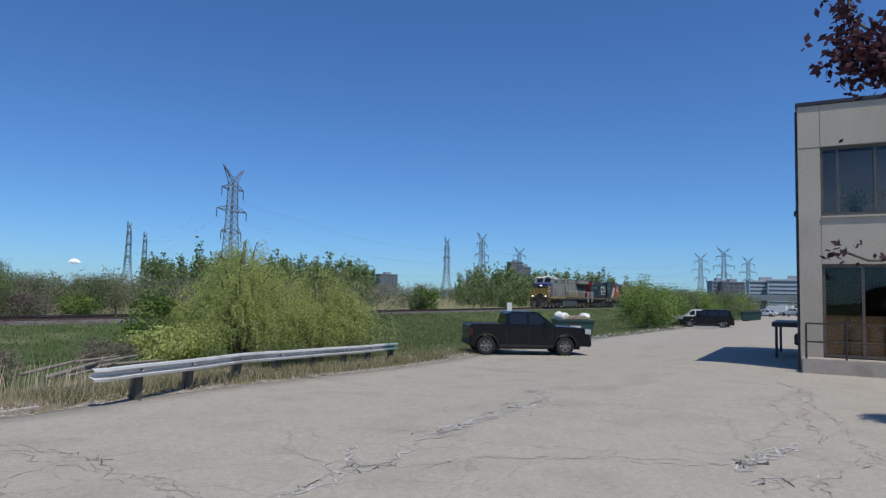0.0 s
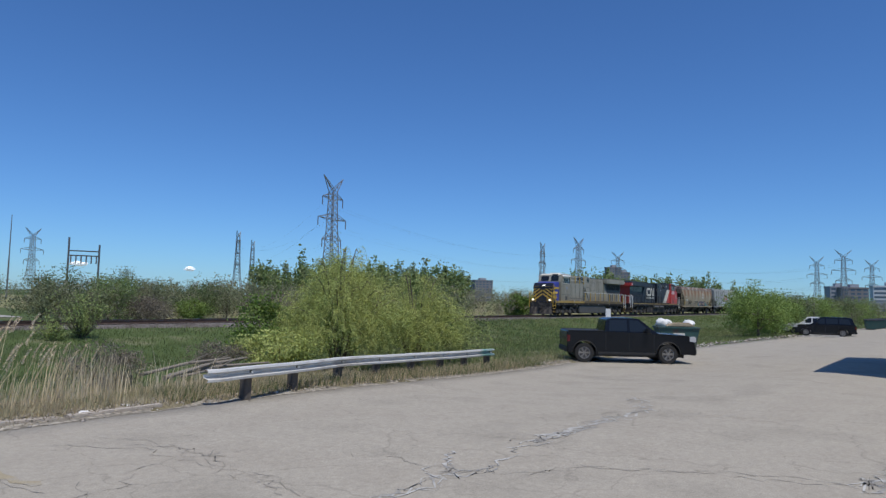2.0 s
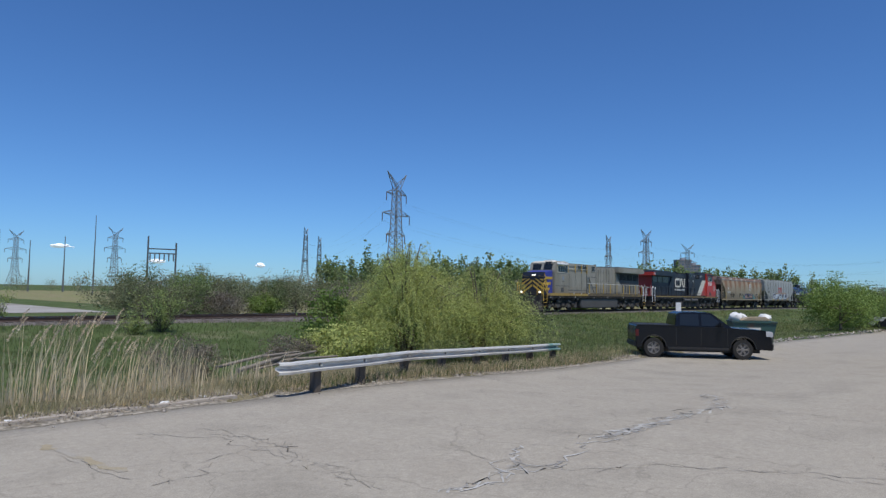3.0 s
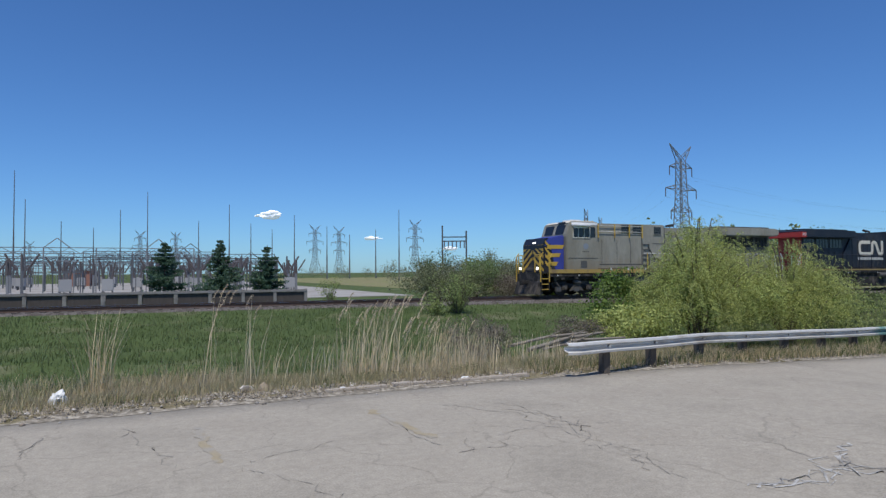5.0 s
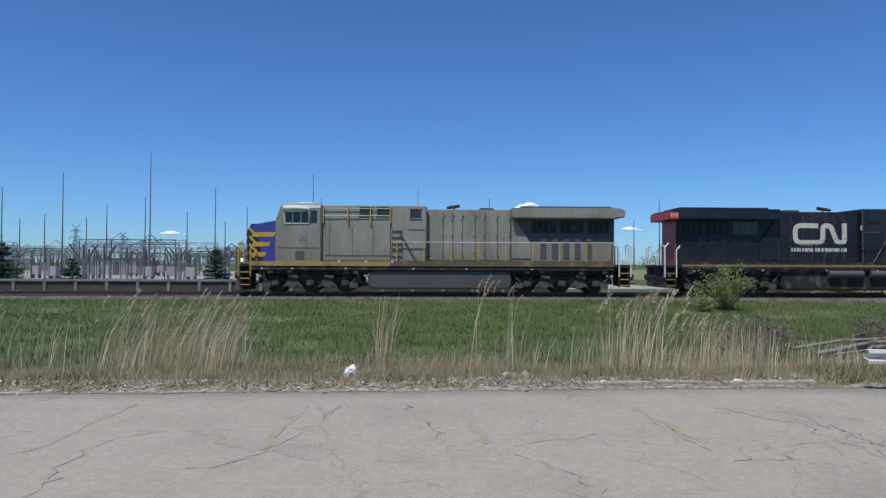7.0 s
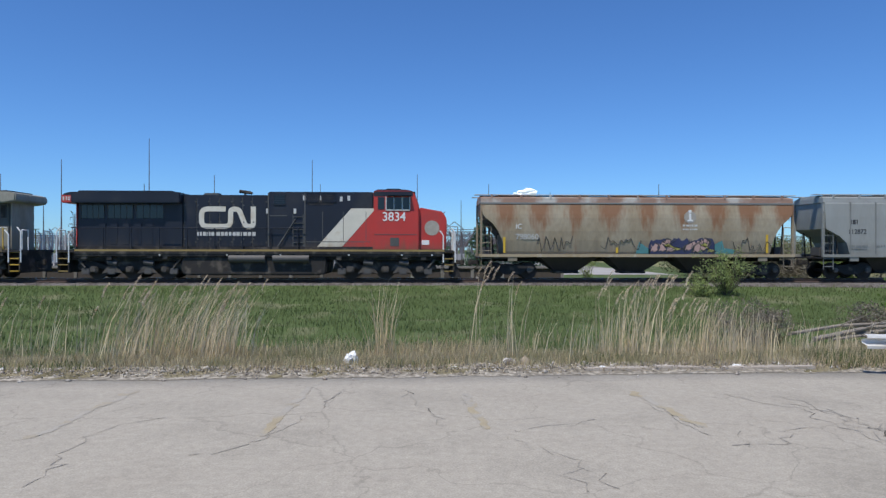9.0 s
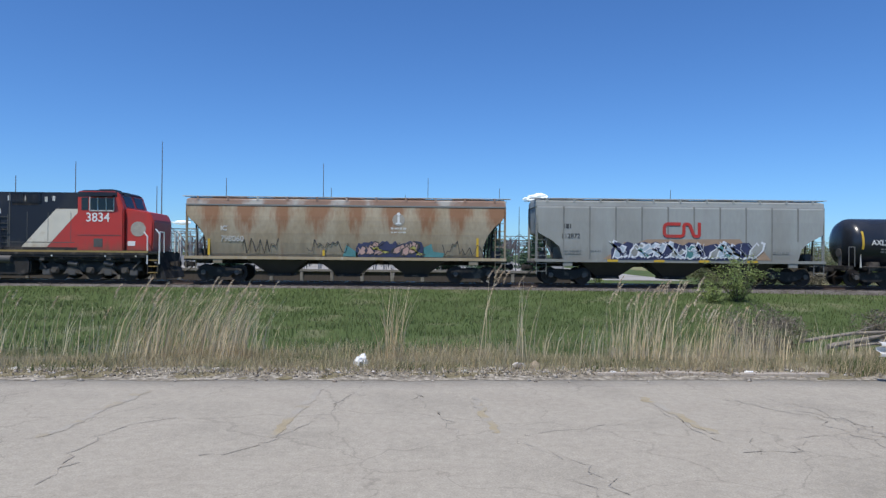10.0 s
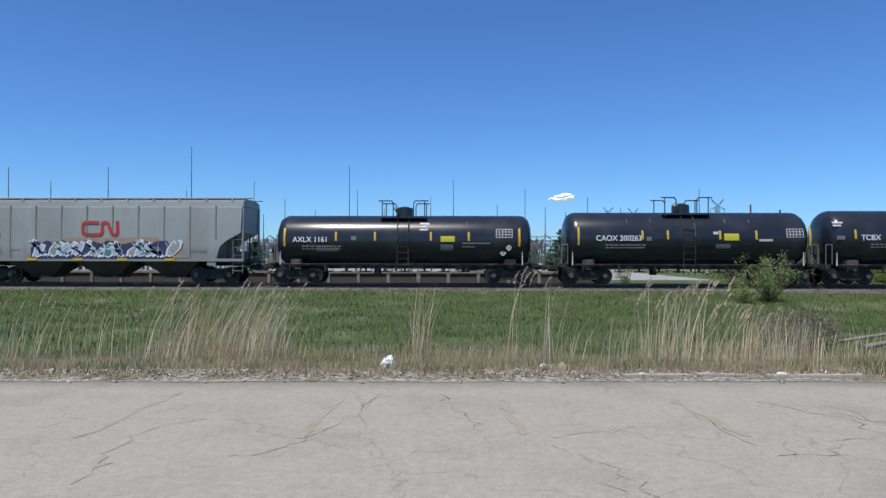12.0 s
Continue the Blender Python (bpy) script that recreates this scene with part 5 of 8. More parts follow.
# ---------------------------------------------------------------- marks on the asphalt
MARKS = [
    ('tar', [(-3.59, 6.05), (-3.61, 6.50), (-3.66, 7.02), (-3.83, 7.63), (-3.63, 8.17), (-3.21, 8.57)]),
    ('line', [(-1.88, 7.64), (-1.76, 10.35)]),
    ('tar', [(-2.45, 6.95), (-2.18, 7.14), (-1.93, 7.35), (-1.53, 8.47), (-1.17, 10.11)]),
    ('tar', [(-0.35, 10.12), (0.02, 8.75), (0.25, 7.82)]),
    ('line', [(0.59, 9.85), (0.70, 7.87)]),
    ('tar', [(0.93, 7.64), (1.06, 7.16), (1.39, 6.85), (1.57, 6.79), (1.52, 6.44), (1.67, 6.23), (1.70, 5.87)]),
    ('line', [(3.06, 9.89), (3.30, 7.89)]),
    ('tar', [(4.87, 9.92), (5.25, 9.24), (5.35, 8.43), (5.34, 7.92)]),
    ('tar', [(1.04, 7.80), (1.62, 7.96), (2.33, 8.30)]),
    ('tar', [(1.52, 6.44), (1.36, 6.19), (1.40, 5.81)]),
    ('tar', [(3.67, 7.72), (3.45, 7.07)]),
    ('pale', [(5.39, 4.80), (5.96, 4.75), (6.57, 4.92), (6.83, 4.77), (7.25, 4.64), (7.18, 4.34)]),
    ('tar', [(7.18, 4.34), (7.69, 3.98), (8.10, 3.79), (8.56, 3.09), (9.21, 2.22), (9.56, 1.06)]),
    ('pale', [(6.68, 5.00), (7.04, 5.21), (7.77, 5.60)]),
    ('tar', [(6.96, 5.18), (6.81, 5.93), (6.71, 6.53)]),
    ('tar', [(8.59, 5.43), (10.27, 5.05), (11.94, 5.29), (15.37, 5.94), (16.26, 5.54)]),
    ('pale', [(9.40, 5.01), (10.27, 5.05), (11.75, 5.20)]),
    ('tar', [(12.94, 4.62), (13.92, 3.40), (14.17, 2.34)]),
    ('pale', [(9.32, 0.77), (10.06, 0.69), (11.11, 0.32), (11.65, 0.19)]),
    ('tar', [(8.41, 0.43), (9.16, 0.32), (9.56, 0.65)]),
    ('tar', [(8.84, -0.04), (9.45, -0.13), (10.77, -0.63), (11.10, -0.85)]),
    ('tar', [(19.67, 0.75), (18.79, 0.22), (15.68, 0.27), (13.10, -0.03), (11.67, -0.18)]),
    ('tar', [(5.56, 8.01), (4.84, 6.87), (5.00, 6.35), (5.10, 5.71), (4.98, 5.30)]),
    ('tar', [(3.00, 9.19), (3.24, 7.54)]),
    ('tar', [(3.30, 7.14), (3.91, 7.27), (4.19, 7.69), (5.29, 7.84), (5.92, 7.71)]),
    ('tar', [(5.34, 8.77), (5.14, 6.03), (4.92, 5.48)]),
    ('line', [(-4.42, 7.63), (-4.34, 10.14)]),
    ('tar', [(4.21, 9.73), (5.02, 8.83), (4.96, 7.08)]),
    ('pale', [(15.57, 5.98), (13.57, 4.94), (11.40, 5.06), (8.97, 5.08), (7.18, 4.60)]),
    ('tar', [(7.70, 5.60), (6.78, 5.05), (6.49, 4.87)]),
    ('tar', [(20.31, 0.87), (18.74, 0.30), (15.73, 0.82), (14.17, 0.26), (12.07, 0.66), (9.47, 0.79)]),
    ('pale', [(9.63, 0.81), (10.90, 0.33), (11.56, 0.26)]),
    ('tar', [(11.76, -0.93), (10.45, -0.41), (9.68, -0.08), (8.66, -0.20)]),
    ('tar', [(15.91, -0.01), (13.45, -0.52), (11.58, -0.66), (11.10, -0.88)]),
    ('tar', [(13.46, 3.87), (13.67, 2.80), (13.39, 1.82)]),
    ('tar', [(7.26, 4.08), (8.16, 4.00), (8.74, 2.86), (9.52, 0.93)]),
    ('tar', [(12.07, 0.66), (12.04, -0.02), (13.45, -0.52)]),
    ('pale', [(8.70, 0.60), (9.24, 0.21), (9.68, -0.08)]),
    ('tar', [(4.91, 9.09), (5.26, 8.57), (5.03, 6.97), (4.83, 5.68)]),
    ('tar', [(18.88, 0.12), (15.91, -0.01), (14.17, 0.26)]),
]
for i, (kind, pts) in enumerate(MARKS):
    near = sum(math.hypot(*p) for p in pts) / len(pts)
    if kind == "line":
        strip_on_lot("parking_line", pts, 0.11, "yellow_line", "worn yellow parking line on the asphalt", "parking line", i, 0.004, 0.25)
    elif kind == "pale":
        strip_on_lot("filled_crack", pts, 0.012 + 0.0012 * near, "pale_crack", "crumbled pale crack in the asphalt", "crack", i, 0.007, 0.7)
        for k, (dx, dy) in enumerate(((0.07, 0.05), (-0.06, 0.08), (0.12, -0.06))):
            strip_on_lot("filled_crack", [(x + dx, y + dy) for x, y in pts[:-1 if len(pts) > 2 else None]], 0.008 + 0.0008 * near, "pale_crack", "crumbled pale crack in the asphalt", "crack", 90 + 7 * i + k, 0.0075 + 0.0006 * k, 0.9)
    else:
        strip_on_lot("crack", pts, 0.005 + 0.0006 * near, "tar", "dark crack in the asphalt", "crack", i, 0.0045, 0.6)

strip_on_lot("concrete_pad", [(71.0, 10.0), (78.5, 10.2)], 3.6, "pale_crack", "pale concrete pad under the parked cars", "pad", 5, 0.004, 0.04)

# ---------------------------------------------------------------- guardrail
GR = [(7.85, 11.28), (9.7, 11.75), (12.25, 12.5), (14.5, 12.85), (16.8, 13.08), (19.0, 13.42), (21.3, 13.72)]


def guardrail():
    thing = tagged(empty("guardrail"), "bent galvanised steel guardrail on short wooden posts", "guardrail")
    prof = [(0.0, 0.015), (-0.065, 0.03), (-0.075, 0.075), (0.045, 0.12), (0.045, 0.17), (-0.075, 0.21), (-0.065, 0.255), (0.0, 0.27)]
    ring = prof + [(n + 0.006, z) for n, z in prof[::-1]]
    path = []
    for (xa, ya), (xb, yb) in zip(GR, GR[1:]):
        for k in range(4):
            path.append((xa + (xb - xa) * k / 4, ya + (yb - ya) * k / 4))
    path.append(GR[-1])
    rings = []
    for i, (x, y) in enumerate(path):
        a, b2 = path[max(0, i - 1)], path[min(len(path) - 1, i + 1)]
        d = Vector((b2[0] - a[0], b2[1] - a[1], 0)).normalized()
        nrm = Vector((-d.y, d.x, 0))
        z0 = float(lot_z(x, y)) + 0.43 + 0.006 * math.sin(i * 0.9)
        rings.append([tuple(Vector((x, y, z0 + z)) + nrm * n) for n, z in ring])
    cut = len(rings) - 3
    part("beam", Bm().loft(rings[:cut + 1]), "galv", thing)
    part("end_beam", Bm().loft(rings[cut:]), "teal", thing, "beam end with faded teal paint")
    e = rings[0]
    d = Vector((GR[1][0] - GR[0][0], GR[1][1] - GR[0][1], 0)).normalized()
    part("end_wing", Bm().loft([[tuple(Vector(p) - d * k + Vector((-d.y, d.x, 0)) * (k * 0.5)) for p in e] for k in (0.0, 0.12, 0.25)]), "galv", thing, "flared end wing")
    for i, u in enumerate(np.linspace(0.08, 0.98, 8)):
        x = float(np.interp(u, np.linspace(0, 1, len(GR)), [p[0] for p in GR]))
        y = float(np.interp(u, np.linspace(0, 1, len(GR)), [p[1] for p in GR])) + 0.13
        z = float(lot_z(x, y))
        part("post", Bm().box(x - 0.09, x + 0.09, y - 0.08, y + 0.10, z - 0.35, z + 0.66 - 0.03 * (i % 3), 0.012), "post_wood", thing)
        part("bolt", Bm().rod((x, y - 0.16, z + 0.575), (x, y - 0.2, z + 0.575), 0.022, n=8), "galv", thing)
    return thing


guardrail()

# ---------------------------------------------------------------- vehicles
M["car_black"] = material("black_car_paint", (0.006, 0.007, 0.010), 0.25, 0, 0.15, 2.0, spec=0.35)
M["car_navy"] = material("dark_navy_car_paint", (0.006, 0.0065, 0.009), 0.25, 0, 0.15, 2.0, spec=0.35)
M["car_white"] = material("white_car_paint", (0.72, 0.73, 0.74), 0.25, 0, 0.05, 2.0)
M["car_silver"] = material("silver_car_paint", (0.35, 0.36, 0.37), 0.3, 0.3, 0.05, 2.0)
M["tyre"] = material("tyre_rubber", (0.018, 0.018, 0.018), 0.85, 0, 0.3, 0.3)
M["rim_dark"] = material("dark_alloy", (0.10, 0.10, 0.10), 0.4, 0.5, 0.15, 0.3)
M["rim"] = material("alloy_rim", (0.27, 0.26, 0.25), 0.4, 0.5, 0.15, 0.3)
M["chrome"] = material("chrome_trim", (0.7, 0.7, 0.7), 0.15, 1.0, 0.05)
M["tail"] = material("red_lens", (0.09, 0.006, 0.006), 0.25)
M["lens"] = material("headlamp_lens", (0.6, 0.6, 0.62), 0.12, 0.3)
M["trim_black"] = material("black_plastic", (0.02, 0.02, 0.02), 0.6, 0, 0.2, 0.5)


def car_wheel(car, x, y, r, w=0.26):
    s = 1 if y > 0 else -1
    prof = [(w / 2, r * 0.62), (w / 2, r * 0.93), (w * 0.36, r), (-w * 0.36, r), (-w / 2, r * 0.93), (-w / 2, r * 0.62)]
    b = Bm()
    rings = [[(x + q * math.cos(a), y + k, r + q * math.sin(a)) for k, q in prof] for a in np.linspace(0, 2 * math.pi, 28, endpoint=False)]
    b.loft(rings + [rings[0]], caps=False)
    wheel = part("wheel", b, "tyre", car, smooth=True)
    rb = Bm().rod((x, y + s * 0.02, r), (x, y + s * 0.06, r), r * 0.62, n=24)
    part("rim", rb, "rim_dark", wheel)
    lipr = [[(x + (r * 0.62 + dq) * math.cos(a), y + s * dk, r + (r * 0.62 + dq) * math.sin(a)) for dk, dq in ((0.05, -0.03), (0.12, -0.02), (0.12, 0.012), (0.05, 0.012))] for a in np.linspace(0, 2 * math.pi, 28, endpoint=False)]
    part("rim_lip", Bm().loft(lipr + [lipr[0]], caps=False), "rim", wheel)
    for k in range(12):
        a = (k // 2) * math.pi / 3 + (0.13 if k % 2 else -0.13)
        c, q = math.cos(a), math.sin(a)
        part("spoke", Bm().rod((x + 0.05 * c, y + s * 0.09, r + 0.05 * q), (x + r * 0.6 * c, y + s * 0.10, r + r * 0.6 * q), 0.018, 0.024, n=5), "rim", wheel)
    part("hub", Bm().rod((x, y + s * 0.06, r), (x, y + s * 0.12, r), 0.07, n=12), "rim", wheel)


def arch(xc, r, z0, n=9):
    return [(xc + r * math.cos(a), z0 + r * math.sin(a)) for a in np.linspace(math.pi, 0, n)]


def vehicle(name, label, m, paint, lower, wheels, r, width, roof, shoulder, windows, bed=None, seams=(), group=""):
    """lower: the body's side outline from the rear sill over the top to the front sill; wheel arches are cut below.
    roof: the greenhouse outline; windows: outlines on its side."""
    car = tagged(empty(name, m), label, name.replace("_", " "), group)
    h = width / 2
    sill = 0.42 if bed else 0.32
    under = [(lower[-1][0], sill)]
    for xc in sorted(wheels, reverse=True):
        under += arch(xc, r + 0.09, sill)[::-1]
    under += [(lower[0][0], sill)]
    part("body", Bm().prism(lower + under, -h, h, 0.035), paint, car, smooth=True)
    # greenhouse narrows upwards
    zb, zt = min(z for _, z in roof), max(z for _, z in roof)
    def inset(z):
        return h - 0.06 - 0.16 * (z - zb) / (zt - zb)
    part("cabin", Bm().loft([[(x, -inset(z), z) for x, z in roof], [(x, inset(z), z) for x, z in roof]]), paint, car)
    for s in (-1, 1):
        for o in windows:
            q = Bm()
            q.loft([[(x, s * (inset(z) + 0.004), z) for x, z in o], [(x, s * (inset(z) + 0.012), z) for x, z in o]])
            part("side_window", q, "glass", car, "dark side window")
    ws = [p for p in roof]
    f0, f1 = max(ws, key=lambda p: p[0]), max([p for p in ws if p[1] > zt - 0.08], key=lambda p: p[0])
    r0, r1 = min(ws, key=lambda p: p[0]), min([p for p in ws if p[1] > zt - 0.08], key=lambda p: p[0])
    for nm, a, b2, sg in (("windscreen", f0, f1, 1), ("rear_window", r0, r1, -1)):
        q = Bm()
        lo, hi = (a[0] + (b2[0] - a[0]) * 0.08, a[1] + (b2[1] - a[1]) * 0.08), (a[0] + (b2[0] - a[0]) * 0.9, a[1] + (b2[1] - a[1]) * 0.9)
        q.loft([[(lo[0] + sg * d, -inset(lo[1]) + 0.1, lo[1] + d * 0.5), (lo[0] + sg * d, inset(lo[1]) - 0.1, lo[1] + d * 0.5), (hi[0] + sg * d, inset(hi[1]) - 0.1, hi[1] + d * 0.5), (hi[0] + sg * d, -inset(hi[1]) + 0.1, hi[1] + d * 0.5)] for d in (0.006, 0.016)])
        part(nm, q, "glass", car)
    x0, x1 = lower[0][0], lower[-1][0]
    part("front_bumper", Bm().box(x1 - 0.18, x1 + 0.06, -h + 0.05, h - 0.05, sill - 0.02, sill + 0.30, 0.04), "trim_black" if bed else paint, car)
    part("rear_bumper", Bm().box(x0 - 0.06, x0 + 0.15, -h + 0.05, h - 0.05, sill + 0.02, sill + 0.25, 0.04), "trim_black", car)
    part("grille", Bm().box(x1 - 0.03, x1 + 0.03, -h * 0.55, h * 0.55, shoulder - 0.38, shoulder - 0.06, 0.02), "trim_black", car)
    for s in (-1, 1):
        part("headlight", Bm().box(x1 - 0.30, x1 + 0.012, s * (h - 0.14) - 0.16, s * (h - 0.14) + 0.155, shoulder - 0.28, shoulder - 0.04, 0.03), "lens", car, "clear headlamp")
        part("tail_light", Bm().box(x0 - 0.012, x0 + 0.14, s * (h - 0.08) - 0.09, s * (h - 0.08) + 0.09, shoulder - 0.36, shoulder - 0.04, 0.02), "tail", car, "red tail lamp")
        part("mirror", Bm().box(f0[0] - 0.62, f0[0] - 0.42, s * (h + 0.02), s * (h + 0.26), zb + 0.05, zb + 0.25, 0.04), paint, car)
        for x in seams:
            part("door_seam", Bm().box(x - 0.008, x + 0.008, s * h - 0.004, s * h + 0.003, sill + 0.12, zb - 0.02), "trim_black", car)
            part("door_handle", Bm().box(x + 0.06, x + 0.26, s * h - 0.01, s * h + 0.03, zb - 0.16, zb - 0.12, 0.01), paint, car)
        part("rocker_panel", Bm().box(min(wheels) + r + 0.15, max(wheels) - r - 0.15, s * h - 0.06, s * h + 0.01, sill - 0.06, sill + 0.06, 0.02), "trim_black", car)
        for xc in wheels:
            car_wheel(car, xc, s * (h - 0.14), r)
            lip = [(xc + (r + 0.11) * math.cos(a), s * (h + 0.005), sill + (r + 0.11) * math.sin(a)) for a in np.linspace(0.05, math.pi - 0.05, 10)]
            part("arch_lip", Bm().pipe(lip, 0.025, 5), "trim_black" if bed else paint, car)
    part("chassis", Bm().box(x0 + 0.4, x1 - 0.4, -h + 0.35, h - 0.35, sill - 0.16, sill + 0.05), "trim_black", car)
    if bed:
        for s in (-1, 1):
            part("running_board", Bm().box(min(wheels) + r + 0.2, max(wheels) - r - 0.2, s * (h - 0.02) - 0.06, s * (h - 0.02) + 0.10, sill - 0.09, sill - 0.03, 0.015), "trim_black", car)
            part("bed_rail", Bm().box(bed[0], bed[1], s * (h - 0.06) - 0.05, s * (h - 0.06) + 0.05, bed[2] + 0.005, bed[2] + 0.045, 0.015), "trim_black", car)
            part("fog_light", Bm().rod((x1 + 0.04, s * (h - 0.3), sill + 0.12), (x1 + 0.07, s * (h - 0.3), sill + 0.12), 0.06, n=12), "lens", car)
            part("window_trim", Bm().box(roof[0][0] + 0.12, f0[0] - 0.3, s * (h - 0.055) - 0.01, s * (h - 0.055) + 0.012, zb + 0.015, zb + 0.04), "trim_black", car)
        for k in range(3):
            part("grille_bar", Bm().box(x1 + 0.02, x1 + 0.045, -h * 0.5, h * 0.5, shoulder - 0.34 + 0.1 * k, shoulder - 0.31 + 0.1 * k), "rim", car)
        part("tow_hook", Bm().box(x1 + 0.05, x1 + 0.10, -h * 0.45, -h * 0.38, sill + 0.02, sill + 0.08, 0.01), "chrome", car)
        part("antenna", Bm().rod((f0[0] - 0.1, -h + 0.12, zb - 0.05), (f0[0] - 0.3, -h + 0.12, zb + 0.55), 0.006, n=5), "trim_black", car)
    part("plate", Bm().box(x1 + 0.055, x1 + 0.065, -0.15, 0.15, sill + 0.06, sill + 0.2), "decal", car)
    if bed:
        part("bed_cover", Bm().box(bed[0], bed[1], -h + 0.1, h - 0.1, bed[2], bed[2] + 0.03, 0.01), "trim_black", car, "black bed cover")
    return car


def on_lot(x, y, heading):
    return pose(x, y, float(lot_z(x, y)), 0, 0, heading)


PK = [(-2.68, 0.55), (-2.7, 1.28), (-2.66, 1.36), (-1.0, 1.36), (1.05, 1.31), (1.3, 1.31), (2.55, 1.25), (2.84, 1.14), (2.92, 0.6)]
vehicle("pickup_truck", "black crew-cab pickup truck parked at the lot's edge", on_lot(29.15, 11.85, -53.2), "car_navy", PK, (-1.93, 1.72), 0.42, 2.0,
        [(-1.02, 1.33), (-0.92, 1.88), (-0.7, 1.95), (0.35, 1.95), (0.5, 1.92), (1.32, 1.29)], 1.24,
        [[(-0.84, 1.38), (-0.80, 1.85), (-0.05, 1.87), (-0.05, 1.38)], [(0.06, 1.38), (0.06, 1.87), (0.44, 1.85), (1.0, 1.38)]], (-2.6, -1.05, 1.35), (-1.0, 0.02, 1.1))
SV = [(-2.6, 0.5), (-2.62, 1.05), (-2.5, 1.15), (0.9, 1.13), (2.3, 1.05), (2.55, 0.9), (2.6, 0.5)]
SVR = [(-2.5, 1.13), (-2.25, 1.78), (-1.9, 1.86), (0.2, 1.86), (0.4, 1.82), (1.15, 1.13)]
SVW = [[(-2.15, 1.22), (-2.0, 1.7), (-1.2, 1.74), (-1.2, 1.22)], [(-1.1, 1.22), (-1.1, 1.74), (-0.1, 1.74), (-0.1, 1.22)], [(0.0, 1.22), (0.0, 1.74), (0.3, 1.72), (0.85, 1.22)]]
vehicle("sport_utility_vehicle", "black sport utility vehicle parked across the lot's edge", on_lot(74.3, 9.9, 98), "car_black", SV, (-1.5, 1.6), 0.39, 2.0, SVR, 1.08, SVW, None, (-1.15, -0.05, 1.0))
vehicle("parked_car", "white estate car parked behind the black one", on_lot(78.5, 11.6, 95), "car_white", [(x, z * 0.97) for x, z in SV], (-1.5, 1.6), 0.36, 1.9, [(x, z * 0.97) for x, z in SVR], 1.02, [[(x, z * 0.97) for x, z in o] for o in SVW], None, (-1.15, -0.05))
SD = [(-2.25, 0.45), (-2.3, 0.9), (-1.7, 0.98), (1.0, 0.93), (2.1, 0.78), (2.3, 0.5)]
SDR = [(-1.75, 0.95), (-1.0, 1.42), (-0.6, 1.46), (0.1, 1.44), (1.05, 0.93)]
SDW = [[(-1.2, 1.02), (-0.9, 1.34), (-0.3, 1.38), (-0.3, 1.02)], [(-0.2, 1.02), (-0.2, 1.38), (0.1, 1.36), (0.7, 1.02)]]
for i, (x, y, hd, paint, lab) in enumerate(((150, 9.0, 75, "car_white", "white saloon car parked far down the lot"), (172, 6.2, 80, "car_silver", "silver saloon car far down the lot"), (140, 3.6, 60, "car_white", "white saloon car beside the warehouse"))):
    vehicle("parked_car", lab, on_lot(x, y, hd), paint, SD, (-1.35, 1.4), 0.32, 1.8, SDR, 0.85, SDW, None, (-0.25,))
VN = [(-2.7, 0.5), (-2.72, 2.1), (-2.5, 2.25), (0.9, 2.25), (1.5, 1.5), (2.5, 1.15), (2.7, 0.5)]
for x, y in ((165, 8.2), (190, 7.6)):
    vehicle("parked_van", "white delivery van parked far down the lot", on_lot(x, y, 80), "car_white", VN, (-1.7, 1.8), 0.36, 2.0, [(0.5, 1.45), (0.55, 2.2), (0.9, 2.24), (1.45, 1.45)], 1.05, [[(0.6, 1.5), (0.62, 2.0), (0.9, 2.0), (1.3, 1.5)]], None, (0.5,))

# skip full of bags, and a small sign, behind the pickup
M["skip_teal"] = material("dull_teal_steel", (0.03, 0.085, 0.08), 0.6, 0, 0.2, 0.6, (0.07, 0.06, 0.05), 0.3)
M["bag"] = material("white_plastic_bag", (0.72, 0.72, 0.70), 0.45, 0, 0.08, 0.3)
M["card"] = material("brown_cardboard", (0.36, 0.29, 0.20), 0.85, 0, 0.15, 0.3)
sx, sy = 37.2, 12.1
sz = float(lot_z(sx, sy))
skip = tagged(empty("waste_skip", pose(sx, sy, sz, 0, 0, -60)), "teal steel waste skip heaped with bags and board", "skip")
part("shell", Bm().loft([[(-0.85, -0.7, 0.08), (0.85, -0.7, 0.08), (0.85, 0.7, 0.08), (-0.85, 0.7, 0.08)], [(-1.05, -0.85, 1.35), (1.05, -0.85, 1.35), (1.05, 0.85, 1.35), (-1.05, 0.85, 1.35)]]), "skip_teal", skip)
part("rim", Bm().box(-1.1, 1.1, -0.9, 0.9, 1.33, 1.42, 0.02), "skip_teal", skip)
part("label_plate", Bm().box(-0.3, 0.3, -0.82, -0.78, 0.9, 1.15), "decal", skip)
for x in (-0.7, 0.7):
    part("runner", Bm().box(x - 0.08, x + 0.08, -0.7, 0.7, 0.0, 0.09), "trim_black", skip)


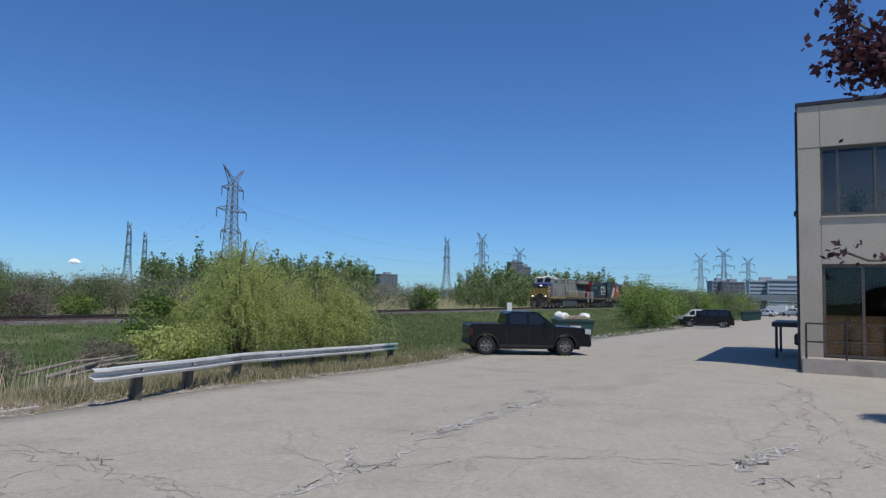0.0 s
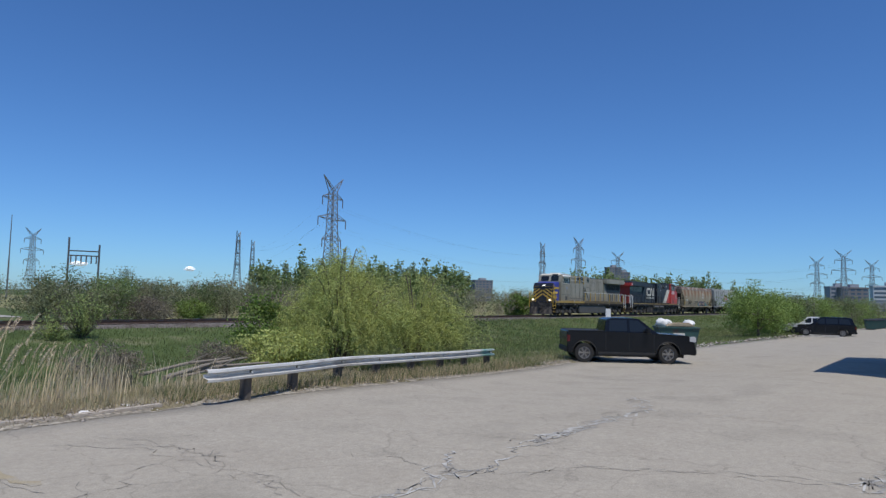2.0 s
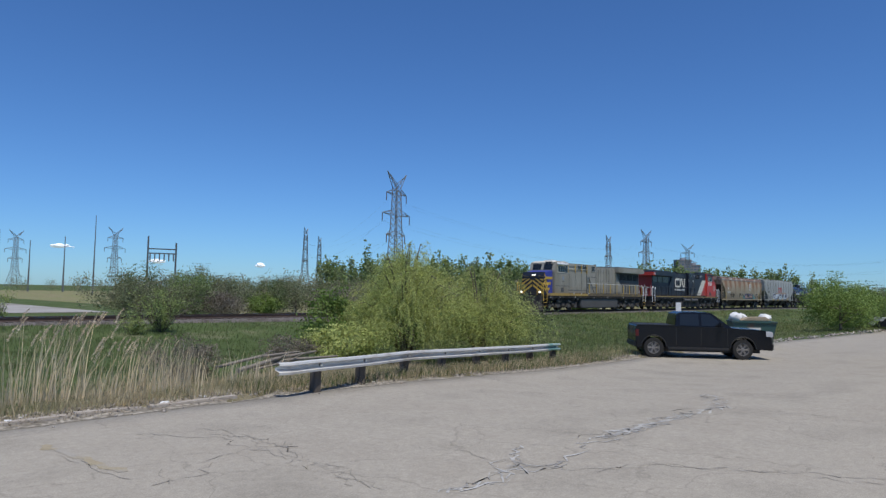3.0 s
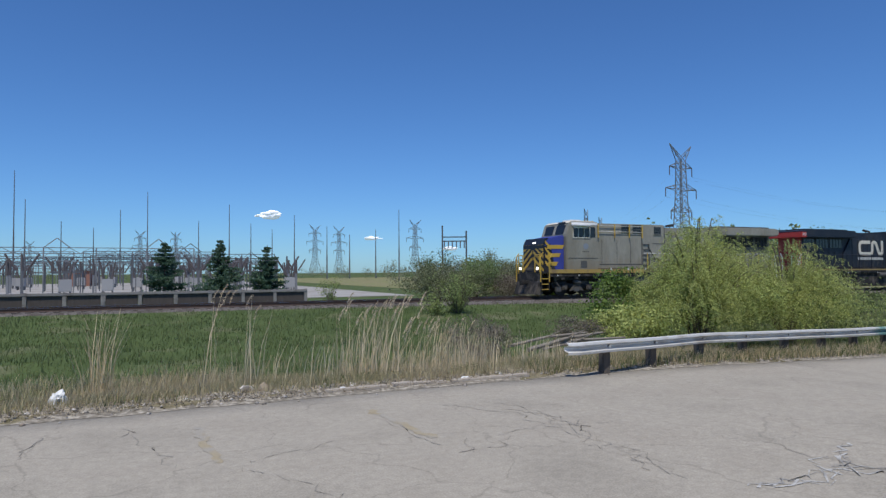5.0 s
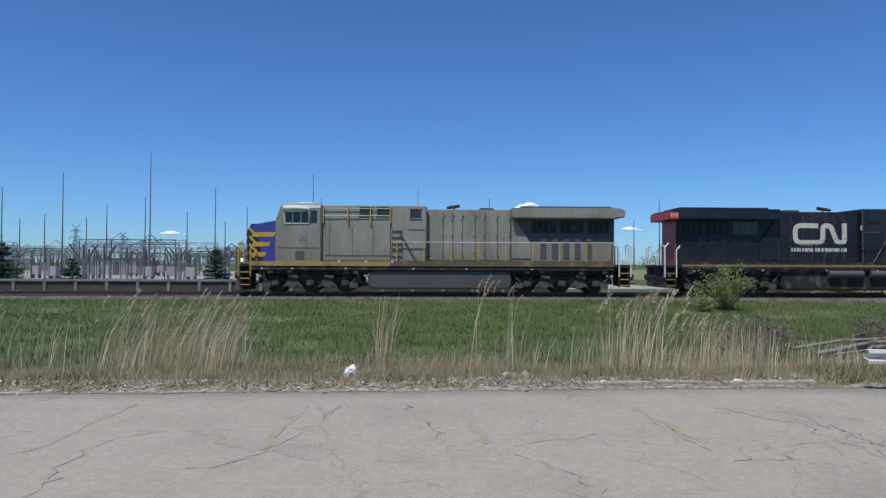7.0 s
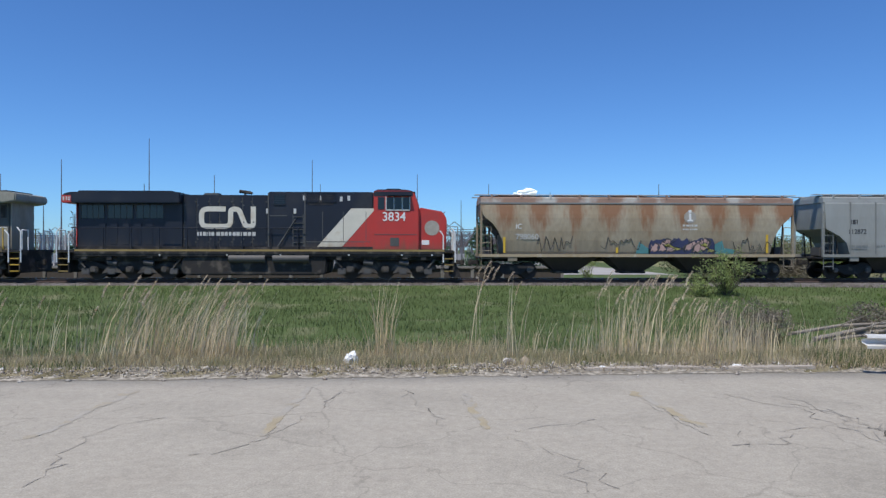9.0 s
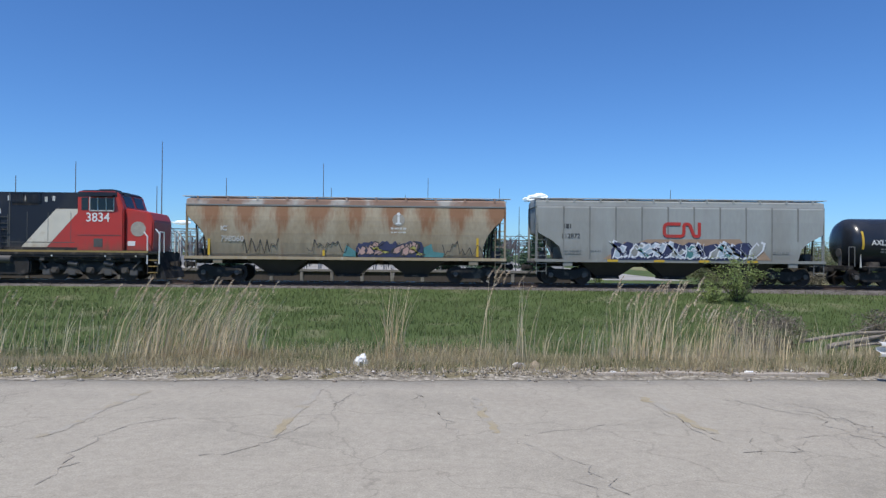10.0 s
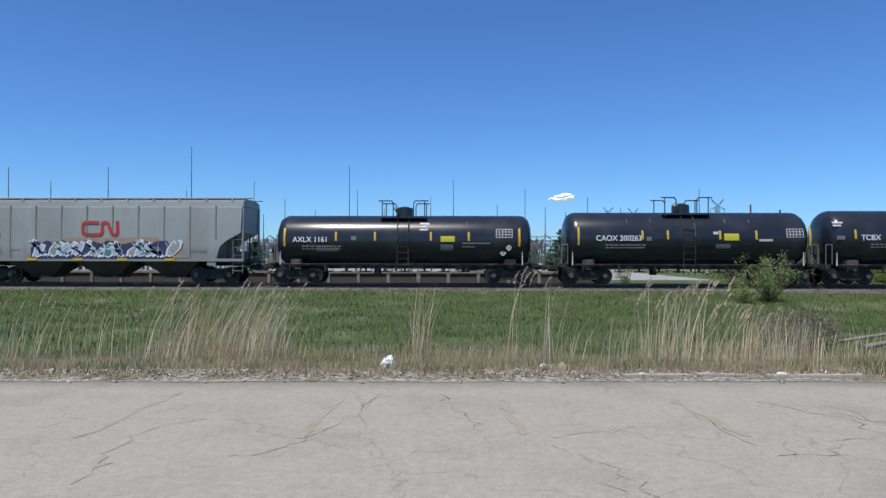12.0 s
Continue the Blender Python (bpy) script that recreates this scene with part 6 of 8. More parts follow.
for bx_, by_ in ((108, 8.9), (111.5, 8.6), (116, 8.2)):
    bn = tagged(empty("waste_bin", on_lot(bx_, by_, 10)), "dark green steel waste bin at the lot's edge", "bin", "waste bins")
    part("shell", Bm().loft([[(-0.8, -0.6, 0.1), (0.8, -0.6, 0.1), (0.8, 0.6, 0.1), (-0.8, 0.6, 0.1)], [(-0.95, -0.75, 1.25), (0.95, -0.75, 1.25), (0.95, 0.75, 1.25), (-0.95, 0.75, 1.25)]]), "skip_teal", bn)
    part("lid", Bm().prism([(-1.0, 1.25), (-1.0, 1.31), (0.0, 1.45), (1.0, 1.31), (1.0, 1.25)], -0.8, 0.8, 0.01), "trim_black", bn)
    for x in (-0.6, 0.6):
        part("caster", Bm().rod((x, -0.5, 0.08), (x, 0.5, 0.08), 0.08, n=10), "trim_black", bn)


def lump(name, mat, m, size, label, cat, seed, detail=2, rough=0.25, group=""):
    b = Bm()
    bmesh.ops.create_icosphere(b.bm, subdivisions=detail, radius=1)
    for v in b.bm.verts:
        k = 1 + rough * noise.noise(v.co * 2.2 + Vector((seed, seed * 0.7, 0)))
        v.co = Vector((v.co.x * size[0], v.co.y * size[1], v.co.z * size[2])) * k
    ob = part(name, b, mat, smooth=True)
    ob.matrix_basis = m
    return tagged(ob, label, cat, group)


for i, (dx, dy, s) in enumerate(((-0.75, 0.1, 0.34), (0.65, -0.1, 0.3), (-0.4, 0.45, 0.28))):
    p = skip.matrix_basis @ Vector((dx, dy, 1.42 + s * 0.55))
    lump("rubbish_bag", "bag", pose(*p, 0, 0, 40 * i), (s * 1.2, s, s * 0.75), "white plastic rubbish bag on the skip", "bag", 3 + i, group="bags on the skip")
brd = part("cardboard_sheet", Bm().prism([(-0.7, 0.0), (-0.3, 0.18), (0.5, 0.22), (0.8, 0.02)], -0.4, 0.4, 0.02), "card")
brd.matrix_basis = skip.matrix_basis @ pose(0.1, -0.1, 1.43)
tagged(brd, "folded brown cardboard lying on the skip", "cardboard")
gx, gy = 33.4, 14.4
gz = float(ground_z(np.array(gx), np.array(gy)))
sign = tagged(empty("marker_sign", pose(gx, gy, gz, 0, 0, -60)), "small white marker board on a thin post", "sign")
part("post", Bm().rod((0, 0, -0.3), (0, 0, 2.2), 0.03, n=8), "galv", sign)
part("board", Bm().box(-0.13, 0.13, -0.05, -0.03, 1.65, 2.35, 0.01), "white", sign)

# ---------------------------------------------------------------- office building at the lot
M["concrete"] = material("precast_concrete", (0.49, 0.44, 0.355), 0.9, 0, 0.12, 1.8, (0.40, 0.355, 0.285), 0.4, 0.004, 25, (1, 1, 0.5), spec=0.2)
M["frame_dark"] = material("bronze_window_frame", (0.12, 0.105, 0.09), 0.5, 0.3, 0.1)
M["coping"] = material("dark_metal_coping", (0.05, 0.05, 0.055), 0.5, 0.3, 0.1)
M["blind"] = material("grey_blind", (0.42, 0.43, 0.42), 0.8, 0, 0.06, 1.0)
M["upper_blind"] = material("blue_grey_blind", (0.38, 0.41, 0.43), 0.8, 0, 0.06, 1.0)
M["brown_panel"] = material("brown_panel", (0.13, 0.07, 0.028), 0.6, 0, 0.2, 0.6)
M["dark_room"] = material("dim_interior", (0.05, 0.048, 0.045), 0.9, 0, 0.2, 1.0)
M["step_concrete"] = material("step_concrete", (0.40, 0.35, 0.29), 0.9, 0, 0.15, 0.8, (0.30, 0.26, 0.21), 0.4, 0.004, 20)
M["bronze_rail"] = material("dark_railing", (0.04, 0.033, 0.03), 0.5, 0.3, 0.1)
pane = bpy.data.materials.new("window_glass")
pane.use_nodes = True
pb = pane.node_tree.nodes["Principled BSDF"]
pb.inputs["Base Color"].default_value, pb.inputs["Roughness"].default_value, pb.inputs["Transmission Weight"].default_value, pb.inputs["IOR"].default_value = (0.55, 0.57, 0.58, 1), 0.02, 1.0, 1.45
M["pane"] = pane
BX, BY, BZ = 24.05, 0.37, 8.42


def office():
    b = tagged(empty("office_building"), "two-storey pale concrete office building with bronze windows", "building")
    # west wall in pieces round the openings, from the corner southwards
    def wall(y0, y1, z0, z1, t=0.3, lab=""):
        part("wall_panel", Bm().box(BX, BX + t, y0, y1, z0, z1, 0.012), "concrete", b)
    wall(-0.26, BY, -0.1, BZ)
    wall(-14, -0.262, 7.06, BZ)
    wall(-14, -0.262, 3.34, 4.85)
    wall(-14, -5.6, 4.852, 7.058)
    wall(-14, -4.6, -0.1, 3.338)
    part("wall_panel", Bm().box(BX + 0.3, BX + 9.2, BY - 0.3, BY - 0.03, -0.3, BZ - 0.01), "concrete", b)
    part("wall_panel", Bm().box(BX + 8.9, BX + 9.2, -14, BY - 0.302, -0.3, BZ - 0.01), "concrete", b)
    part("wall_panel", Bm().box(BX + 0.3, BX + 9.2, -14.3, -14.002, -0.3, BZ - 0.01), "concrete", b)
    part("roof", Bm().box(BX + 0.31, BX + 8.8, -13.9, BY - 0.31, BZ - 0.5, BZ - 0.3), "coping", b)
    part("coping", Bm().box(BX - 0.05, BX + 0.36, -14.3, BY + 0.05, BZ, BZ + 0.12, 0.02), "coping", b, "dark metal coping")
    part("coping", Bm().box(BX + 0.362, BX + 9.2, BY - 0.34, BY + 0.05, BZ, BZ + 0.12, 0.02), "coping", b)
    part("joint", Bm().box(BX - 0.004, BX + 0.01, -14, BY, 7.03, 7.055), "frame_dark", b)
    part("downpipe", Bm().rod((BX + 0.25, BY + 0.03, 0.0), (BX + 0.25, BY + 0.03, BZ - 0.1), 0.05, n=10), "coping", b)
    part("wall_lamp", Bm().box(BX + 0.3, BX + 0.5, BY - 0.03, BY + 0.14, 4.9, 5.1, 0.03), "coping", b)
    # upper window
    w = part("upper_window", Bm().box(BX + 0.08, BX + 0.16, -5.6, -0.265, 4.852, 4.95).box(BX + 0.08, BX + 0.16, -5.6, -0.265, 6.96, 7.056), "frame_dark", b)
    for y in (-0.30, -0.73, -1.72, -2.7, -3.7, -4.7, -5.56):
        part("mullion", Bm().box(BX + 0.06, BX + 0.16, y - 0.035, y + 0.035, 4.95, 6.96), "frame_dark", w)
    for y0, y1 in ((-0.73, -0.30), (-1.72, -0.73), (-2.7, -1.72), (-3.7, -2.7), (-4.7, -3.7), (-5.56, -4.7)):
        p = part("pane", Bm().box(BX + 0.10, BX + 0.112, y0 + 0.036, y1 - 0.036, 4.95, 6.96), "pane", w)
        p.visible_shadow = False
        part("blind", Bm().box(BX + 0.5, BX + 0.52, y0 + 0.03, y1 - 0.03, 4.97, 5.75), "blind", w)
        part("upper_blind", Bm().box(BX + 0.56, BX + 0.58, y0 + 0.03, y1 - 0.03, 5.7, 6.95), "upper_blind", w)
    part("window_sill", Bm().box(BX - 0.05, BX + 0.08, -5.6, -0.27, 4.79, 4.854, 0.01), "concrete", w)
    # ground-floor glazing with brown lower panels
    s = part("shopfront", Bm().box(BX + 0.10, BX + 0.18, -4.6, -0.265, 3.25, 3.336).box(BX + 0.10, BX + 0.18, -4.6, -0.265, 0.46, 0.54), "frame_dark", b)
    for y in (-0.31, -1.35, -2.4, -3.45, -4.55):
        part("mullion", Bm().box(BX + 0.08, BX + 0.18, y - 0.04, y + 0.04, 0.54, 3.25), "frame_dark", s)
    for y0, y1 in ((-1.35, -0.31), (-2.4, -1.35), (-3.45, -2.4), (-4.55, -3.45)):
        p = part("pane", Bm().box(BX + 0.12, BX + 0.132, y0 + 0.041, y1 - 0.041, 0.54, 3.25), "pane", s)
        p.visible_shadow = False
        part("lower_panel", Bm().box(BX + 0.35, BX + 0.40, y0 + 0.05, y1 - 0.05, 0.46, 1.75), "brown_panel", s)
    # near-black surfaces: the unlit rooms' dimness is put into their colour
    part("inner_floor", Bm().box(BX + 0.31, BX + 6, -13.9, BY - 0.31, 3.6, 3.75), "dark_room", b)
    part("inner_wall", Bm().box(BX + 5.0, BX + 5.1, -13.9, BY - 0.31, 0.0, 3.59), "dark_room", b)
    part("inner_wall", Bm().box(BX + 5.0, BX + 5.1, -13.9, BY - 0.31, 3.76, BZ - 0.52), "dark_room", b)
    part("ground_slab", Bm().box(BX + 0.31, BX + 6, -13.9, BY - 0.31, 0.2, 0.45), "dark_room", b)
    lettering("window_letter", "R", 0.42, "mark_dark", b, (BX + 0.09, -1.85, 5.3), (90, 0, -90))
    # entrance platform and railing
    part("entrance_platform", Bm().box(BX - 0.8, BX - 0.005, -9, BY - 0.05, -0.05, 0.44, 0.02), "step_concrete", b, "worn concrete entrance platform")
    for y in (0.2, -0.85, -1.95, -3.05):
        part("railing_post", Bm().rod((BX - 0.7, y, 0.42), (BX - 0.7, y, 1.5), 0.03, n=8), "bronze_rail", b)
    for z in (1.5, 0.95):
        part("railing_bar", Bm().rod((BX - 0.7, 0.2, z), (BX - 0.7, -3.05, z), 0.026, n=8), "bronze_rail", b)
    # loading plate on the long side
    dock = part("loading_plate", Bm().box(BX + 4.6, BX + 8.6, BY, BY + 1.05, 1.18, 1.36, 0.02), "coping", b, "dark steel loading plate on props")
    for x in (4.8, 8.4):
        part("prop", Bm().rod((BX + x, BY + 0.9, -0.2), (BX + x, BY + 0.9, 1.2), 0.05, n=8), "coping", dock)
    for k in range(2):
        part("bumper_block", Bm().box(BX + 3.0 + 0.6 * k, BX + 3.2 + 0.6 * k, BY, BY + 0.25, 0.6, 1.0, 0.04), "trim_black", b)
    return b


office()
# potted plant on the upper sill
pl = tagged(empty("potted_plant", pose(BX + 0.28, -1.2, 4.94)), "leafy plant in a dark pot behind the window", "plant")
part("pot", Bm().rod((0, 0, 0.0), (0, 0, 0.2), 0.14, 0.18, n=14), "trim_black", pl)

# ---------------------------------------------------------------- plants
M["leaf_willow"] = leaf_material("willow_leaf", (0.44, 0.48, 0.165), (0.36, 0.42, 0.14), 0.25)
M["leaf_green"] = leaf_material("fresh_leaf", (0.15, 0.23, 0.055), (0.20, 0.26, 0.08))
M["leaf_fresh"] = leaf_material("spring_leaf", (0.235, 0.32, 0.085), (0.19, 0.27, 0.075), 0.25)
M["leaf_dull"] = leaf_material("dull_leaf", (0.14, 0.18, 0.075), (0.21, 0.20, 0.13))
M["leaf_grey"] = leaf_material("bare_twigs", (0.21, 0.18, 0.14), (0.27, 0.24, 0.18))
M["leaf_sapling"] = leaf_material("pale_sapling_leaf", (0.30, 0.36, 0.13), (0.24, 0.30, 0.11), 0.3)
# paler leaf tones with distance haze put into the colour
M["leaf_far"] = leaf_material("hazy_spring_leaf", (0.20, 0.27, 0.10), (0.25, 0.29, 0.14), 0.25)
M["leaf_far_dull"] = leaf_material("hazy_dull_leaf", (0.20, 0.225, 0.12), (0.27, 0.25, 0.17), 0.25)
M["leaf_spruce"] = leaf_material("spruce_needles", (0.088, 0.152, 0.096), (0.120, 0.184, 0.120))
M["leaf_purple"] = leaf_material("purple_leaf", (0.065, 0.03, 0.04), (0.11, 0.045, 0.05))
M["blossom"] = leaf_material("pink_blossom", (0.26, 0.05, 0.09), (0.16, 0.04, 0.06))
M["grass_green"] = leaf_material("green_grass", (0.112, 0.150, 0.052), (0.16, 0.18, 0.078))
M["grass_bank"] = leaf_material("bank_grass", (0.19, 0.235, 0.085), (0.27, 0.27, 0.13))
M["grass_olive"] = leaf_material("olive_grass", (0.35, 0.325, 0.18), (0.50, 0.43, 0.285))
M["grass_dry"] = leaf_material("dry_grass", (0.58, 0.48, 0.31), (0.46, 0.37, 0.22))
M["reed"] = leaf_material("dry_reed", (0.74, 0.63, 0.43), (0.58, 0.47, 0.30))
M["plume"] = leaf_material("reed_plume", (0.56, 0.45, 0.32), (0.64, 0.54, 0.40))
M["bark"] = material("grey_brown_bark", (0.14, 0.115, 0.09), 0.9, 0, 0.3, 0.2, bump=0.01, fine=30, stretch=(1, 1, 0.3))


def leaf_quads(P, size, r, long=2.0, droop=0.0):
    """Diamond leaves at the points P, turned at random; size may be an array."""
    n = len(P)
    a = r.normal(size=(n, 3))
    a[:, 2] = a[:, 2] * (1 - droop) - droop * 1.6
    a /= np.linalg.norm(a, axis=1)[:, None]
    b = r.normal(size=(n, 3))
    b -= (a * b).sum(1)[:, None] * a
    b /= np.linalg.norm(b, axis=1)[:, None] + 1e-9
    s = np.broadcast_to(np.asarray(size, float), (n,)) * r.uniform(0.7, 1.3, n)
    A, B = a * (s * long / 2)[:, None], b * (s / 2)[:, None]
    V = np.stack([P - A, P + B, P + A, P - B], 1).reshape(-1, 3)
    F = np.arange(4 * n).reshape(n, 4)
    return V, F


def crown_points(c, rad, n, clumps, r, flat=0.0, spread=0.28):
    """Points in clumps that fill an uneven ellipsoid."""
    d = r.normal(size=(clumps, 3))
    d /= np.linalg.norm(d, axis=1)[:, None]
    d *= (r.uniform(0.25, 1.0, clumps) ** 0.5)[:, None] * r.uniform(0.75, 1.15, clumps)[:, None]
    C = np.asarray(c) + d * np.asarray(rad)
    k = r.integers(0, clumps, n)
    return C[k] + np.clip(r.normal(size=(n, 3)), -1.5, 1.5) * np.asarray(rad) * spread * r.uniform(0.5, 1.1, clumps)[k][:, None], C


def tree(name, label, cat, x, y, z, h, w, leaf, n, size, seed, low=0.25, clumps=40, group="", limbs=9, mats=None, long=2.0, spread=0.24):
    """Trunk, limbs and a clumped crown of single leaves."""
    r = np.random.default_rng(seed)
    t = tagged(empty(name, pose(x, y, z)), label, cat, group)
    cz = h * (1 + low) / 2
    P, C = crown_points((0, 0, cz), (w / 2, w / 2, h * (1 - low) / 2 * 0.95), n, clumps, r, spread=spread)
    P = P[P[:, 2] > 0.05]
    V, F = leaf_quads(P, size, r, long)
    ob = soup("crown", V, F, leaf)
    ob.parent = t
    part("trunk", Bm().rod((0, 0, -0.2), (0.03 * h, 0, h * 0.55), 0.028 * h, 0.012 * h, n=8), "bark", t)
    for k in range(limbs):
        c = C[k % len(C)]
        z0 = h * r.uniform(0.12, 0.4)
        part("limb", Bm().rod((0.02 * h * z0 / h, 0, z0), tuple(c), 0.010 * h, 0.004 * h, n=6), "bark", t)
    return t


def gz_at(x, y):
    return float(ground_z(np.array(float(x)), np.array(float(y))))


# the willow behind the guardrail: arching boughs, fine strands hanging from them
def willow(x, y, h, w, seed, boughs, label):
    r = np.random.default_rng(seed)
    t = tagged(empty("willow_tree", pose(x, y, gz_at(x, y))), label, "willow tree")
    outer, inner, spines = [], [], []
    for k in range(boughs):
        a = r.uniform(0, 2 * math.pi)
        q = math.sqrt(r.uniform(0.02, 1))
        lobe = 1 + 0.16 * math.sin(3 * a + seed) + 0.10 * math.sin(7 * a + 2 * seed)
        reach = q * w / 2 * lobe
        top = h * (1 - 0.58 * q ** 2.0) * (r.uniform(0.55, 0.98) if k % 9 else r.uniform(0.98, 1.08))
        ca, sa = math.cos(a), math.sin(a)
        s = np.linspace(0, 1, 15)
        rad = reach * (0.12 + 0.88 * s ** 1.15)
        z = 0.3 + (top - 0.3) * np.sin(np.minimum(s / 0.78, 1.0) * math.pi / 2) - np.clip(s - 0.78, 0, 1) * 1.6 * top * 0.35
        bend = r.normal(0, 0.25) * s ** 2
        X = rad * ca - bend * sa
        Y = rad * sa + bend * ca
        spine = np.stack([X, Y, z], 1)
        spines.append(spine)
        for u in r.uniform(0.42, 1.0, 11):
            p0 = np.array([np.interp(u, s, X), np.interp(u, s, Y), np.interp(u, s, z)])
            ln = min(max(p0[2] - 0.1, 0.1), r.uniform(0.25, 1.05))
            m = max(4, int(ln / 0.042))
            v = np.linspace(0, 1, m)[:, None]
            way = np.array([ca * 0.45 + r.normal(0, 0.35), sa * 0.45 + r.normal(0, 0.35), 0.0])
            P = p0 + way * ln * 0.55 * v ** 0.8 + np.array([0, 0, 1.0]) * ln * (0.28 * v - 1.15 * v ** 1.9)
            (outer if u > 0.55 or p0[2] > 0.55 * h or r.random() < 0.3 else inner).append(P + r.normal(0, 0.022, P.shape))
    # inner strands get darker leaves: the crown's shaded inside is put into colour
    for nm, pts, size, mat in (("crown", outer, 0.018, "leaf_willow"), ("shaded_inner_foliage", inner, 0.024, "leaf_green")):
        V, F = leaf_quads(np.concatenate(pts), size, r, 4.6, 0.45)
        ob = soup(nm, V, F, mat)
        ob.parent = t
    part("trunk", Bm().rod((0, 0, -0.3), (0.15, 0.05, h * 0.22), 0.17, 0.11, n=10), "bark", t)
    for k in range(0, boughs, max(1, boughs // 34)):
        sp = spines[k]
        b = Bm()
        for i in range(0, 12, 2):
            b.rod(tuple(sp[i]), tuple(sp[i + 2]), 0.042 * (1 - i / 14), 0.042 * (1 - (i + 2) / 14), n=5)
        part("limb", b, "bark", t)
    return t


willow(16.8, 17.2, 4.35, 5.5, 3, 620, "yellow-green willow with hanging strands behind the guardrail")
willow(20.4, 16.7, 3.75, 4.9, 5, 420, "smaller yellow-green willow beside the larger one")
tree("shrub", "low bright green shrub at the willow's foot", "shrub", 13.9, 17.0, gz_at(13.9, 17), 1.6, 2.4, "leaf_willow", 5000, 0.055, 11, 0.05, 30, "ditch shrubs")
tree("shrub", "dark green bush beside the willow", "shrub", 15.3, 19.4, gz_at(15.3, 19.4), 2.9, 2.6, "leaf_green", 6000, 0.06, 12, 0.05, 30, "ditch shrubs")
tree("shrub", "sparse olive bush behind the guardrail", "shrub", 23.6, 17.5, gz_at(23.6, 17.5), 2.9, 2.6, "leaf_dull", 4200, 0.055, 13, 0.05, 34, "ditch shrubs", spread=0.3)
tree("shrub", "leafless brown bush in the ditch", "shrub", 12.2, 17.6, gz_at(12.2, 17.6), 1.2, 1.9, "leaf_grey", 3000, 0.022, 14, 0.05, 30, "ditch shrubs", long=5)
tree("shrub", "leafless brown bush among the reeds", "shrub", 8.0, 16.2, gz_at(8, 16.2), 1.1, 2.0, "leaf_grey", 2600, 0.022, 15, 0.02, 30, "ditch shrubs", long=6)


def sapling(x, y, h, w, seed, stems, label):
    """Many thin stems fanning up from one foot, leafy in their upper halves."""
    r = np.random.default_rng(seed)
    t = tagged(empty("sapling", pose(x, y, gz_at(x, y))), label, "sapling")
    pts = []
    for k in range(stems):
        a, q = r.uniform(0, 2 * math.pi), r.uniform(0.1, 1.0)
        top = h * r.uniform(0.62, 1.05) * (1 - 0.25 * q)
        e = np.array([q * w / 2 * math.cos(a), q * w / 2 * math.sin(a), top])
        m = e * np.array([0.45, 0.45, 0.5])
        part("stem", Bm().rod((0.05 * math.cos(a), 0.05 * math.sin(a), -0.1), tuple(m), 0.022, 0.015, n=5).rod(tuple(m), tuple(e), 0.015, 0.004, n=5), "bark", t)
        for j in range(7):
            c = m + (e - m) * r.uniform(-0.85, 1.0) + r.normal(0, 0.12, 3)
            pts.append(c + np.clip(r.normal(size=(17, 3)), -1.6, 1.6) * np.array([0.13, 0.13, 0.11]))
    V, F = leaf_quads(np.concatenate(pts), 0.05, r, 1.7)
    ob = soup("crown", V, F, "leaf_sapling")
    ob.parent = t
    return t


sapling(14.75, 32.2, 2.6, 3.3, 16, 30, "young many-stemmed leafy sapling beside the ballast")
sapling(13.3, 31.6, 1.0, 2.4, 17, 12, "low leafy shoots at a sapling's foot")
sapling(11.0, 44.6, 2.0, 2.2, 18, 9, "thin young bush beyond the track")
for i, (x, y, h, w, lf) in enumerate(((17.5, 43.6, 2.5, 3.5, "leaf_far_dull"), (19.5, 46.0, 3.6, 3.6, "leaf_dull"), (21.3, 44.6, 2.3, 3.2, "leaf_far_dull"), (22.5, 45.6, 3.2, 3.6, "leaf_far"), (25.0, 49.0, 3.6, 4.2, "leaf_far_dull"), (24.6, 44.4, 1.7, 3.4, "leaf_grey"), (27.2, 46.6, 2.9, 3.8, "leaf_far_dull"), (29.0, 46.0, 1.8, 3.0, "leaf_fresh"), (30.5, 47.0, 3.0, 3.8, "leaf_dull"), (33.5, 48.0, 2.8, 4.2, "leaf_far_dull"), (36.5, 47.0, 2.2, 4.0, "leaf_grey"))):
    tree("shrub", "scrubby bush beyond the track", "shrub", x, y, gz_at(x, y), h, w, lf, 6000, 0.062, 30 + i, 0.05, 40, "scrub beyond the track", spread=0.3)
for i, (x, y, h, w, lf) in enumerate(((65.5, 14.0, 4.9, 5.4, "leaf_fresh"), (68.5, 14.6, 4.3, 5.0, "leaf_fresh"), (75.0, 14.4, 4.2, 5.2, "leaf_fresh"), (82.0, 14.6, 4.4, 5.4, "leaf_dull"), (92.0, 13.4, 4.4, 6.0, "leaf_fresh"), (104.0, 12.8, 4.6, 7.0, "leaf_dull"), (118.0, 12.2, 4.4, 7.0, "leaf_fresh"), (134.0, 12.4, 4.6, 8.0, "leaf_dull"))):
    tree("bush", "dense green bush between the lot and the track", "bush", x, y, gz_at(x, y), h, w, lf, 9000, 0.085, 50 + i, 0.02, 60, "bushes along the lot")
tree("bush", "round green bush beyond the track", "bush", 70.0, 41.5, gz_at(70, 41.5), 2.6, 3.6, "leaf_green", 3000, 0.15, 70, 0.02, 30)


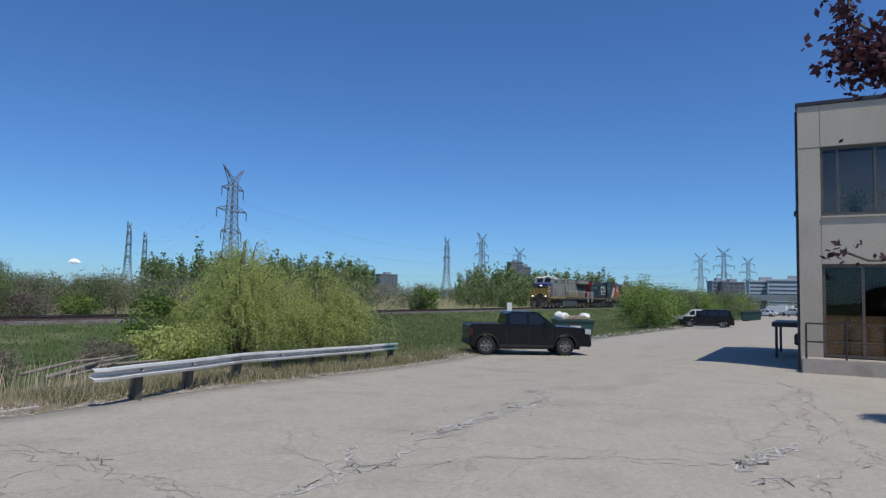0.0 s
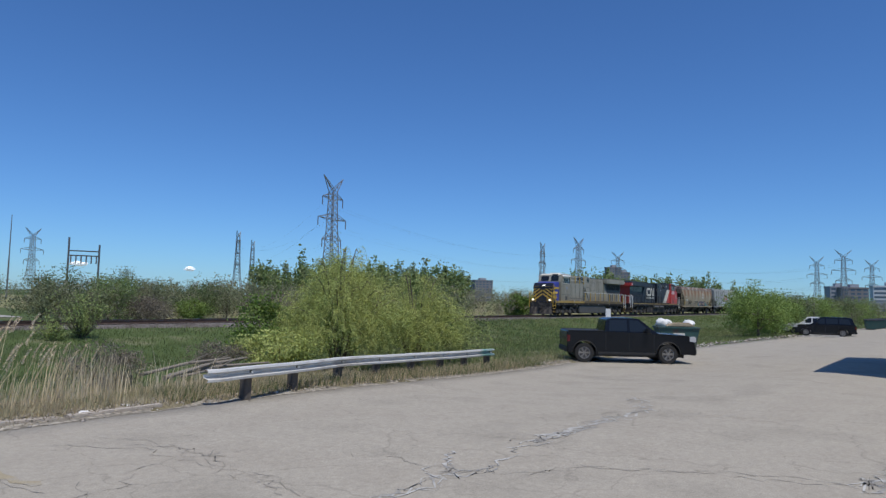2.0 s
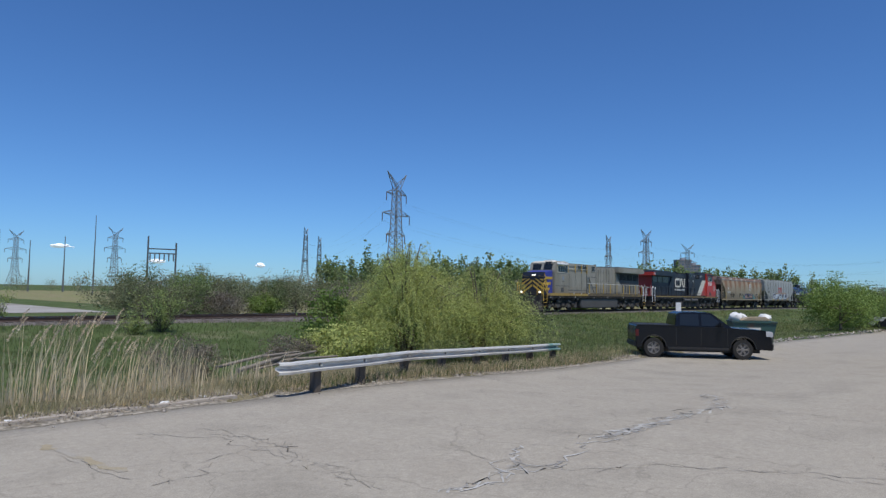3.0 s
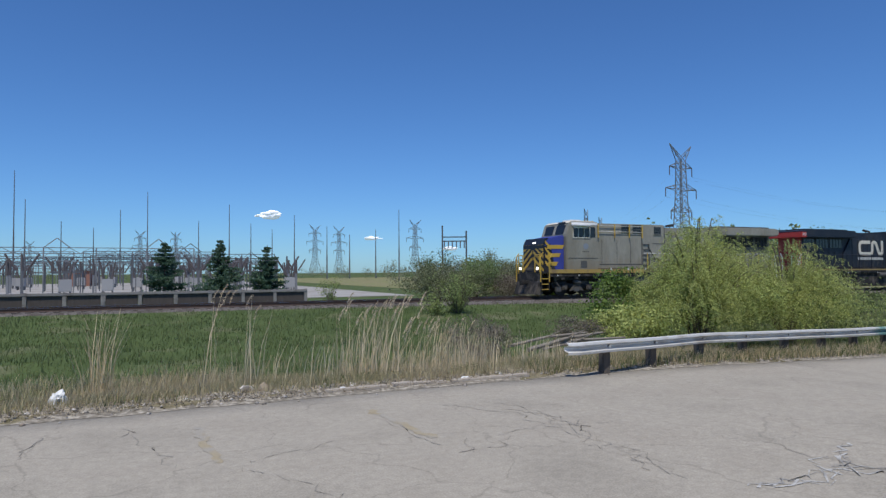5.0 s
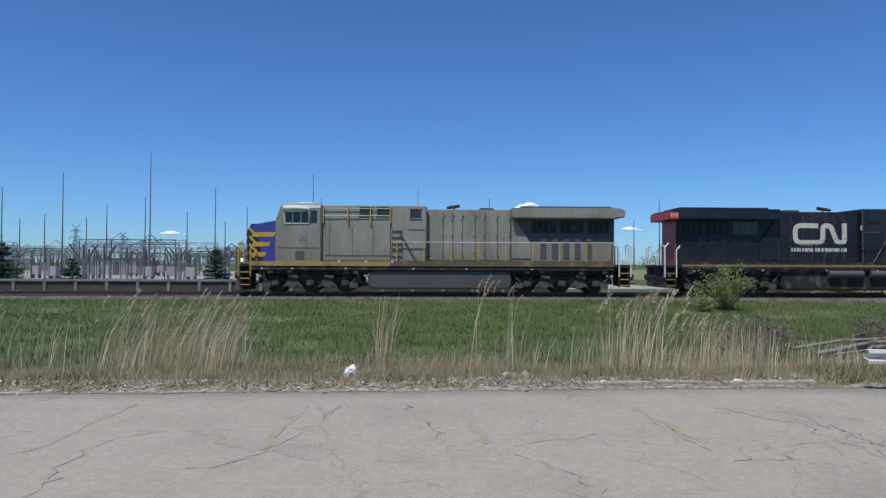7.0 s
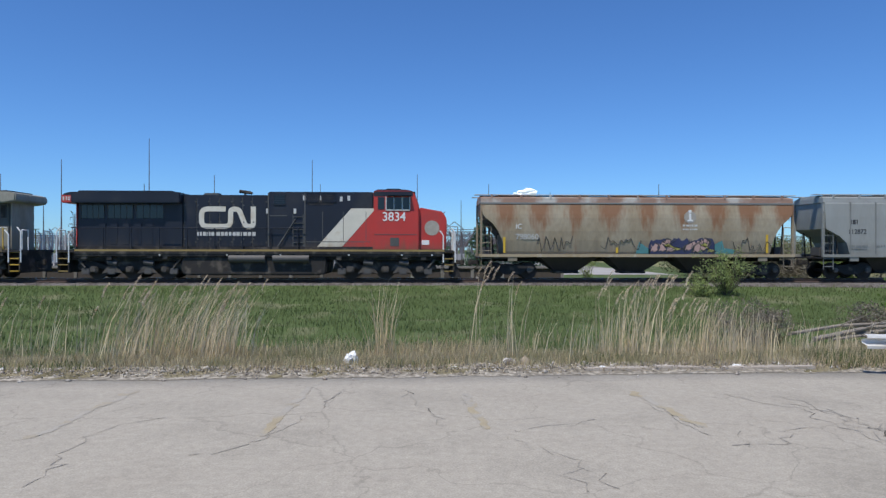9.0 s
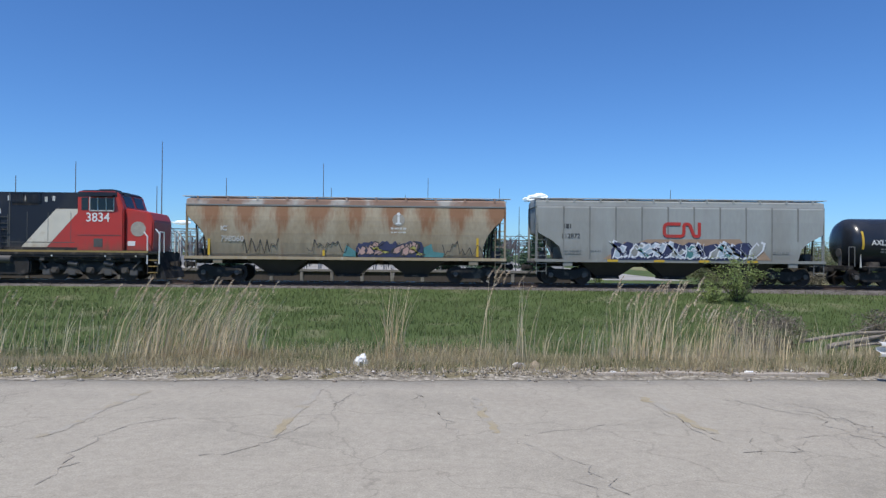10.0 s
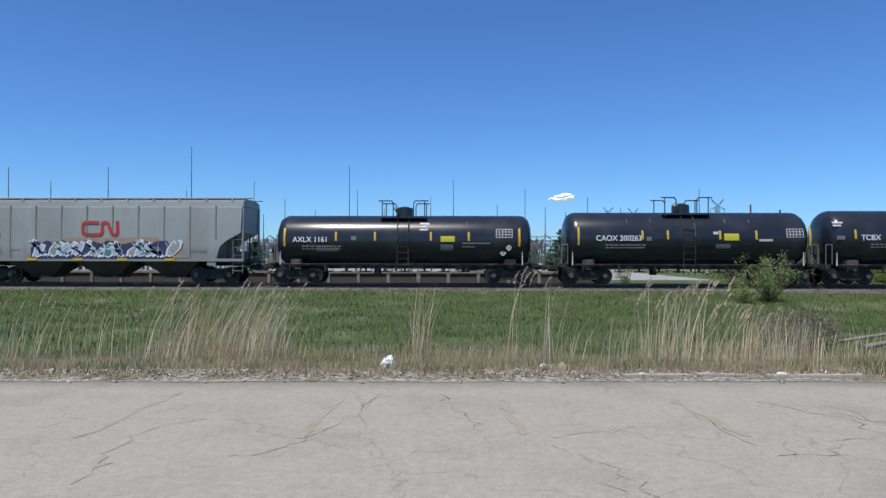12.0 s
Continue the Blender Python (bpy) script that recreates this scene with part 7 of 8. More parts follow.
def spruce(x, y, h, seed):
    r = np.random.default_rng(seed)
    t = tagged(empty("spruce_tree", pose(x, y, gz_at(x, y))), "dark ragged spruce tree beside the substation", "spruce tree", "spruce row")
    part("trunk", Bm().rod((0, 0, -0.1), (0, 0, h), 0.09, 0.015, n=8), "bark", t)
    pts = []
    lv = 0.35
    while lv < h - 0.12:
        R = 0.50 * (h - lv) * r.uniform(0.75, 1.1) + 0.10
        for k in range(int(7 + 3 * r.random())):
            if r.random() < 0.14:
                continue
            a = r.uniform(0, 2 * math.pi)
            L = R * r.uniform(0.7, 1.2)
            s = np.linspace(0.1, 1, 14)
            z = lv - 0.16 * L * s + 0.20 * L * s ** 2
            c = np.stack([np.cos(a) * s * L, np.sin(a) * s * L, z], 1)
            for q in range(8):
                pts.append(c + r.normal(0, 0.055 * (0.5 + L), c.shape) * np.array([1, 1, 0.6]))
        lv += r.uniform(0.18, 0.30)
    P = np.concatenate(pts)
    V, F = leaf_quads(P, 0.075, r, 2.6)
    ob = soup("crown", V, F, "leaf_spruce")
    ob.parent = t


for i, (x, h) in enumerate(((0.67, 4.3), (4.37, 4.5), (7.6, 4.1), (-15.6, 3.2), (-31.0, 3.6), (-26.2, 2.4))):
    spruce(x, 50.0 + 0.5 * (i % 2), h, 80 + i)

# far woods: one stand of many small trees
r = np.random.default_rng(9)
for name, lab, leaf, rows, n, size in (
        ("far_wood", "belt of young green trees beyond the track", "leaf_far", [(37, 55, 95, 130, 5.6, 8.0), (38, 54, 98, 125, 5.6, 7.6), (63, 80, 130, 190, 6.0, 8.8), (63, 80, 135, 200, 6.4, 9.0), (62, 80, 125, 180, 4.0, 6.5), (62, 78, 105, 130, 2.4, 4.2), (58, 63, 180, 240, 3.5, 5)], 1100, 0.22),
        ("far_scrub", "belt of dull brown scrub beyond the track", "leaf_far_dull", [(19, 40, 62, 100, 2.2, 4.0), (26, 60, 75, 125, 2.8, 4.2), (22, 64, 125, 190, 3.5, 5.2), (50, 75, 230, 320, 4.5, 7), (76, 90, 210, 330, 4.0, 6), (-44, 22, 190, 270, 3.0, 4.6), (76, 84, 120, 200, 3.5, 5)], 560, 0.17),
        ("far_thicket", "grey leafless thicket beyond the track", "leaf_grey", [(22, 60, 56, 90, 1.8, 3.4), (24, 66, 60, 130, 0.9, 1.9), (24, 66, 60, 130, 0.9, 1.9), (76, 86, 100, 160, 3.0, 4.0)], 520, 0.14)):
    Vs, Fs, k0 = [], [], 0
    for a0, a1, r0, r1, h0, h1 in rows:
        for k in range(int((a1 - a0) * 3.0)):
            a, R = radians(r.uniform(a0, a1)), r.uniform(r0, r1)
            x, y, h = R * math.sin(a), R * math.cos(a), r.uniform(h0, h1)
            wide = 0.19 if name == "far_wood" else 0.33
            if y < 41 and x < 200:
                continue
            P, _ = crown_points((x, y, h * 0.52), (h * wide, h * wide, h * 0.50), n // 2, 22, r, spread=0.24)
            V, F = leaf_quads(P, size * h / 6, r, 1.8)
            Vs.append(V)
            Fs.append(F + k0)
            k0 += len(V)
    tagged(soup(name, np.concatenate(Vs), np.concatenate(Fs), leaf), lab, "woods", kind="stuff")


# grasses: bent blades, each three points wide at the foot
def blades(X, Y, h, w, lean, r, curl=0.35):
    n = len(X)
    Z = ground_z(X, Y) - 0.02
    a = r.uniform(0, 2 * math.pi, n)
    dx, dy = np.cos(a), np.sin(a)
    lx, ly = lean[0] + r.normal(0, curl, n), lean[1] + r.normal(0, curl, n)
    B = np.stack([X, Y, Z], 1)
    W = np.stack([dx * w / 2, dy * w / 2, 0 * w], 1)
    mid = B + np.stack([lx * h * 0.22, ly * h * 0.22, h * 0.55], 1)
    tip = B + np.stack([lx * h * 0.62, ly * h * 0.62, h], 1)
    V = np.stack([B - W, B + W, mid + W * 0.75, mid - W * 0.75, tip + W * 0.12, tip - W * 0.12], 1).reshape(-1, 3)
    i = np.arange(n)[:, None] * 6
    F = np.concatenate([i + np.array([0, 1, 2, 3]), i + np.array([3, 2, 4, 5])])
    return V, F, tip


def field(name, label, mat, n, fx, fy, h, w, seed, lean=(0.12, 0.0), patch=None):
    r = np.random.default_rng(seed)
    X = fx(r, n)
    U = fy(r, n)
    Y = lot_edge(X) + U
    if patch is not None:
        keep = patch(X, Y, r)
        X, Y = X[keep], Y[keep]
    n = len(X)
    V, F, _ = blades(X, Y, r.uniform(h[0], h[1], n), r.uniform(w[0], w[1], n), lean, r)
    return tagged(soup(name, V, F, mat), label, "grass", kind="stuff")


def patchy(scale, cut, seed):
    def f(X, Y, r):
        v = np.sin(X * scale + seed) * np.sin(Y * scale * 1.4 + 2 * seed) + 0.6 * np.sin(X * scale * 2.7 - Y * scale * 1.9 + seed)
        return v + r.normal(0, 0.35, len(X)) > cut
    return f


near_x = lambda r, n: np.clip(r.normal(3, 14, n), -34, 48)
field("green_grass", "green grass filling the ditch beside the railway", "grass_green", 110000, lambda r, n: r.uniform(-34, 60, n), lambda r, n: 3.4 + 20.0 * r.uniform(0, 1, n) ** 0.85, (0.06, 0.20), (0.012, 0.030), 1)
field("green_grass", "green grass on the bank along the lot", "grass_bank", 36000, lambda r, n: r.uniform(18, 100, n), lambda r, n: r.uniform(0.3, 12, n), (0.10, 0.28), (0.02, 0.045), 2)
field("green_grass", "rough green grass between the lot and the far track", "grass_bank", 30000, lambda r, n: r.uniform(28, 120, n), lambda r, n: r.uniform(8, 23.2, n), (0.10, 0.28), (0.04, 0.07), 6)
field("olive_grass", "short olive grass on the near bank of the ditch", "grass_olive", 62000, near_x, lambda r, n: np.abs(r.normal(1.4, 1.7, n)) + 0.3, (0.06, 0.22), (0.008, 0.018), 3)
field("dry_grass", "short dry straw along the asphalt's edge", "grass_dry", 30000, near_x, lambda r, n: np.abs(r.normal(0.7, 1.2, n)) + 0.25, (0.05, 0.24), (0.007, 0.015), 7, patch=patchy(0.9, -0.3, 3))
field("dry_grass", "dry stalks scattered through the ditch", "grass_dry", 17000, near_x, lambda r, n: 2.0 + np.abs(r.normal(0, 2.2, n)), (0.10, 0.40), (0.007, 0.015), 4, patch=patchy(0.5, 0.2, 2))
field("green_weeds", "tufts of fresh green weeds at the asphalt's edge", "grass_green", 16000, near_x, lambda r, n: np.abs(r.normal(0.9, 0.5, n)) + 0.3, (0.06, 0.24), (0.010, 0.024), 5, patch=patchy(0.8, 0.65, 1))
field("dry_grass", "dry tussocks round the guardrail posts", "grass_dry", 4200, lambda r, n: r.uniform(7.2, 22, n), lambda r, n: np.abs(r.normal(0.35, 0.3, n)) + 0.05, (0.10, 0.36), (0.007, 0.016), 14)
field("green_weeds", "green weeds round the guardrail posts", "grass_green", 5200, lambda r, n: r.uniform(7.2, 24, n), lambda r, n: np.abs(r.normal(0.5, 0.45, n)) + 0.05, (0.08, 0.30), (0.010, 0.025), 15)

# dry reeds in stands: centre, distance from the asphalt, spreads, number, height, lean, plumes
STANDS = [(-5.75, 2.6, 0.32, 0.6, 90, 1.5, 0.50, 0.25), (-4.85, 3.2, 0.42, 0.7, 150, 1.6, 0.52, 0.22), (-4.2, 2.6, 0.25, 0.5, 60, 1.25, 0.38, 0.15), (-7.0, 2.8, 0.5, 0.6, 18, 1.2, 0.35, 0.2), (-8.6, 3.4, 0.7, 0.8, 20, 1.2, 0.3, 0.2),
          (-10.6, 4.0, 1.0, 1.0, 45, 1.35, 0.35, 0.2), (-13.5, 3.5, 1.6, 1.0, 170, 1.4, 0.3, 0.2), (-0.86, 2.2, 0.09, 0.10, 34, 1.65, 0.03, 0.05), (0.35, 2.1, 0.35, 0.3, 9, 0.9, 0.2, 0.0), (0.95, 1.9, 0.10, 0.15, 9, 1.85, 0.30, 0.8), (1.75, 1.8, 0.12, 0.15, 12, 1.75, 0.16, 0.6), (2.3, 2.0, 0.4, 0.3, 14, 1.0, 0.15, 0.0),
          (3.95, 2.0, 0.22, 0.25, 30, 1.55, 0.22, 0.4), (4.35, 1.9, 0.20, 0.3, 44, 1.70, 0.28, 0.5), (3.5, 1.9, 0.3, 0.3, 26, 1.0, 0.1, 0.0), (5.2, 1.9, 0.3, 0.3, 36, 1.2, 0.35, 0.3), (6.0, 2.1, 0.34, 0.5, 64, 1.25, 0.18, 0.06), (6.7, 2.4, 0.36, 0.6, 56, 1.1, 0.15, 0.06), (7.6, 2.6, 0.5, 0.5, 50, 0.8, 0.2, 0.0), (9.0, 2.6, 1.0, 0.6, 50, 0.8, 0.2, 0.0)]
r = np.random.default_rng(21)
Vs, Fs, PV, PF, k0, p0 = [], [], [], [], 0, 0
for x, u, sx_, sy_, n, top, lean, feather in STANDS:
    n = int(n * 1.6) if n > 20 else n
    X = r.normal(x, sx_, n)
    Y = lot_edge(X) + np.clip(r.normal(u, sy_, n), 0.8, 7)
    h = top * np.where(r.random(n) < 0.5, r.uniform(0.78, 1.0, n), r.uniform(0.35, 0.85, n))
    fan = 0.34 if sx_ < 0.1 else 0.20
    V, F, tip = blades(X, Y, h, r.uniform(0.010, 0.020, n), (lean, 0.0), r, fan)
    Vs.append(V); Fs.append(F + k0); k0 += len(V)
    for q in tip[(h > 0.8 * top) & (r.random(n) < feather * 0.7)]:
        m = 46
        v = np.linspace(0, 1, m)
        P = q + np.stack([-0.05 + 0.13 * v ** 1.4, 0 * v, -0.16 + 0.30 * v - 0.04 * v ** 3], 1) + r.normal(0, 0.007, (m, 3)) * (1.5 - v[:, None])
        V, F = leaf_quads(P, 0.013, r, 4.5, 0.3)
        PV.append(V); PF.append(F + p0); p0 += len(V)
tagged(soup("dry_reeds", np.concatenate(Vs), np.concatenate(Fs), "reed"), "tall dry straw-coloured reeds along the lot", "reeds", kind="stuff")
tagged(soup("reed_plumes", np.concatenate(PV), np.concatenate(PF), "plume"), "feathery brown plumes on the tall reeds", "reeds", kind="stuff")

# dead leaves and chips on the rim
M["leaf_litter"] = material("dead_leaf", (0.25, 0.21, 0.15), 0.9, 0, 0.3, 0.3, (0.36, 0.32, 0.25), 0.45, random_value=0.45, spec=0.15)
n = 12000
X = np.clip(r.normal(3, 13, n), -34, 40)
U = np.abs(r.normal(0.1, 0.38, n)) - 0.06
Y = lot_edge(X) + U
P = np.stack([X, Y, np.where(U > 0, ground_z(X, Y) + 0.045, lot_z(X, Y) + 0.012) + r.uniform(0, 0.03, n)], 1)
V, F = leaf_quads(P, r.uniform(0.009, 0.026, n), r, 2.2)
tagged(soup("leaf_litter", V, F, "leaf_litter"), "dead leaves and straw chips along the asphalt", "leaf litter", kind="stuff")

# litter, stones, rubbish and dead wood at the rim
lx2 = np.arange(-34, 40, 0.35)
rr = np.random.default_rng(31)
outer = 3.6 + 0.6 * np.sin(lx2 * 1.3) + 0.5 * np.sin(lx2 * 0.37 + 1) + 0.15 * rr.standard_normal(len(lx2))
rows_v = []
for f in (-0.10, 0.06, 0.2, 0.45, 0.75, 1.0):
    yv = lot_edge(lx2) + (f * outer if f > 0 else -0.06 + 0.05 * rr.standard_normal(len(lx2)))
    zv = np.where(f > 0, ground_z(lx2, yv) + (0.03 if f < 1 else -0.02), lot_z(lx2, yv) + 0.012)
    rows_v.append(np.stack([lx2, yv, zv], 1))
V = np.concatenate(rows_v)
k = len(lx2)
i = (np.arange(5)[:, None] * k + np.arange(k - 1)[None, :]).ravel()
M["rim_dirt"] = material("dark_rim_dirt", (0.23, 0.205, 0.165), 0.95, 0, 0.5, 0.1, (0.33, 0.30, 0.25), 0.5, 0.03, 14, spec=0.1)
Vd = np.concatenate([np.stack([lx2, lot_edge(lx2) + o + 0.035 * rr.standard_normal(k), np.maximum(ground_z(lx2, lot_edge(lx2) + o), lot_z(lx2, lot_edge(lx2))) + q], 1) for o, q in ((-0.17, 0.006), (0.10, 0.026), (0.62, 0.034))])
jd = (np.arange(2)[:, None] * k + np.arange(k - 1)[None, :]).ravel()
tagged(soup("rim_dirt", Vd, np.stack([jd, jd + 1, jd + 1 + k, jd + k], -1), "rim_dirt"), "ridge of dark dirt along the asphalt's rim", "verge", kind="structure")
tagged(soup("verge", V, np.stack([i, i + 1, i + 1 + k, i + k], -1), "litter"), "strip of dirt and dry litter along the asphalt", "verge", kind="structure")
n = 1800
X = np.where(rr.random(n) < 0.85, rr.uniform(-20, 30, n), rr.uniform(40, 72, n))
Y = lot_edge(X) + rr.normal(0.3, 0.22, n)
P = np.stack([X, Y, np.where(Y > lot_edge(X), ground_z(X, Y) + 0.035, lot_z(X, Y) + 0.01)], 1)
base = np.array([[1, 0, 0], [-1, 0, 0], [0, 1, 0], [0, -1, 0], [0, 0, 1], [0, 0, -1]], float)
faces = np.array([[0, 2, 4], [2, 1, 4], [1, 3, 4], [3, 0, 4], [2, 0, 5], [1, 2, 5], [3, 1, 5], [0, 3, 5]])
S = rr.uniform(0.012, 0.045, (n, 1, 1)) * np.where(X > 38, 3.0, 1.0)[:, None, None] * rr.uniform(0.6, 1.4, (n, 6, 1))
V = P[:, None, :] + base[None] * S * np.array([1.2, 1.0, 0.7])
M["stone"] = material("pale_stone", (0.40, 0.37, 0.33), 0.9, 0, 0.2, 0.3, (0.22, 0.18, 0.14), 0.5, random_value=0.5)
tagged(soup("loose_stones", V.reshape(-1, 3), (faces[None] + np.arange(n)[:, None, None] * 6).reshape(-1, 3), "stone"), "loose stones and crumbs along the asphalt", "stones", kind="stuff")
lump("plastic_bag", "bag", pose(-1.35, 12.1, 0.11, 0, 25, 10), (0.11, 0.09, 0.14), "crumpled white plastic bag in the dry grass", "bag", 5, 3, 0.7)
lump("rock", "stone", pose(1.5, 11.92, 0.09), (0.13, 0.1, 0.085), "pale rock at the asphalt's edge", "rock", 8, 2, 0.5)
lump("brown_carton", "card", pose(1.78, 11.9, 0.10, 0, 0, 20), (0.11, 0.09, 0.13), "crushed brown carton beside a rock", "carton", 9, 1, 0.5)
for i, (x, y, s) in enumerate(((5.55, 11.75, 0.07), (6.4, 12.0, 0.08), (11.9, 12.62, 0.12), (3.1, 11.6, 0.06), (-7.2, 11.6, 0.08), (13.2, 13.0, 0.10), (20.2, 13.3, 0.08), (0.5, 11.7, 0.05))):
    lump("paper_scrap", "bag", pose(x, y, float(lot_z(x, y)) + 0.055, 10, 0, 30 * i), (s * 1.3, s, s * 0.5), "crumpled scrap of white paper", "litter", 20 + i, 2, 0.7, "scraps")
for i, (x0, x1, dy) in enumerate(((2.75, 3.9, 0.12), (4.0, 5.1, 0.14), (5.2, 6.9, 0.10), (14.0, 16.2, 0.75), (8.0, 9.3, 0.3))):
    xm = (x0 + x1) / 2
    a = math.degrees(math.atan2(float(lot_edge(x1) - lot_edge(x0)), x1 - x0))
    s = part("kerb_slab", Bm().box(-(x1 - x0) / 2, (x1 - x0) / 2, -0.09, 0.09, -0.1, 0.055, 0.015), "step_concrete")
    s.matrix_basis = pose(xm, float(lot_edge(xm)) + dy, float(lot_z(xm, 11)) + 0.02, 0, 2 * (i % 2), a)
    tagged(s, "broken concrete kerb slab in the litter", "kerb", "broken kerb")
M["dead_wood"] = material("bleached_dead_wood", (0.25, 0.22, 0.185), 0.9, 0, 0.25, 0.3, (0.2, 0.17, 0.14), 0.4, 0.01, 20, (4, 4, 1))
for i, (a, b2, q) in enumerate((((9.0, 15.2, 0.05), (12.4, 16.6, 0.25), 0.06), ((8.6, 15.6, 0.12), (11.4, 16.0, 0.34), 0.045), ((9.6, 16.0, 0.0), (12.6, 15.8, 0.16), 0.05), ((9.2, 14.8, 0.1), (10.9, 15.4, 0.05), 0.035))):
    lg = Bm()
    m1 = tuple((p + s) / 2 + (0.0, 0.05, 0.06)[j] for j, (p, s) in enumerate(zip(a, b2)))
    lg.rod(a, m1, q, q * 0.85, n=9).rod(m1, b2, q * 0.85, q * 0.5, n=9).rod(m1, (m1[0] + 0.4, m1[1] - 0.3, m1[2] + 0.25), q * 0.4, q * 0.15, n=6)
    tagged(part("dead_log", lg, "dead_wood"), "bleached dead log lying in the ditch", "log", "dead logs")

# crab apple overhead: trunk beside the camera, one bough reaching in
r = np.random.default_rng(77)
apple = tagged(empty("crab_apple_tree", pose(5.3, -2.6, 0.0)), "purple-leaved crab apple tree with pink buds", "crab apple tree")
part("trunk", Bm().rod((0, 0, -0.1), (-0.1, 0.2, 2.4), 0.12, 0.08, n=10), "bark", apple)
bough = [(-0.1, 0.2, 2.2), (-0.2, 1.1, 3.1), (-0.25, 1.8, 3.6), (-0.3, 2.25, 3.72)]
part("limb", Bm().pipe(bough, 0.022, 6), "bark", apple)
twig = [(-0.2, 1.1, 2.6), (-0.2, 1.9, 2.42), (-0.25, 2.22, 2.40), (-0.25, 2.38, 2.47)]
part("limb", Bm().pipe([(-0.1, 0.2, 2.2)] + twig, 0.008, 6), "bark", apple)
up = [(-0.25, 1.9, 3.62), (-0.25, 2.3, 4.0), (-0.2, 2.3, 4.4)]
part("limb", Bm().pipe(up, 0.010, 6), "bark", apple)
P = np.concatenate([np.array([-0.27, 2.20, 3.73]) + r.normal(size=(700, 3)) * (0.11, 0.12, 0.085), np.array([-0.27, 1.95, 3.58]) + r.normal(size=(480, 3)) * (0.12, 0.14, 0.06), np.array([-0.22, 2.32, 4.05]) + r.normal(size=(160, 3)) * (0.07, 0.05, 0.14),
                    np.array([-0.22, 2.22, 4.45]) + r.normal(size=(230, 3)) * (0.1, 0.1, 0.1), np.array([-0.25, 2.36, 2.46]) + r.normal(size=(20, 3)) * (0.05, 0.05, 0.035), np.array([-0.25, 2.12, 2.40]) + r.normal(size=(14, 3)) * (0.05, 0.09, 0.03),
                    np.array([-0.1, 0.2, 4.3]) + r.normal(size=(1500, 3)) * (0.9, 0.7, 0.7)])
V, F = leaf_quads(P, 0.036, r, 1.7)
ob = soup("crown", V, F, "leaf_purple")
ob.parent = apple
P = np.concatenate([np.array([-0.27, 2.2, 3.70]) + r.normal(size=(45, 3)) * (0.15, 0.2, 0.13), np.array([-0.1, 0.2, 4.3]) + r.normal(size=(150, 3)) * (0.9, 0.7, 0.7)])
V, F = leaf_quads(P, 0.026, r, 1.4)
ob = soup("blossom", V, F, "blossom")
ob.parent = apple
P = np.array([0, 0, 0.42]) + r.normal(size=(160, 3)) * (0.03, 0.2, 0.16)
V, F = leaf_quads(P, 0.06, r, 2.2)
ob = soup("foliage", V, F, "leaf_spruce")
ob.parent = pl

# unseen stand-in tree, added only to throw a shadow onto the lot
tree("crab_apple_tree", "small round tree added out of view as a shadow caster", "crab apple tree", 14.5, -2.6, 0.0, 2.9, 1.7, "leaf_purple", 5000, 0.06, 91, 0.42, 30)

# ---------------------------------------------------------------- beyond the track
M["barrier"] = material("weathered_grey_barrier", (0.25, 0.235, 0.22), 0.85, 0, 0.15, 0.8, (0.17, 0.155, 0.14), 0.4)
M["barrier_dark"] = material("dark_timber_panel", (0.075, 0.062, 0.055), 0.9, 0, 0.25, 0.6, stretch=(4, 1, 1))
barrier = tagged(empty("timber_barrier"), "low timber barrier with a grey cap along the track", "barrier")
bx0, bx1, by = -62.0, 9.25, 44.0
cap_z = 1.02
part("cap", Bm().box(bx0, bx1, by - 0.16, by + 0.16, cap_z - 0.16, cap_z, 0.02), "barrier", barrier)
for i, x in enumerate(np.arange(bx1 - 0.1, bx0, -1.98)):
    part("post", Bm().box(x - 0.1, x + 0.1, by - 0.14, by + 0.12, -0.1, cap_z + 0.03, 0.015), "barrier", barrier)
    if x - 1.98 > bx0:
        part("panel", Bm().box(x - 1.86, x - 0.12, by - 0.06, by + 0.02, 0.12, cap_z - 0.165), "barrier_dark", barrier)

tagged(grid_mesh("gravel_yard", np.linspace(-190, 21, 30), np.linspace(55, 165, 22), lambda X, Y: ground_z(X, Y) + 0.03, "gravel"), "pale gravel yard of the substation", "gravel", kind="structure")

M["steel"] = material("grey_steel", (0.135, 0.14, 0.145), 0.6, 0.2, 0.12, 1.0)
M["steel_pale"] = material("pale_steel", (0.23, 0.235, 0.24), 0.6, 0.2, 0.1, 1.0)
M["steel_dark"] = material("dark_steel", (0.11, 0.12, 0.13), 0.6, 0.3, 0.1, 1.0)
M["porcelain"] = material("brown_insulator", (0.10, 0.085, 0.08), 0.4)
M["tank_paint"] = material("equipment_white", (0.34, 0.34, 0.335), 0.6, 0, 0.1, 2.0)


def bars(b, A, B, w):
    """A square bar from A to B, as eight points."""
    A, B = Vector(A), Vector(B)
    d = (B - A).normalized()
    u = d.cross(Vector((0.31, 0.9, 0.2))).normalized() * w / 2
    v = d.cross(u).normalized() * w / 2
    b.loft([[tuple(p + u + v), tuple(p - u + v), tuple(p - u - v), tuple(p + u - v)] for p in (A, B)])


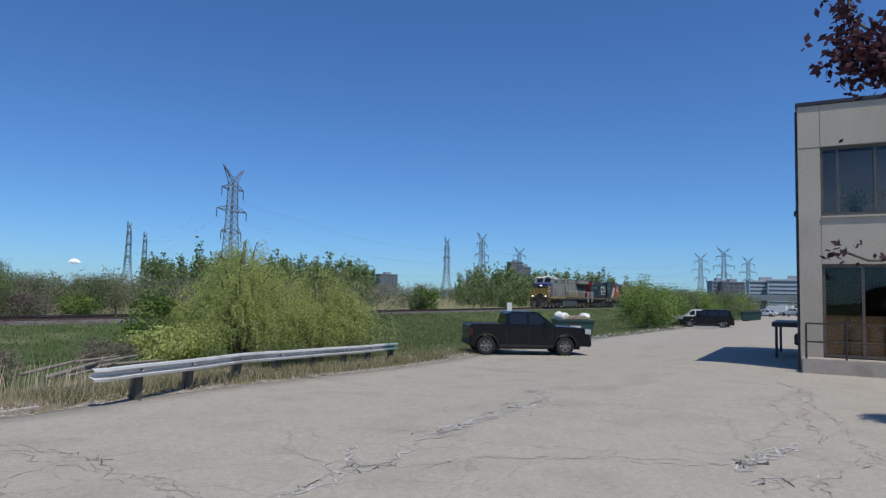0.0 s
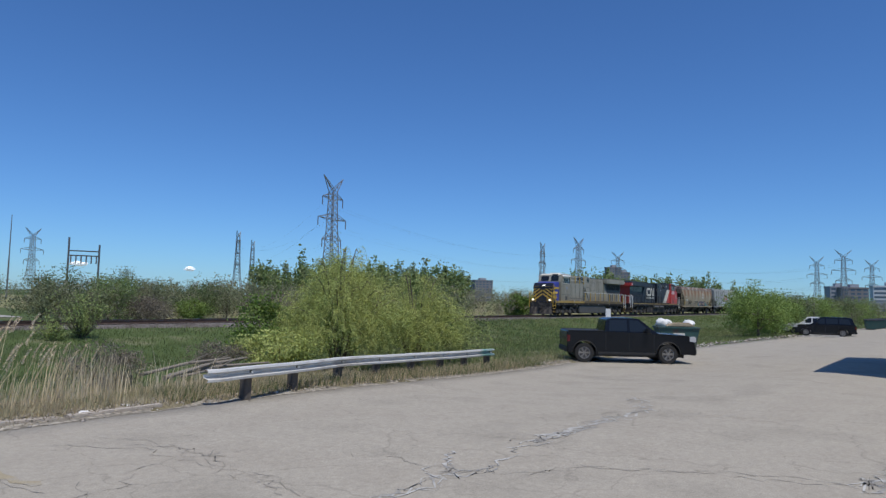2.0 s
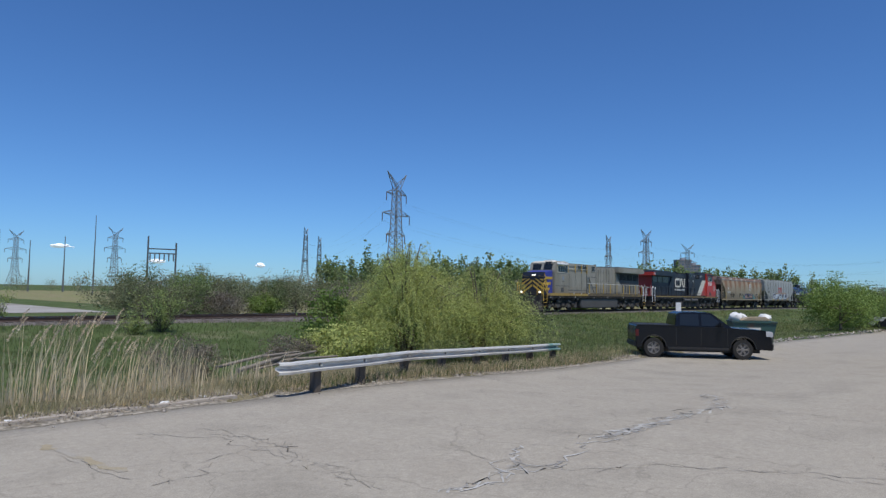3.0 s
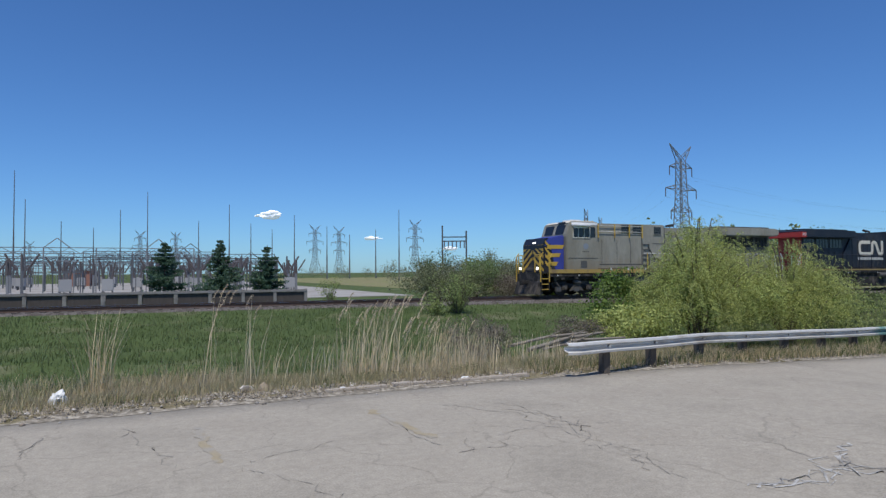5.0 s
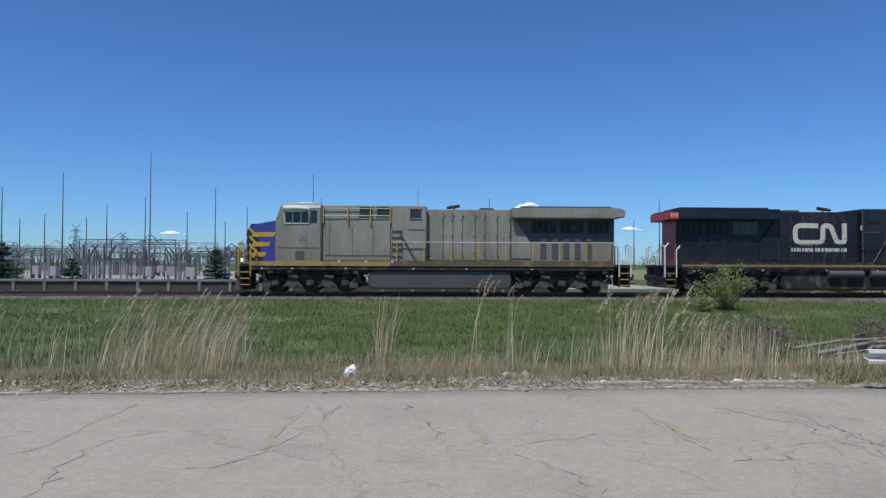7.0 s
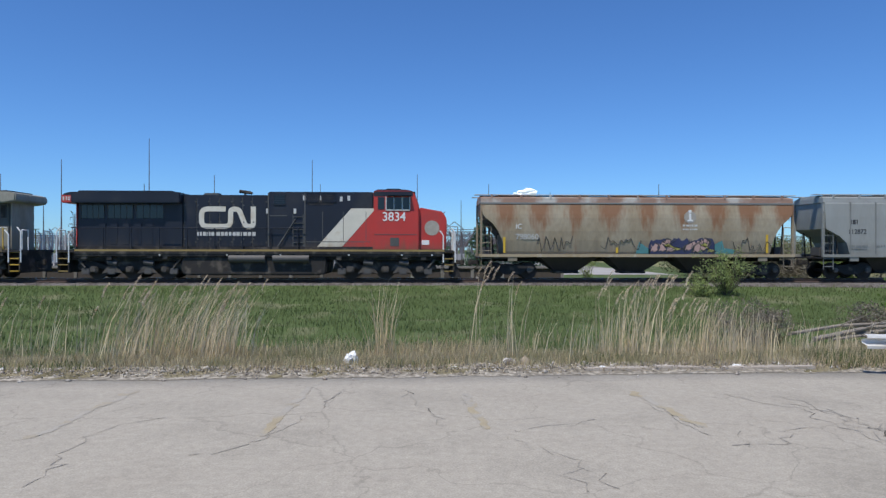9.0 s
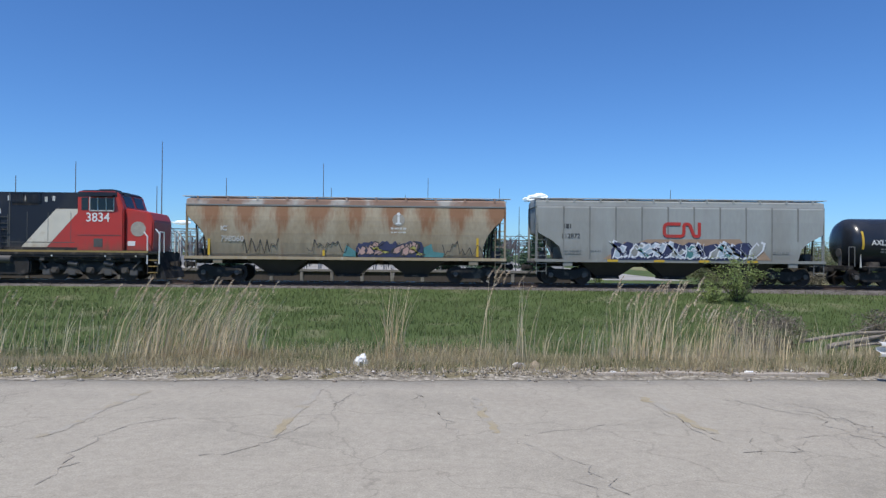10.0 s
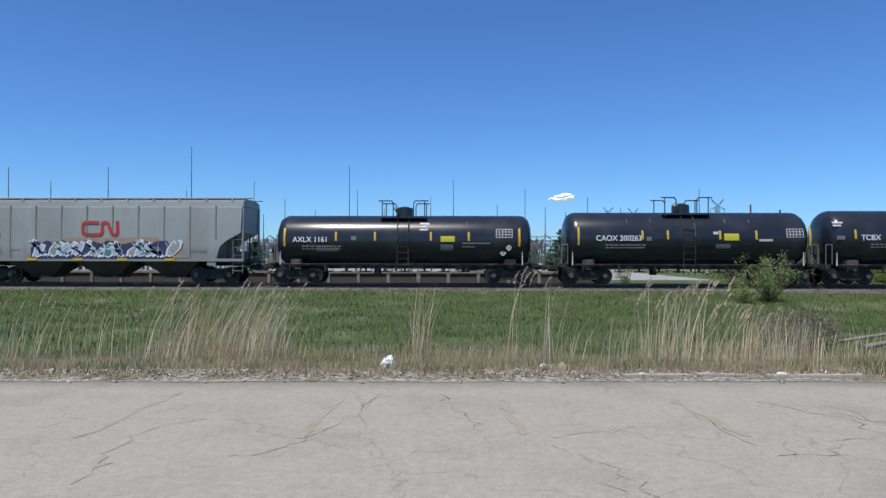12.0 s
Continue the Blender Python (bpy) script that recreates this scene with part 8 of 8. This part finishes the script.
# lightning masts: bearing and height angle as seen from the lot
MASTS = [(-31.87, 5.35), (-28.08, 6.64), (-22.09, 8.60), (-25.13, 4.42), (-17.23, 6.00), (-14.74, 4.61), (-22.44, 5.11), (-9.41, 7.49), (-8.73, 5.47), (-12.24, 3.74), (-16.46, 3.37), (-19.36, 4.02), (-6.44, 3.94), (-0.53, 6.41), (-2.46, 4.95), (-29.22, 3.53), (-30.77, 3.17), (5.6, 5.6), (3.24, 4.24), (10.81, 4.81), (19.6, 5.33), (17.61, 3.62), (7.30, 4.06), (-4.3, 3.5), (1.5, 3.3), (9.0, 3.6), (13.5, 3.9), (-34.5, 6.2), (-26.5, 3.4), (15.4, 3.2)]
for i, (az, el) in enumerate(MASTS):
    R = min(230.0, max(88.0, 15.5 / math.tan(radians(el))))
    top = 2.1 + R * math.tan(radians(el))
    x, y = R * math.sin(radians(az)), R * math.cos(radians(az))
    k = R / 110
    m = tagged(empty("lightning_mast", pose(x, y, 0.03)), "thin grey lightning mast in the substation", "mast", "lightning masts")
    part("shaft", Bm().rod((0, 0, 0), (0, 0, top * 0.45), 0.13 * k, 0.10 * k, n=8), "steel", m)
    part("spike", Bm().rod((0, 0, top * 0.45), (0, 0, top), 0.085 * k, 0.045 * k, n=6), "steel", m)


def portal(x0, x1, y, h, bay, mat, seed):
    """A row of steel columns under a zig-zag truss, with insulators hanging."""
    t = tagged(empty("bus_gantry"), "steel switchyard gantry with a lattice beam", "gantry", "switchyard gantries")
    xs_ = np.arange(x0, x1 + 0.1, bay)
    for x in xs_:
        part("column", Bm().rod((x, y, 0), (x, y, h), 0.06, n=6), mat, t)
    b = Bm()
    for dz in (0.0, -0.55):
        bars(b, (x0, y, h + dz), (xs_[-1], y, h + dz), 0.06)
    part("chord", b, mat, t)
    b = Bm()
    for i, x in enumerate(np.arange(x0, xs_[-1] - 0.5, 0.9)):
        bars(b, (x, y, h - 0.55 * (i % 2)), (x + 0.9, y, h - 0.55 * ((i + 1) % 2)), 0.04)
    tagged(part("lacing", b, mat, t), kind="stuff")
    for x in xs_[:-1]:
        if (seed + int(x)) % 3 == 0:
            b = Bm()
            bars(b, (x, y, h), (x + bay * 0.25, y, h + 0.9), 0.07)
            bars(b, (x + bay * 0.5, y, h), (x + bay * 0.25, y, h + 0.9), 0.07)
            part("peak_strut", b, mat, t)
    return t


rg = np.random.default_rng(5)
for i in range(13):
    y = 70 + i * 6.5
    x0 = -0.62 * y + rg.uniform(-4, 4) - 6
    x1 = min(20.0, 0.2 * y) - rg.uniform(0, 3)
    xa = x0
    while xa < x1 - 6:
        xb = min(x1, xa + rg.uniform(9, 24))
        portal(xa, xb, y + rg.uniform(-1.5, 1.5), rg.uniform(2.9, 4.9) + 0.012 * (y - 70), rg.uniform(3.6, 5.5), ("steel", "steel_pale", "steel_dark")[int(rg.integers(0, 3))], i)
        xa = xb + rg.uniform(0, 5)
# equipment on stands, thick as a hedge: breakers, insulator stacks, boxes
stand_me = []
for kind in range(4):
    t = tagged(empty("switchgear", pose(-20 + 8 * kind, 70, 0.03)), ("grey disconnector on a steel stand", "slender insulator stack on a steel stand", "white breaker cabinet on legs", "leaning insulator arms on a steel stand")[kind], "switchgear", "switchgear rows")
    if kind == 0:
        for x in (-0.7, 0.7):
            part("leg", Bm().box(x - 0.05, x + 0.05, -0.05, 0.05, 0, 2.2), "steel_dark", t)
            part("insulator", Bm().rod((x, 0, 2.3), (x, 0, 3.3), 0.13, 0.1, n=8), "porcelain", t)
        part("crossbar", Bm().box(-0.9, 0.9, -0.1, 0.1, 2.2, 2.35), "steel", t)
        part("blade", Bm().box(-0.8, 0.8, -0.04, 0.04, 3.28, 3.36), "steel_pale", t)
    elif kind == 1:
        part("leg", Bm().box(-0.1, 0.1, -0.1, 0.1, 0, 2.0), "steel_pale", t)
        part("insulator", Bm().rod((0, 0, 2.0), (0, 0, 3.6), 0.16, 0.1, n=8), "porcelain", t)
    elif kind == 2:
        part("cabinet", Bm().box(-0.5, 0.5, -0.4, 0.4, 0.5, 1.6, 0.04), "tank_paint", t)
        for x in (-0.4, 0.4):
            part("leg", Bm().box(x - 0.06, x + 0.06, -0.3, 0.3, 0, 0.5), "steel", t)
            part("bushing", Bm().rod((x * 0.8, 0, 1.6), (x * 1.6, 0, 3.2), 0.13, 0.07, n=8), "porcelain", t)
    else:
        part("leg", Bm().box(-0.1, 0.1, -0.1, 0.1, 0, 2.4), "steel", t)
        for a in (-0.7, 0.0, 0.7):
            part("insulator", Bm().rod((a * 0.5, 0, 2.4), (a * 1.9, 0, 3.9), 0.12, 0.09, n=8), "porcelain", t)
    stand_me.append(t)
for k in range(230):
    y = rg.uniform(68, 135)
    x = rg.uniform(-0.66 * y - 6, min(18, 0.2 * y))
    copy_thing(stand_me[int(rg.integers(0, 4))], pose(x, y, 0.03, 0, 0, rg.uniform(-15, 15)))
# low buildings and tanks of the yard
M["hut_brick"] = material("brick_hut", (0.30, 0.15, 0.11), 0.9, 0, 0.15, 1.0)
for x, y, w, h, mat in ((-50, 112, 7, 2.6, "tank_paint"), (-45.5, 112, 2, 2.2, "hut_brick"), (-12, 130, 4, 2.6, "hut_brick"), (2, 134, 6, 2.6, "tank_paint")):
    t = tagged(empty("control_hut", pose(x, y, 0.03)), "low flat-roofed control hut in the substation", "hut", "control huts")
    part("wall", Bm().box(-w / 2, w / 2, -2, 2, 0, h), mat, t)
    part("roof", Bm().box(-w / 2 - 0.2, w / 2 + 0.2, -2.2, 2.2, h, h + 0.2), "steel", t)
    part("door", Bm().box(-0.5, 0.5, -2.05, -2.0, 0, 2.1), "steel_dark", t)
# dark timber gantry by the yard's corner
t = tagged(empty("line_gantry"), "dark two-post line gantry with hanging insulators", "gantry")
ga = [(98 * math.sin(radians(a)), 98 * math.cos(radians(a))) for a in (23.33, 25.38)]
for (x, y), top in zip(ga, (8.9, 8.1)):
    part("post", Bm().rod((x, y, 0), (x, y, top), 0.14, 0.12, n=8), "steel_dark", t)
b = Bm()
for z in (6.6, 7.2):
    bars(b, (*ga[0], z), (*ga[1], z), 0.14)
part("crossbeam", b, "steel_dark", t)
for k in range(6):
    u = (k + 0.5) / 6
    x, y = ga[0][0] + (ga[1][0] - ga[0][0]) * u, ga[0][1] + (ga[1][1] - ga[0][1]) * u
    part("insulator", Bm().rod((x, y, 5.6), (x, y, 6.6), 0.08, n=6), "porcelain", t)

# ---------------------------------------------------------------- pylons
M["lattice"] = material("galvanised_lattice", (0.20, 0.215, 0.225), 0.6, 0.3, 0.12, 4.0)


def pylon():
    """A lattice tower 42 m tall: tapering body, three cross-arms, two horns."""
    t = tagged(empty("pylon"), "grey lattice transmission pylon with three cross-arms", "pylon", "pylons")
    def half(z):
        return float(np.interp(z, [0, 13, 24, 37], [4.4, 1.9, 1.35, 1.0]))
    for sx_ in (-1, 1):
        for sy_ in (-1, 1):
            b = Bm()
            zz = [0, 13, 24, 37]
            for z0, z1 in zip(zz, zz[1:]):
                bars(b, (sx_ * half(z0), sy_ * half(z0), z0), (sx_ * half(z1), sy_ * half(z1), z1), 0.22)
            part("leg", b, "lattice", t)
    lev = [0, 4.5, 8.5, 11, 13, 15, 17, 19, 21, 23, 25, 27, 29, 31, 33, 35, 37]
    b = Bm()
    for i, (z0, z1) in enumerate(zip(lev, lev[1:])):
        a, c = half(z0), half(z1)
        for s in (-1, 1):
            bars(b, (-a, s * a, z0), (c, s * c, z1), 0.10)
            bars(b, (a, s * a, z0), (-c, s * c, z1), 0.10)
            bars(b, (s * a, -a, z0), (s * c, c, z1), 0.10)
            bars(b, (s * a, a, z0), (s * c, -c, z1), 0.10)
            bars(b, (-c, s * c, z1), (c, s * c, z1), 0.13)
    part("bracing", b, "lattice", t)
    for z, w in ((20.5, 5.0), (27.5, 7.4), (34.5, 5.4)):
        for s in (-1, 1):
            b = Bm()
            for q in (-1, 1):
                bars(b, (s * half(z), q * half(z), z), (s * w, 0, z + 0.4), 0.2)
                bars(b, (s * half(z), q * half(z), z + 1.8), (s * w, 0, z + 0.4), 0.17)
            for u in (0.35, 0.65):
                bars(b, (s * (half(z) + (w - half(z)) * u), -0.4, z), (s * (half(z) + (w - half(z)) * u), 0.2, z + 1.7 * (1 - u)), 0.13)
            part("cross_arm", b, "lattice", t)
            part("insulator", Bm().rod((s * w, 0, z + 0.3), (s * w, 0, z - 2.4), 0.16, n=6), "porcelain", t)
    for s in (-1, 1):
        b = Bm()
        for q in (-1, 1):
            bars(b, (s * 1.0, q * 1.0, 37), (s * 5.2, 0, 42), 0.2)
            bars(b, (-s * 0.6, q * 0.8, 37.2), (s * 5.2, 0, 42), 0.16)
        bars(b, (s * 2.2, 0, 38.2), (s * 2.6, 0, 39.6), 0.14)
        part("horn", b, "lattice", t)
    return t


# bearing, height angle, turn of the arms against the line of sight
PYLONS = [(43.1, 10.1, 52), (35.51, 5.19, 78), (36.67, 4.47, 78), (61.13, 4.96, 72), (64.14, 5.41, 55), (67.34, 4.24, 25), (81.94, 3.80, 20), (83.66, 4.28, 15), (85.41, 3.51, 20), (12.50, 4.05, 25), (14.51, 3.91, 25), (20.97, 4.50, 30), (-1.06, 3.40, 30), (1.53, 3.32, 30), (-27.2, 2.89, 40), (-10.76, 2.68, 20), (-8.42, 2.47, 20), (-24.0, 2.4, 30), (-14.5, 2.3, 10)]
first = None
for az, el, turn in PYLONS:
    R = 40.0 / math.tan(radians(el))
    x, y = R * math.sin(radians(az)), R * math.cos(radians(az))
    m = pose(x, y, 0.0, 0, 0, -az + turn)
    if first is None:
        first = pylon()
        first.matrix_basis = m
        first["label"] = "tall grey lattice pylon with three cross-arms"
    else:
        c = copy_thing(first, m)
        c["label"] = "distant grey lattice transmission pylon"


# sagging conductors between neighbouring towers
def wire(i, j, z, off, sag=7.0):
    pts, P = [], []
    for az, el, turn in (PYLONS[i], PYLONS[j]):
        R = 40.0 / math.tan(radians(el))
        a = radians(-az + turn)
        P.append(Vector((R * math.sin(radians(az)) + off * math.cos(a), R * math.cos(radians(az)) + off * math.sin(a), z)))
    for k in range(13):
        u = k / 12
        p = P[0].lerp(P[1], u)
        p.z -= sag * 4 * u * (1 - u)
        pts.append(tuple(p))
    tagged(part("power_line", Bm().loft([[(p[0] + 0.014 * math.cos(q), p[1], p[2] + 0.014 * math.sin(q)) for q in (0, 2.1, 4.2)] for p in pts]), "steel_dark"), "sagging conductor between two pylons", "cable", "power lines")


for i, j in ((0, 4), (0, 1), (3, 5), (4, 6), (5, 7)):
    for z, off in ((18, 5), (18, -5), (25, 7.4), (25, -7.4), (32, 5.4), (32, -5.4)):
        wire(i, j, z, off)

# ---------------------------------------------------------------- distant buildings
# distance haze is mixed into these facade and window colours
M["far_brown"] = material("hazy_brown_facade", (0.20, 0.19, 0.195), 0.9, 0, 0.08, 20)
M["far_white"] = material("hazy_white_facade", (0.58, 0.60, 0.63), 0.85, 0, 0.06, 20)
M["far_grey"] = material("hazy_grey_facade", (0.30, 0.32, 0.35), 0.85, 0, 0.06, 20)
M["far_glass"] = material("hazy_window_band", (0.10, 0.14, 0.19), 0.2, 0, 0.1, 20)


def far_block(az, R, w, d, h, floors, cols, mat, label, turn=20, base=0.0):
    x, y = R * math.sin(radians(az)), R * math.cos(radians(az))
    t = tagged(empty("distant_building", pose(x, y, base, 0, 0, -az + turn)), label, "building", "distant buildings")
    part("wall", Bm().box(-w / 2, w / 2, -d / 2, d / 2, 0, h), mat, t)
    part("roof", Bm().box(-w / 2 - 0.4, w / 2 + 0.4, -d / 2 - 0.4, d / 2 + 0.4, h, h + 1.2), mat, t)
    part("plant_room", Bm().box(-w * 0.15, w * 0.2, -d * 0.2, d * 0.2, h + 1.2, h + 4), "far_grey", t)
    fh = h / floors
    for f in range(floors):
        z = f * fh + fh * 0.35
        if cols == 0:
            part("window_band", Bm().box(-w / 2 + 0.6, w / 2 - 0.6, -d / 2 - 0.12, -d / 2, z, z + fh * 0.42), "far_glass", t)
        for c in range(cols):
            xx = -w / 2 + w * (c + 0.5) / cols
            part("window", Bm().box(xx - w / cols * 0.32, xx + w / cols * 0.32, -d / 2 - 0.12, -d / 2, z, z + fh * 0.5), "far_glass", t)
    return t


far_block(66.95, 900, 17, 16, 47, 14, 4, "far_brown", "brown apartment tower on the skyline")
far_block(67.75, 910, 13, 16, 41, 12, 3, "far_brown", "brown apartment tower beside a taller one")
far_block(56.0, 900, 25, 18, 27, 8, 5, "far_brown", "brown apartment block on the skyline")
far_block(63.7, 820, 22, 16, 24, 7, 4, "far_white", "white apartment block among the trees")
far_block(64.9, 830, 30, 16, 21, 6, 5, "far_grey", "grey apartment block among the trees")
far_block(86.55, 620, 26, 20, 18.5, 6, 0, "far_white", "white office block with dark window bands", 8)
far_block(88.75, 600, 42, 20, 19, 6, 0, "far_white", "long white office block with dark window bands", 4)
far_block(87.6, 640, 14, 16, 17, 5, 0, "far_grey", "grey glass office block between white ones", 5)
far_block(83.2, 700, 16, 14, 20, 6, 3, "far_grey", "grey block below the pylons")
far_block(84.2, 690, 20, 14, 19, 6, 4, "far_brown", "brown block below the pylons")
far_block(61.6, 1400, 90, 20, 10, 2, 0, "far_grey", "long low shed on the skyline")
# dark overpass in front of the offices
br = tagged(empty("overpass"), "dark concrete road overpass beyond the lot", "bridge")
part("deck", Bm().box(330, 345, -60, 60, 2.6, 5.2), "far_grey", br)
for y in np.arange(-45, 46, 22):
    part("pier", Bm().box(334, 340, y - 1, y + 1, -2, 2.6), "far_grey", br)

# ---------------------------------------------------------------- clouds, far off
M["cloud"] = material("cloud_white", (0.9, 0.9, 0.9), 1.0, 0, 0.03, 60, spec=0.0)
# a weak bluish-white glow stands in for light scattered through the clouds
_c = M["cloud"].node_tree.nodes["Principled BSDF"]
_c.inputs["Emission Color"].default_value, _c.inputs["Emission Strength"].default_value = (0.75, 0.85, 1.0, 1), 0.35


def cloud(az, el, w, h, seed, R=3200):
    r = np.random.default_rng(seed)
    x, y, z = R * math.sin(radians(az)), R * math.cos(radians(az)), R * math.tan(radians(el))
    b = Bm()
    for k in range(46):
        u = float(np.clip(r.normal(0, 0.2), -0.5, 0.5))
        s = h * (0.34 - 0.48 * abs(u)) * r.uniform(0.4, 1.0) + 0.04 * h
        m = Matrix.Translation((u * w, r.uniform(-10, 10), h * (0.5 - 0.8 * abs(u)) * r.uniform(-0.25, 0.75))) @ Matrix.Diagonal((s * 1.7, s, s * 0.7, 1))
        bmesh.ops.create_icosphere(b.bm, subdivisions=2, radius=1, matrix=m)
    for v in b.bm.verts:
        v.co *= 1 + 0.12 * noise.noise(v.co * 0.07)
    ob = part("cloud", b, "cloud", smooth=True)
    ob.matrix_basis = pose(x, y, z, 0, 0, -az)
    return tagged(ob, "small white fair-weather cloud low in the sky", "cloud", "clouds", "structure")


cloud(8.9, 4.75, 125, 52, 1)
for az, el, w, h, s in ((17.3, 2.9, 90, 26, 3), (-20.5, 2.3, 100, 26, 6), (24.0, 2.0, 80, 26, 9), (31.9, 1.9, 44, 26, 12)):
    cloud(az, el, w, h, s)


def motions():
    """The train runs along the track; its wheels turn as they roll."""
    T, S = [r[0] for r in TRAIN], [r[1] for r in TRAIN]
    for car, back, wheels in CARS:
        walk(car, [(t, pose(s + back, TRACK_Y, RAIL_Z)) for t, s in TRAIN])
        for wh in wheels:
            x, _, r = wh.location
            rows = []
            for k in range(361):
                t = k / 30
                s = np.interp(t, T, S)
                rows.append((t, pose(x, 0, r, 0, math.degrees((s - S[0]) / r), 0)))
            walk(wh, rows)


motions()
